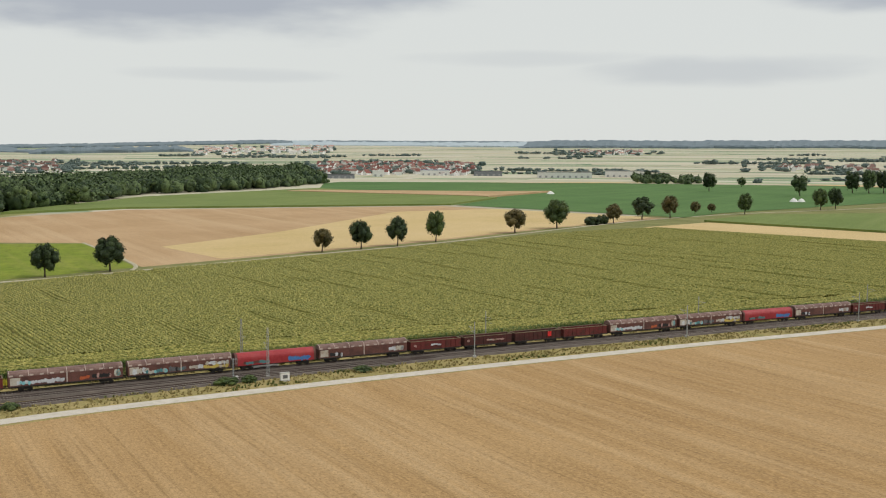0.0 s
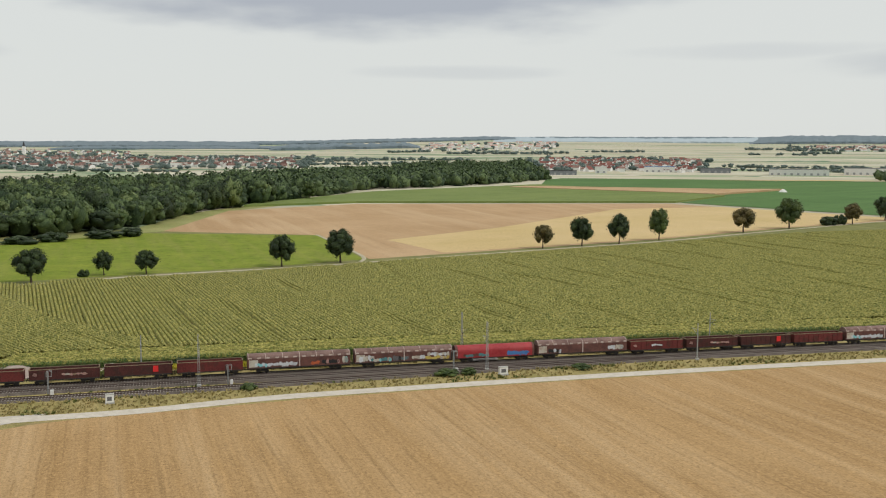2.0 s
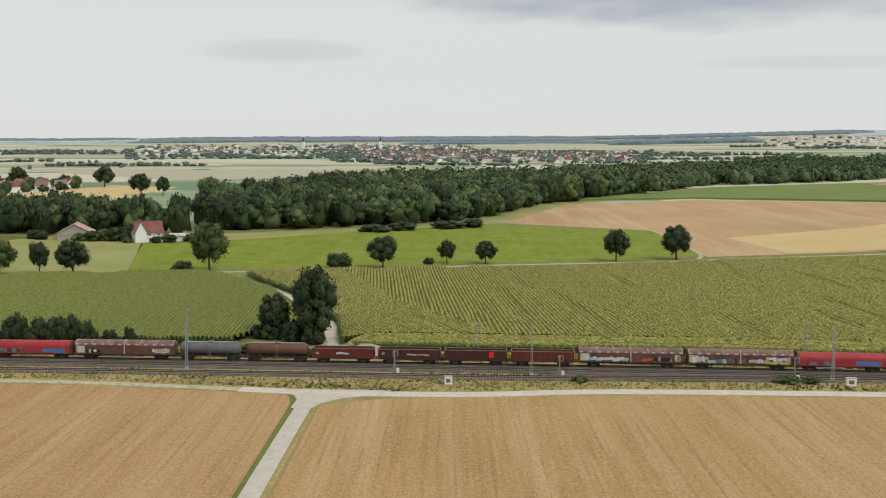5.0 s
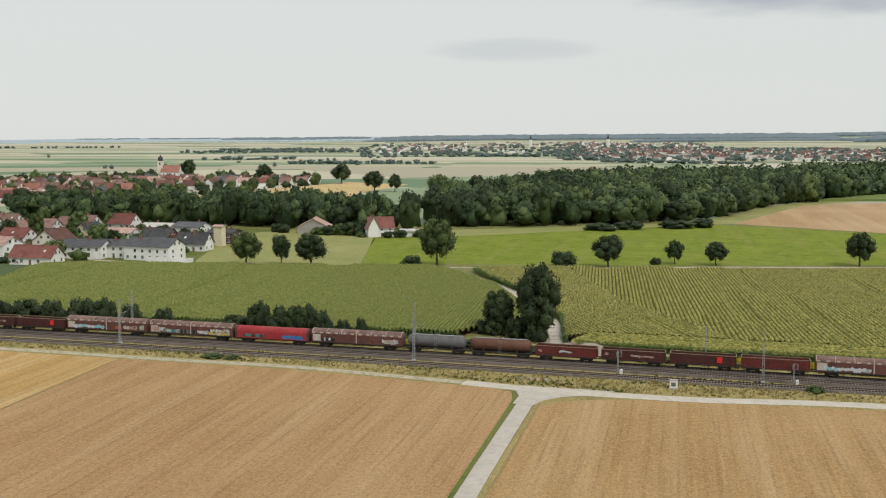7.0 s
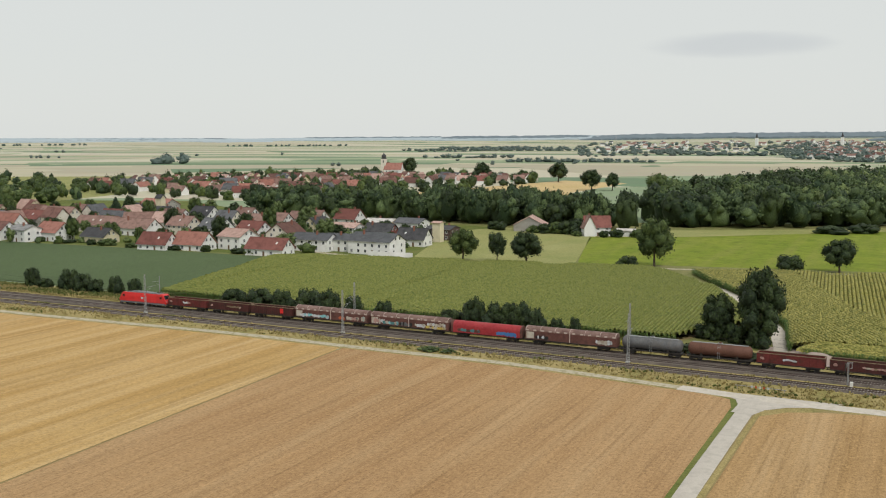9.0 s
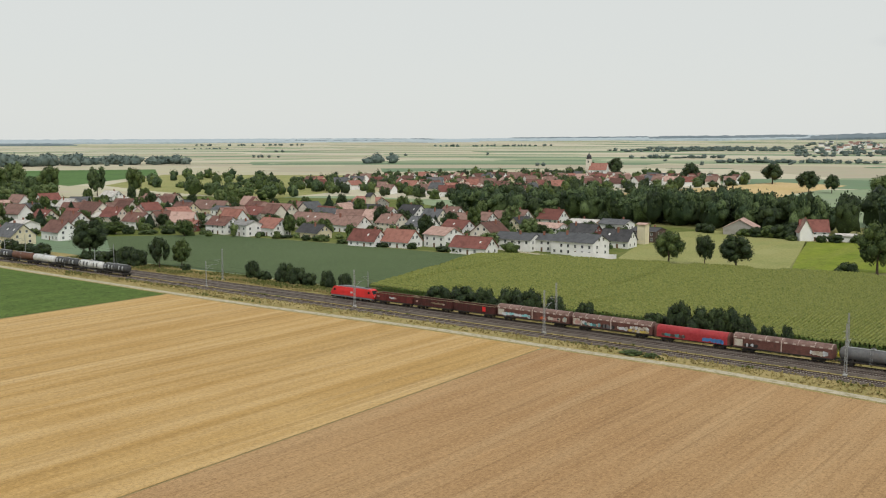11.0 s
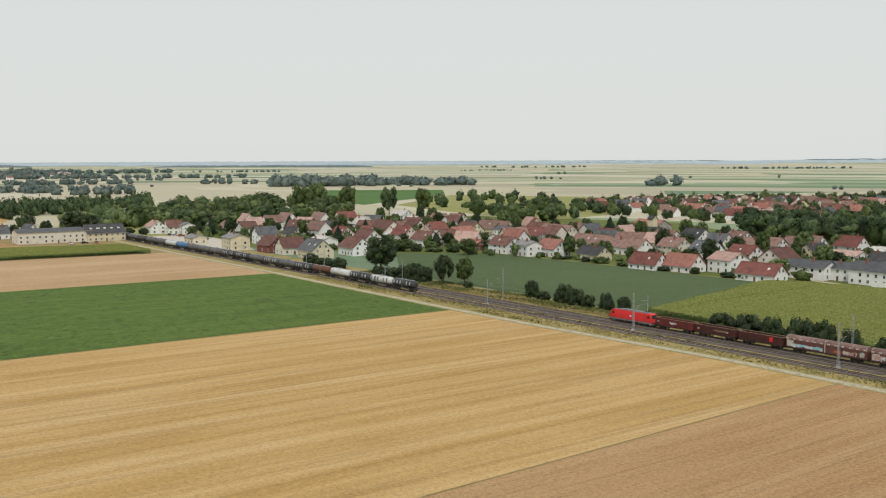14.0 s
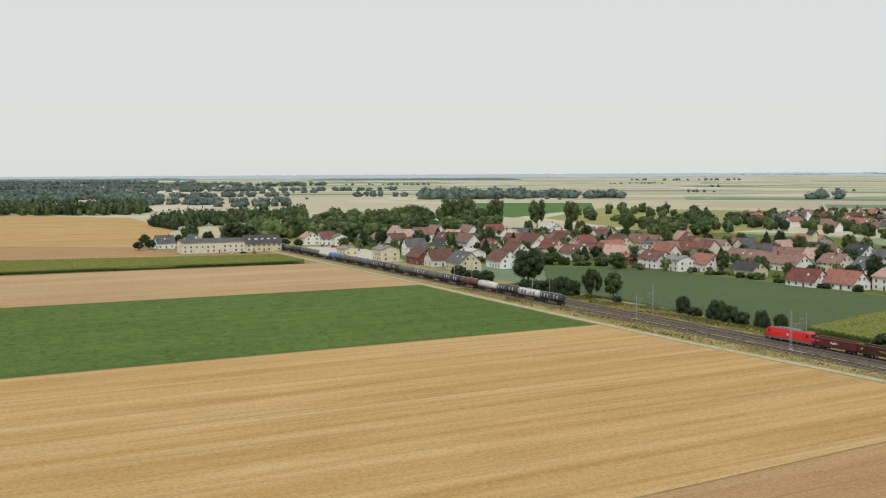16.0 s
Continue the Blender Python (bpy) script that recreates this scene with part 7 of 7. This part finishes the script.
def far_town(name, az0, az1, r0, r1, n, seed, label, roofs):
    """Many small gabled houses too far off to count, each with walls and a pitched roof."""
    rg = random.Random(seed)
    vs, fs, mi = [], [], []
    for _ in range(n):
        az = rg.uniform(az0, az1)
        x, y = polar(az, rg.uniform(r0, r1))
        z = ground_z(x, y)
        L, W, e, rise = rg.uniform(10, 17), rg.uniform(8, 11), rg.uniform(4, 7), rg.uniform(3.5, 5)
        if rg.random() < .08:
            L, W, rise = L * 2.2, W * 1.7, 2.5
        m = pose(x, y, z, 0, 0, rg.uniform(0, 180))
        b = len(vs)
        h, w = L / 2, W / 2
        for q in ((-h, -w, -2), (h, -w, -2), (h, w, -2), (-h, w, -2), (-h, -w, e), (h, -w, e), (h, w, e), (-h, w, e), (-h, 0, e + rise), (h, 0, e + rise)):
            vs.append(tuple(m @ Vector(q)))
        fs.extend([tuple(b + i for i in f) for f in ((0, 1, 5, 4), (2, 3, 7, 6), (1, 2, 6, 9, 5), (3, 0, 4, 8, 7))])
        mi.extend([0] * 4)
        b = len(vs)
        o = .5
        for q in ((-h - o, -w - o, e - .4), (h + o, -w - o, e - .4), (h + o, 0, e + rise + .2), (-h - o, 0, e + rise + .2), (-h - o, w + o, e - .4), (h + o, w + o, e - .4)):
            vs.append(tuple(m @ Vector(q)))
        fs.extend([(b, b + 1, b + 2, b + 3), (b + 3, b + 2, b + 5, b + 4)])
        mi.extend([rg.choice((1, 1, 2))] * 2)
    me = mesh_of(name, vs, fs, None, [WALL["white"], ROOF[roofs[0]], ROOF[roofs[1]]])
    me.polygons.foreach_set("material_index", mi)
    tagged(new(name, me), label, "town", kind="stuff")


far_town("far_town", -15, 1, 2300, 3000, 260, 81, "distant town of white houses with red roofs", ("salmon", "brown"))
far_town("far_town", -26, -8, 2800, 3700, 190, 82, "distant town among trees on the slope", ("salmon", "slate"))
far_town("far_town", 14.5, 23.5, 2150, 2800, 230, 83, "distant town of houses with red roofs", ("red", "salmon"))
far_town("far_town", 8, 15.5, 3500, 4200, 120, 84, "far pale town on the hillside", ("pinkish", "pale"))
far_town("far_town", 29, 33, 3500, 3900, 50, 85, "far hamlet below the forest ridge", ("salmon", "pinkish"))
far_town("far_town", 40, 45, 2500, 2800, 30, 86, "distant hamlet among trees", ("salmon", "red"))
far_town("far_town", -92, -82, 2600, 3300, 40, 87, "distant scattered farms", ("salmon", "slate"))
townt = []
rgt = random.Random(91)
for az0, az1, r0, r1, n in ((-16, 2, 2250, 3050, 230), (-27, -8, 2500, 3600, 260), (13.5, 24, 2150, 2900, 130), (8, 16, 3450, 4200, 50), (28, 34, 3450, 3900, 40), (38, 46, 2400, 2800, 50)):
    for _ in range(n):
        x, y = polar(rgt.uniform(az0, az1), rgt.uniform(r0, r1))
        townt.append((x, y, rgt.uniform(6, 13), rgt.uniform(14, 28)))
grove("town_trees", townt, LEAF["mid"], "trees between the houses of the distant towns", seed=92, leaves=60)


def hall(az, r, L, W, h, mat, roof, label):
    x, y = polar(az, r)
    ob = thing("factory_hall", pose(x, y, ground_z(x, y), 0, 0, -az), label, "hall", "factory halls")
    part("wall", boxes((-L / 2, L / 2, -W / 2, W / 2, -1, h)), mat, ob)
    part("roof", boxes((-L / 2 - .5, L / 2 + .5, -W / 2 - .5, W / 2 + .5, h, h + .8)), roof, ob)
    for i in range(int(L / 12)):
        part("gate", boxes((-L / 2 + 6 + i * 12 - 2.2, -L / 2 + 6 + i * 12 + 2.2, -W / 2 - .12, -W / 2 - .02, 0, 4.2)), M["steel"], ob)


hall(21.3, 2170, 62, 30, 11, M["white"], M["tankblue"], "white factory hall with a blue band")
hall(24.3, 2160, 60, 30, 9, M["locogrey"], ROOF["slate"], "dark grey factory hall")
hall(15.9, 2000, 60, 16, 8, M["locogrey"], ROOF["dark"], "long dark shed at the wood's end")
hall(18.1, 2100, 24, 18, 12, M["white"], M["white"], "small white factory hall")
hall(28.6, 2090, 110, 40, 11, M["white"], ROOF["grey"], "long grey factory hall")
hall(31.9, 2150, 78, 40, 12, M["white"], ROOF["grey"], "low white factory hall")
hall(-5, 2420, 70, 25, 9, M["white"], ROOF["pinkish"], "long low white hall in the town")
hall(-9.5, 2480, 50, 25, 9, M["white"], ROOF["salmon"], "long low hall in the town")
x0, y0 = polar(-25.0, 2900)
am = thing("radio_mast", pose(x0, y0, ground_z(x0, y0)), "thin red and white radio mast by the far town", "radio mast")
part("mast", rods(((0, 0, -1), (0, 0, 46), 1.0, .6, 6)), M["concrete"], am)
for az, r in ((-13.2, 3350), (-17.5, 3300)):
    x0, y0 = polar(az, r)
    st = thing("church_tower", pose(x0, y0, ground_z(x0, y0)), "white church tower of the far town", "church tower")
    part("tower", boxes((-4, 4, -4, 4, -2, 26)), WALL["white"], st)
    part("spire", rods(((0, 0, 26), (0, 0, 42), 4.5, .2, 8)), ROOF["dark"], st)

# ---- verge plants ----
M["drygrass"] = material("dry_grass_blades", (0.29, 0.245, 0.095), (0.44, 0.36, 0.165), 0.12, 0.8, 6, island=0.25)
M["weed"] = material("green_weeds", (0.085, 0.115, 0.028), (0.18, 0.195, 0.055), 0.15, 0.7, 6, island=0.3)
M["goldenrod"] = material("yellow_flower_heads", (0.38, 0.34, 0.03), (0.58, 0.50, 0.06), 1, 0.8, 5, island=0.4)


def tufts(name, spots, mat, size, tall, label, seed, blades=7):
    """Grass tufts and weeds: fans of bent blades."""
    rg = random.Random(seed)
    vs, fs = [], []
    for x, y in spots:
        k = rg.uniform(.6, 1.4)
        for _ in range(blades):
            a = rg.random() * 6.283
            d = Vector((math.cos(a), math.sin(a), 0))
            s = Vector((-d.y, d.x, 0)) * size * .22 * k
            p = Vector((x, y, 0.02)) + d * size * .3 * rg.random()
            t = p + d * size * k * rg.uniform(.2, .7) + Vector((0, 0, tall * k * rg.uniform(.6, 1.1)))
            mid = p.lerp(t, .55) + Vector((0, 0, tall * .12))
            b = len(vs)
            vs.extend([tuple(p - s), tuple(p + s), tuple(mid + s), tuple(t), tuple(mid - s)])
            fs.append((b, b + 1, b + 2, b + 3, b + 4))
    tagged(new(name, mesh_of(name, vs, fs, mat)), label, "verge plants", kind="stuff")


rgv = random.Random(77)


def spots(n, x0, x1, lo, hi, cluster, seed):
    out = []
    for _ in range(n):
        x = rgv.uniform(x0, x1)
        o = rgv.uniform(lo, hi)
        if noise.noise((x * .05, o * .16, seed)) > cluster:
            p = track_at(x, o)[0]
            if p.y > path_y(p.x) + 2.6 and not (-74 < p.x < -50 and o > 4) and abs(o - offset_third(p.x)) > 1.9:
                out.append((p.x, p.y))
    return out


tufts("dry_grass", spots(11000, -420, 260, -26, -8.0, -0.4, 1), M["drygrass"], .42, .45, "dry yellow grass tufts on the verge", 1)
tufts("dry_grass", spots(16000, -420, 260, 4.0, 15.5, -0.4, 2), M["drygrass"], .45, .6, "dry yellow grass tufts on the railway bank", 2)
tufts("weeds", spots(9000, -420, 260, -26, -8.0, 0.24, 3), M["weed"], .5, .45, "green weeds on the verge", 3)
tufts("weeds", spots(18000, -420, 260, 4.6, 17, -0.05, 4), M["weed"], .6, .75, "green weeds on the railway bank", 4)
tufts("goldenrod", [(x, y + .2) for x, y in spots(3500, -30, 30, 5.5, 13, 0.2, 5)] + spots(1500, -180, -80, 6, 13, 0.35, 5), M["goldenrod"], .6, 1.1, "yellow flowering weeds on the railway bank", 5)
for bx, off, bh, bw in ((-140, -17, 1.0, 4), (-135, -17, .9, 3), (-8, -13, 1.3, 3), (36, -10.5, 1.6, 4), (41, -10.5, 1.5, 3), (68, -11, 1.2, 3.6), (-20, 13, 2, 6), (10, 12, 2.2, 5), (22, 12, 1.8, 5), (40, 12, 2.2, 6), (-60, 9, 1.6, 8), (-70, 9, 1.4, 7), (-84, 9.5, 2.2, 6), (-98, 10, 2.4, 5)):
    p = track_at(bx, off)[0]
    bush(p.x, p.y, bh, bw, "lime" if off < 0 else "dark", "low green shrub in the railway verge", "verge shrubs", 1)


def covered_heap(x, y, w, h, label):
    """A straw or silage heap under white sheeting."""
    bm = bmesh.new()
    ring = [bm.verts.new((math.cos(6.2832 * i / 12) * w * (1 + .08 * math.sin(i * 2.3)), math.sin(6.2832 * i / 12) * w * .7, -.2)) for i in range(12)]
    mid = [bm.verts.new((math.cos(6.2832 * i / 12) * w * .55, math.sin(6.2832 * i / 12) * w * .4, h * .62)) for i in range(12)]
    top = bm.verts.new((0, 0, h))
    for i in range(12):
        j = (i + 1) % 12
        bm.faces.new((ring[i], ring[j], mid[j], mid[i]))
        bm.faces.new((mid[i], mid[j], top))
    me = bpy.data.meshes.new("covered_heap")
    bm.to_mesh(me)
    bm.free()
    me.materials.append(M["white"])
    ob = new("covered_heap", me)
    ob.matrix_basis = pose(x, y, 0.2)
    tagged(ob, label, "heap", "covered heaps")


covered_heap(772, 891, 5.5, 4.5, "white covered heap in the green crop field")
covered_heap(780, 888, 5.0, 4.0, "white covered heap in the green crop field")
covered_heap(612, 1159, 6.0, 4.0, "white covered heap at the field corner")
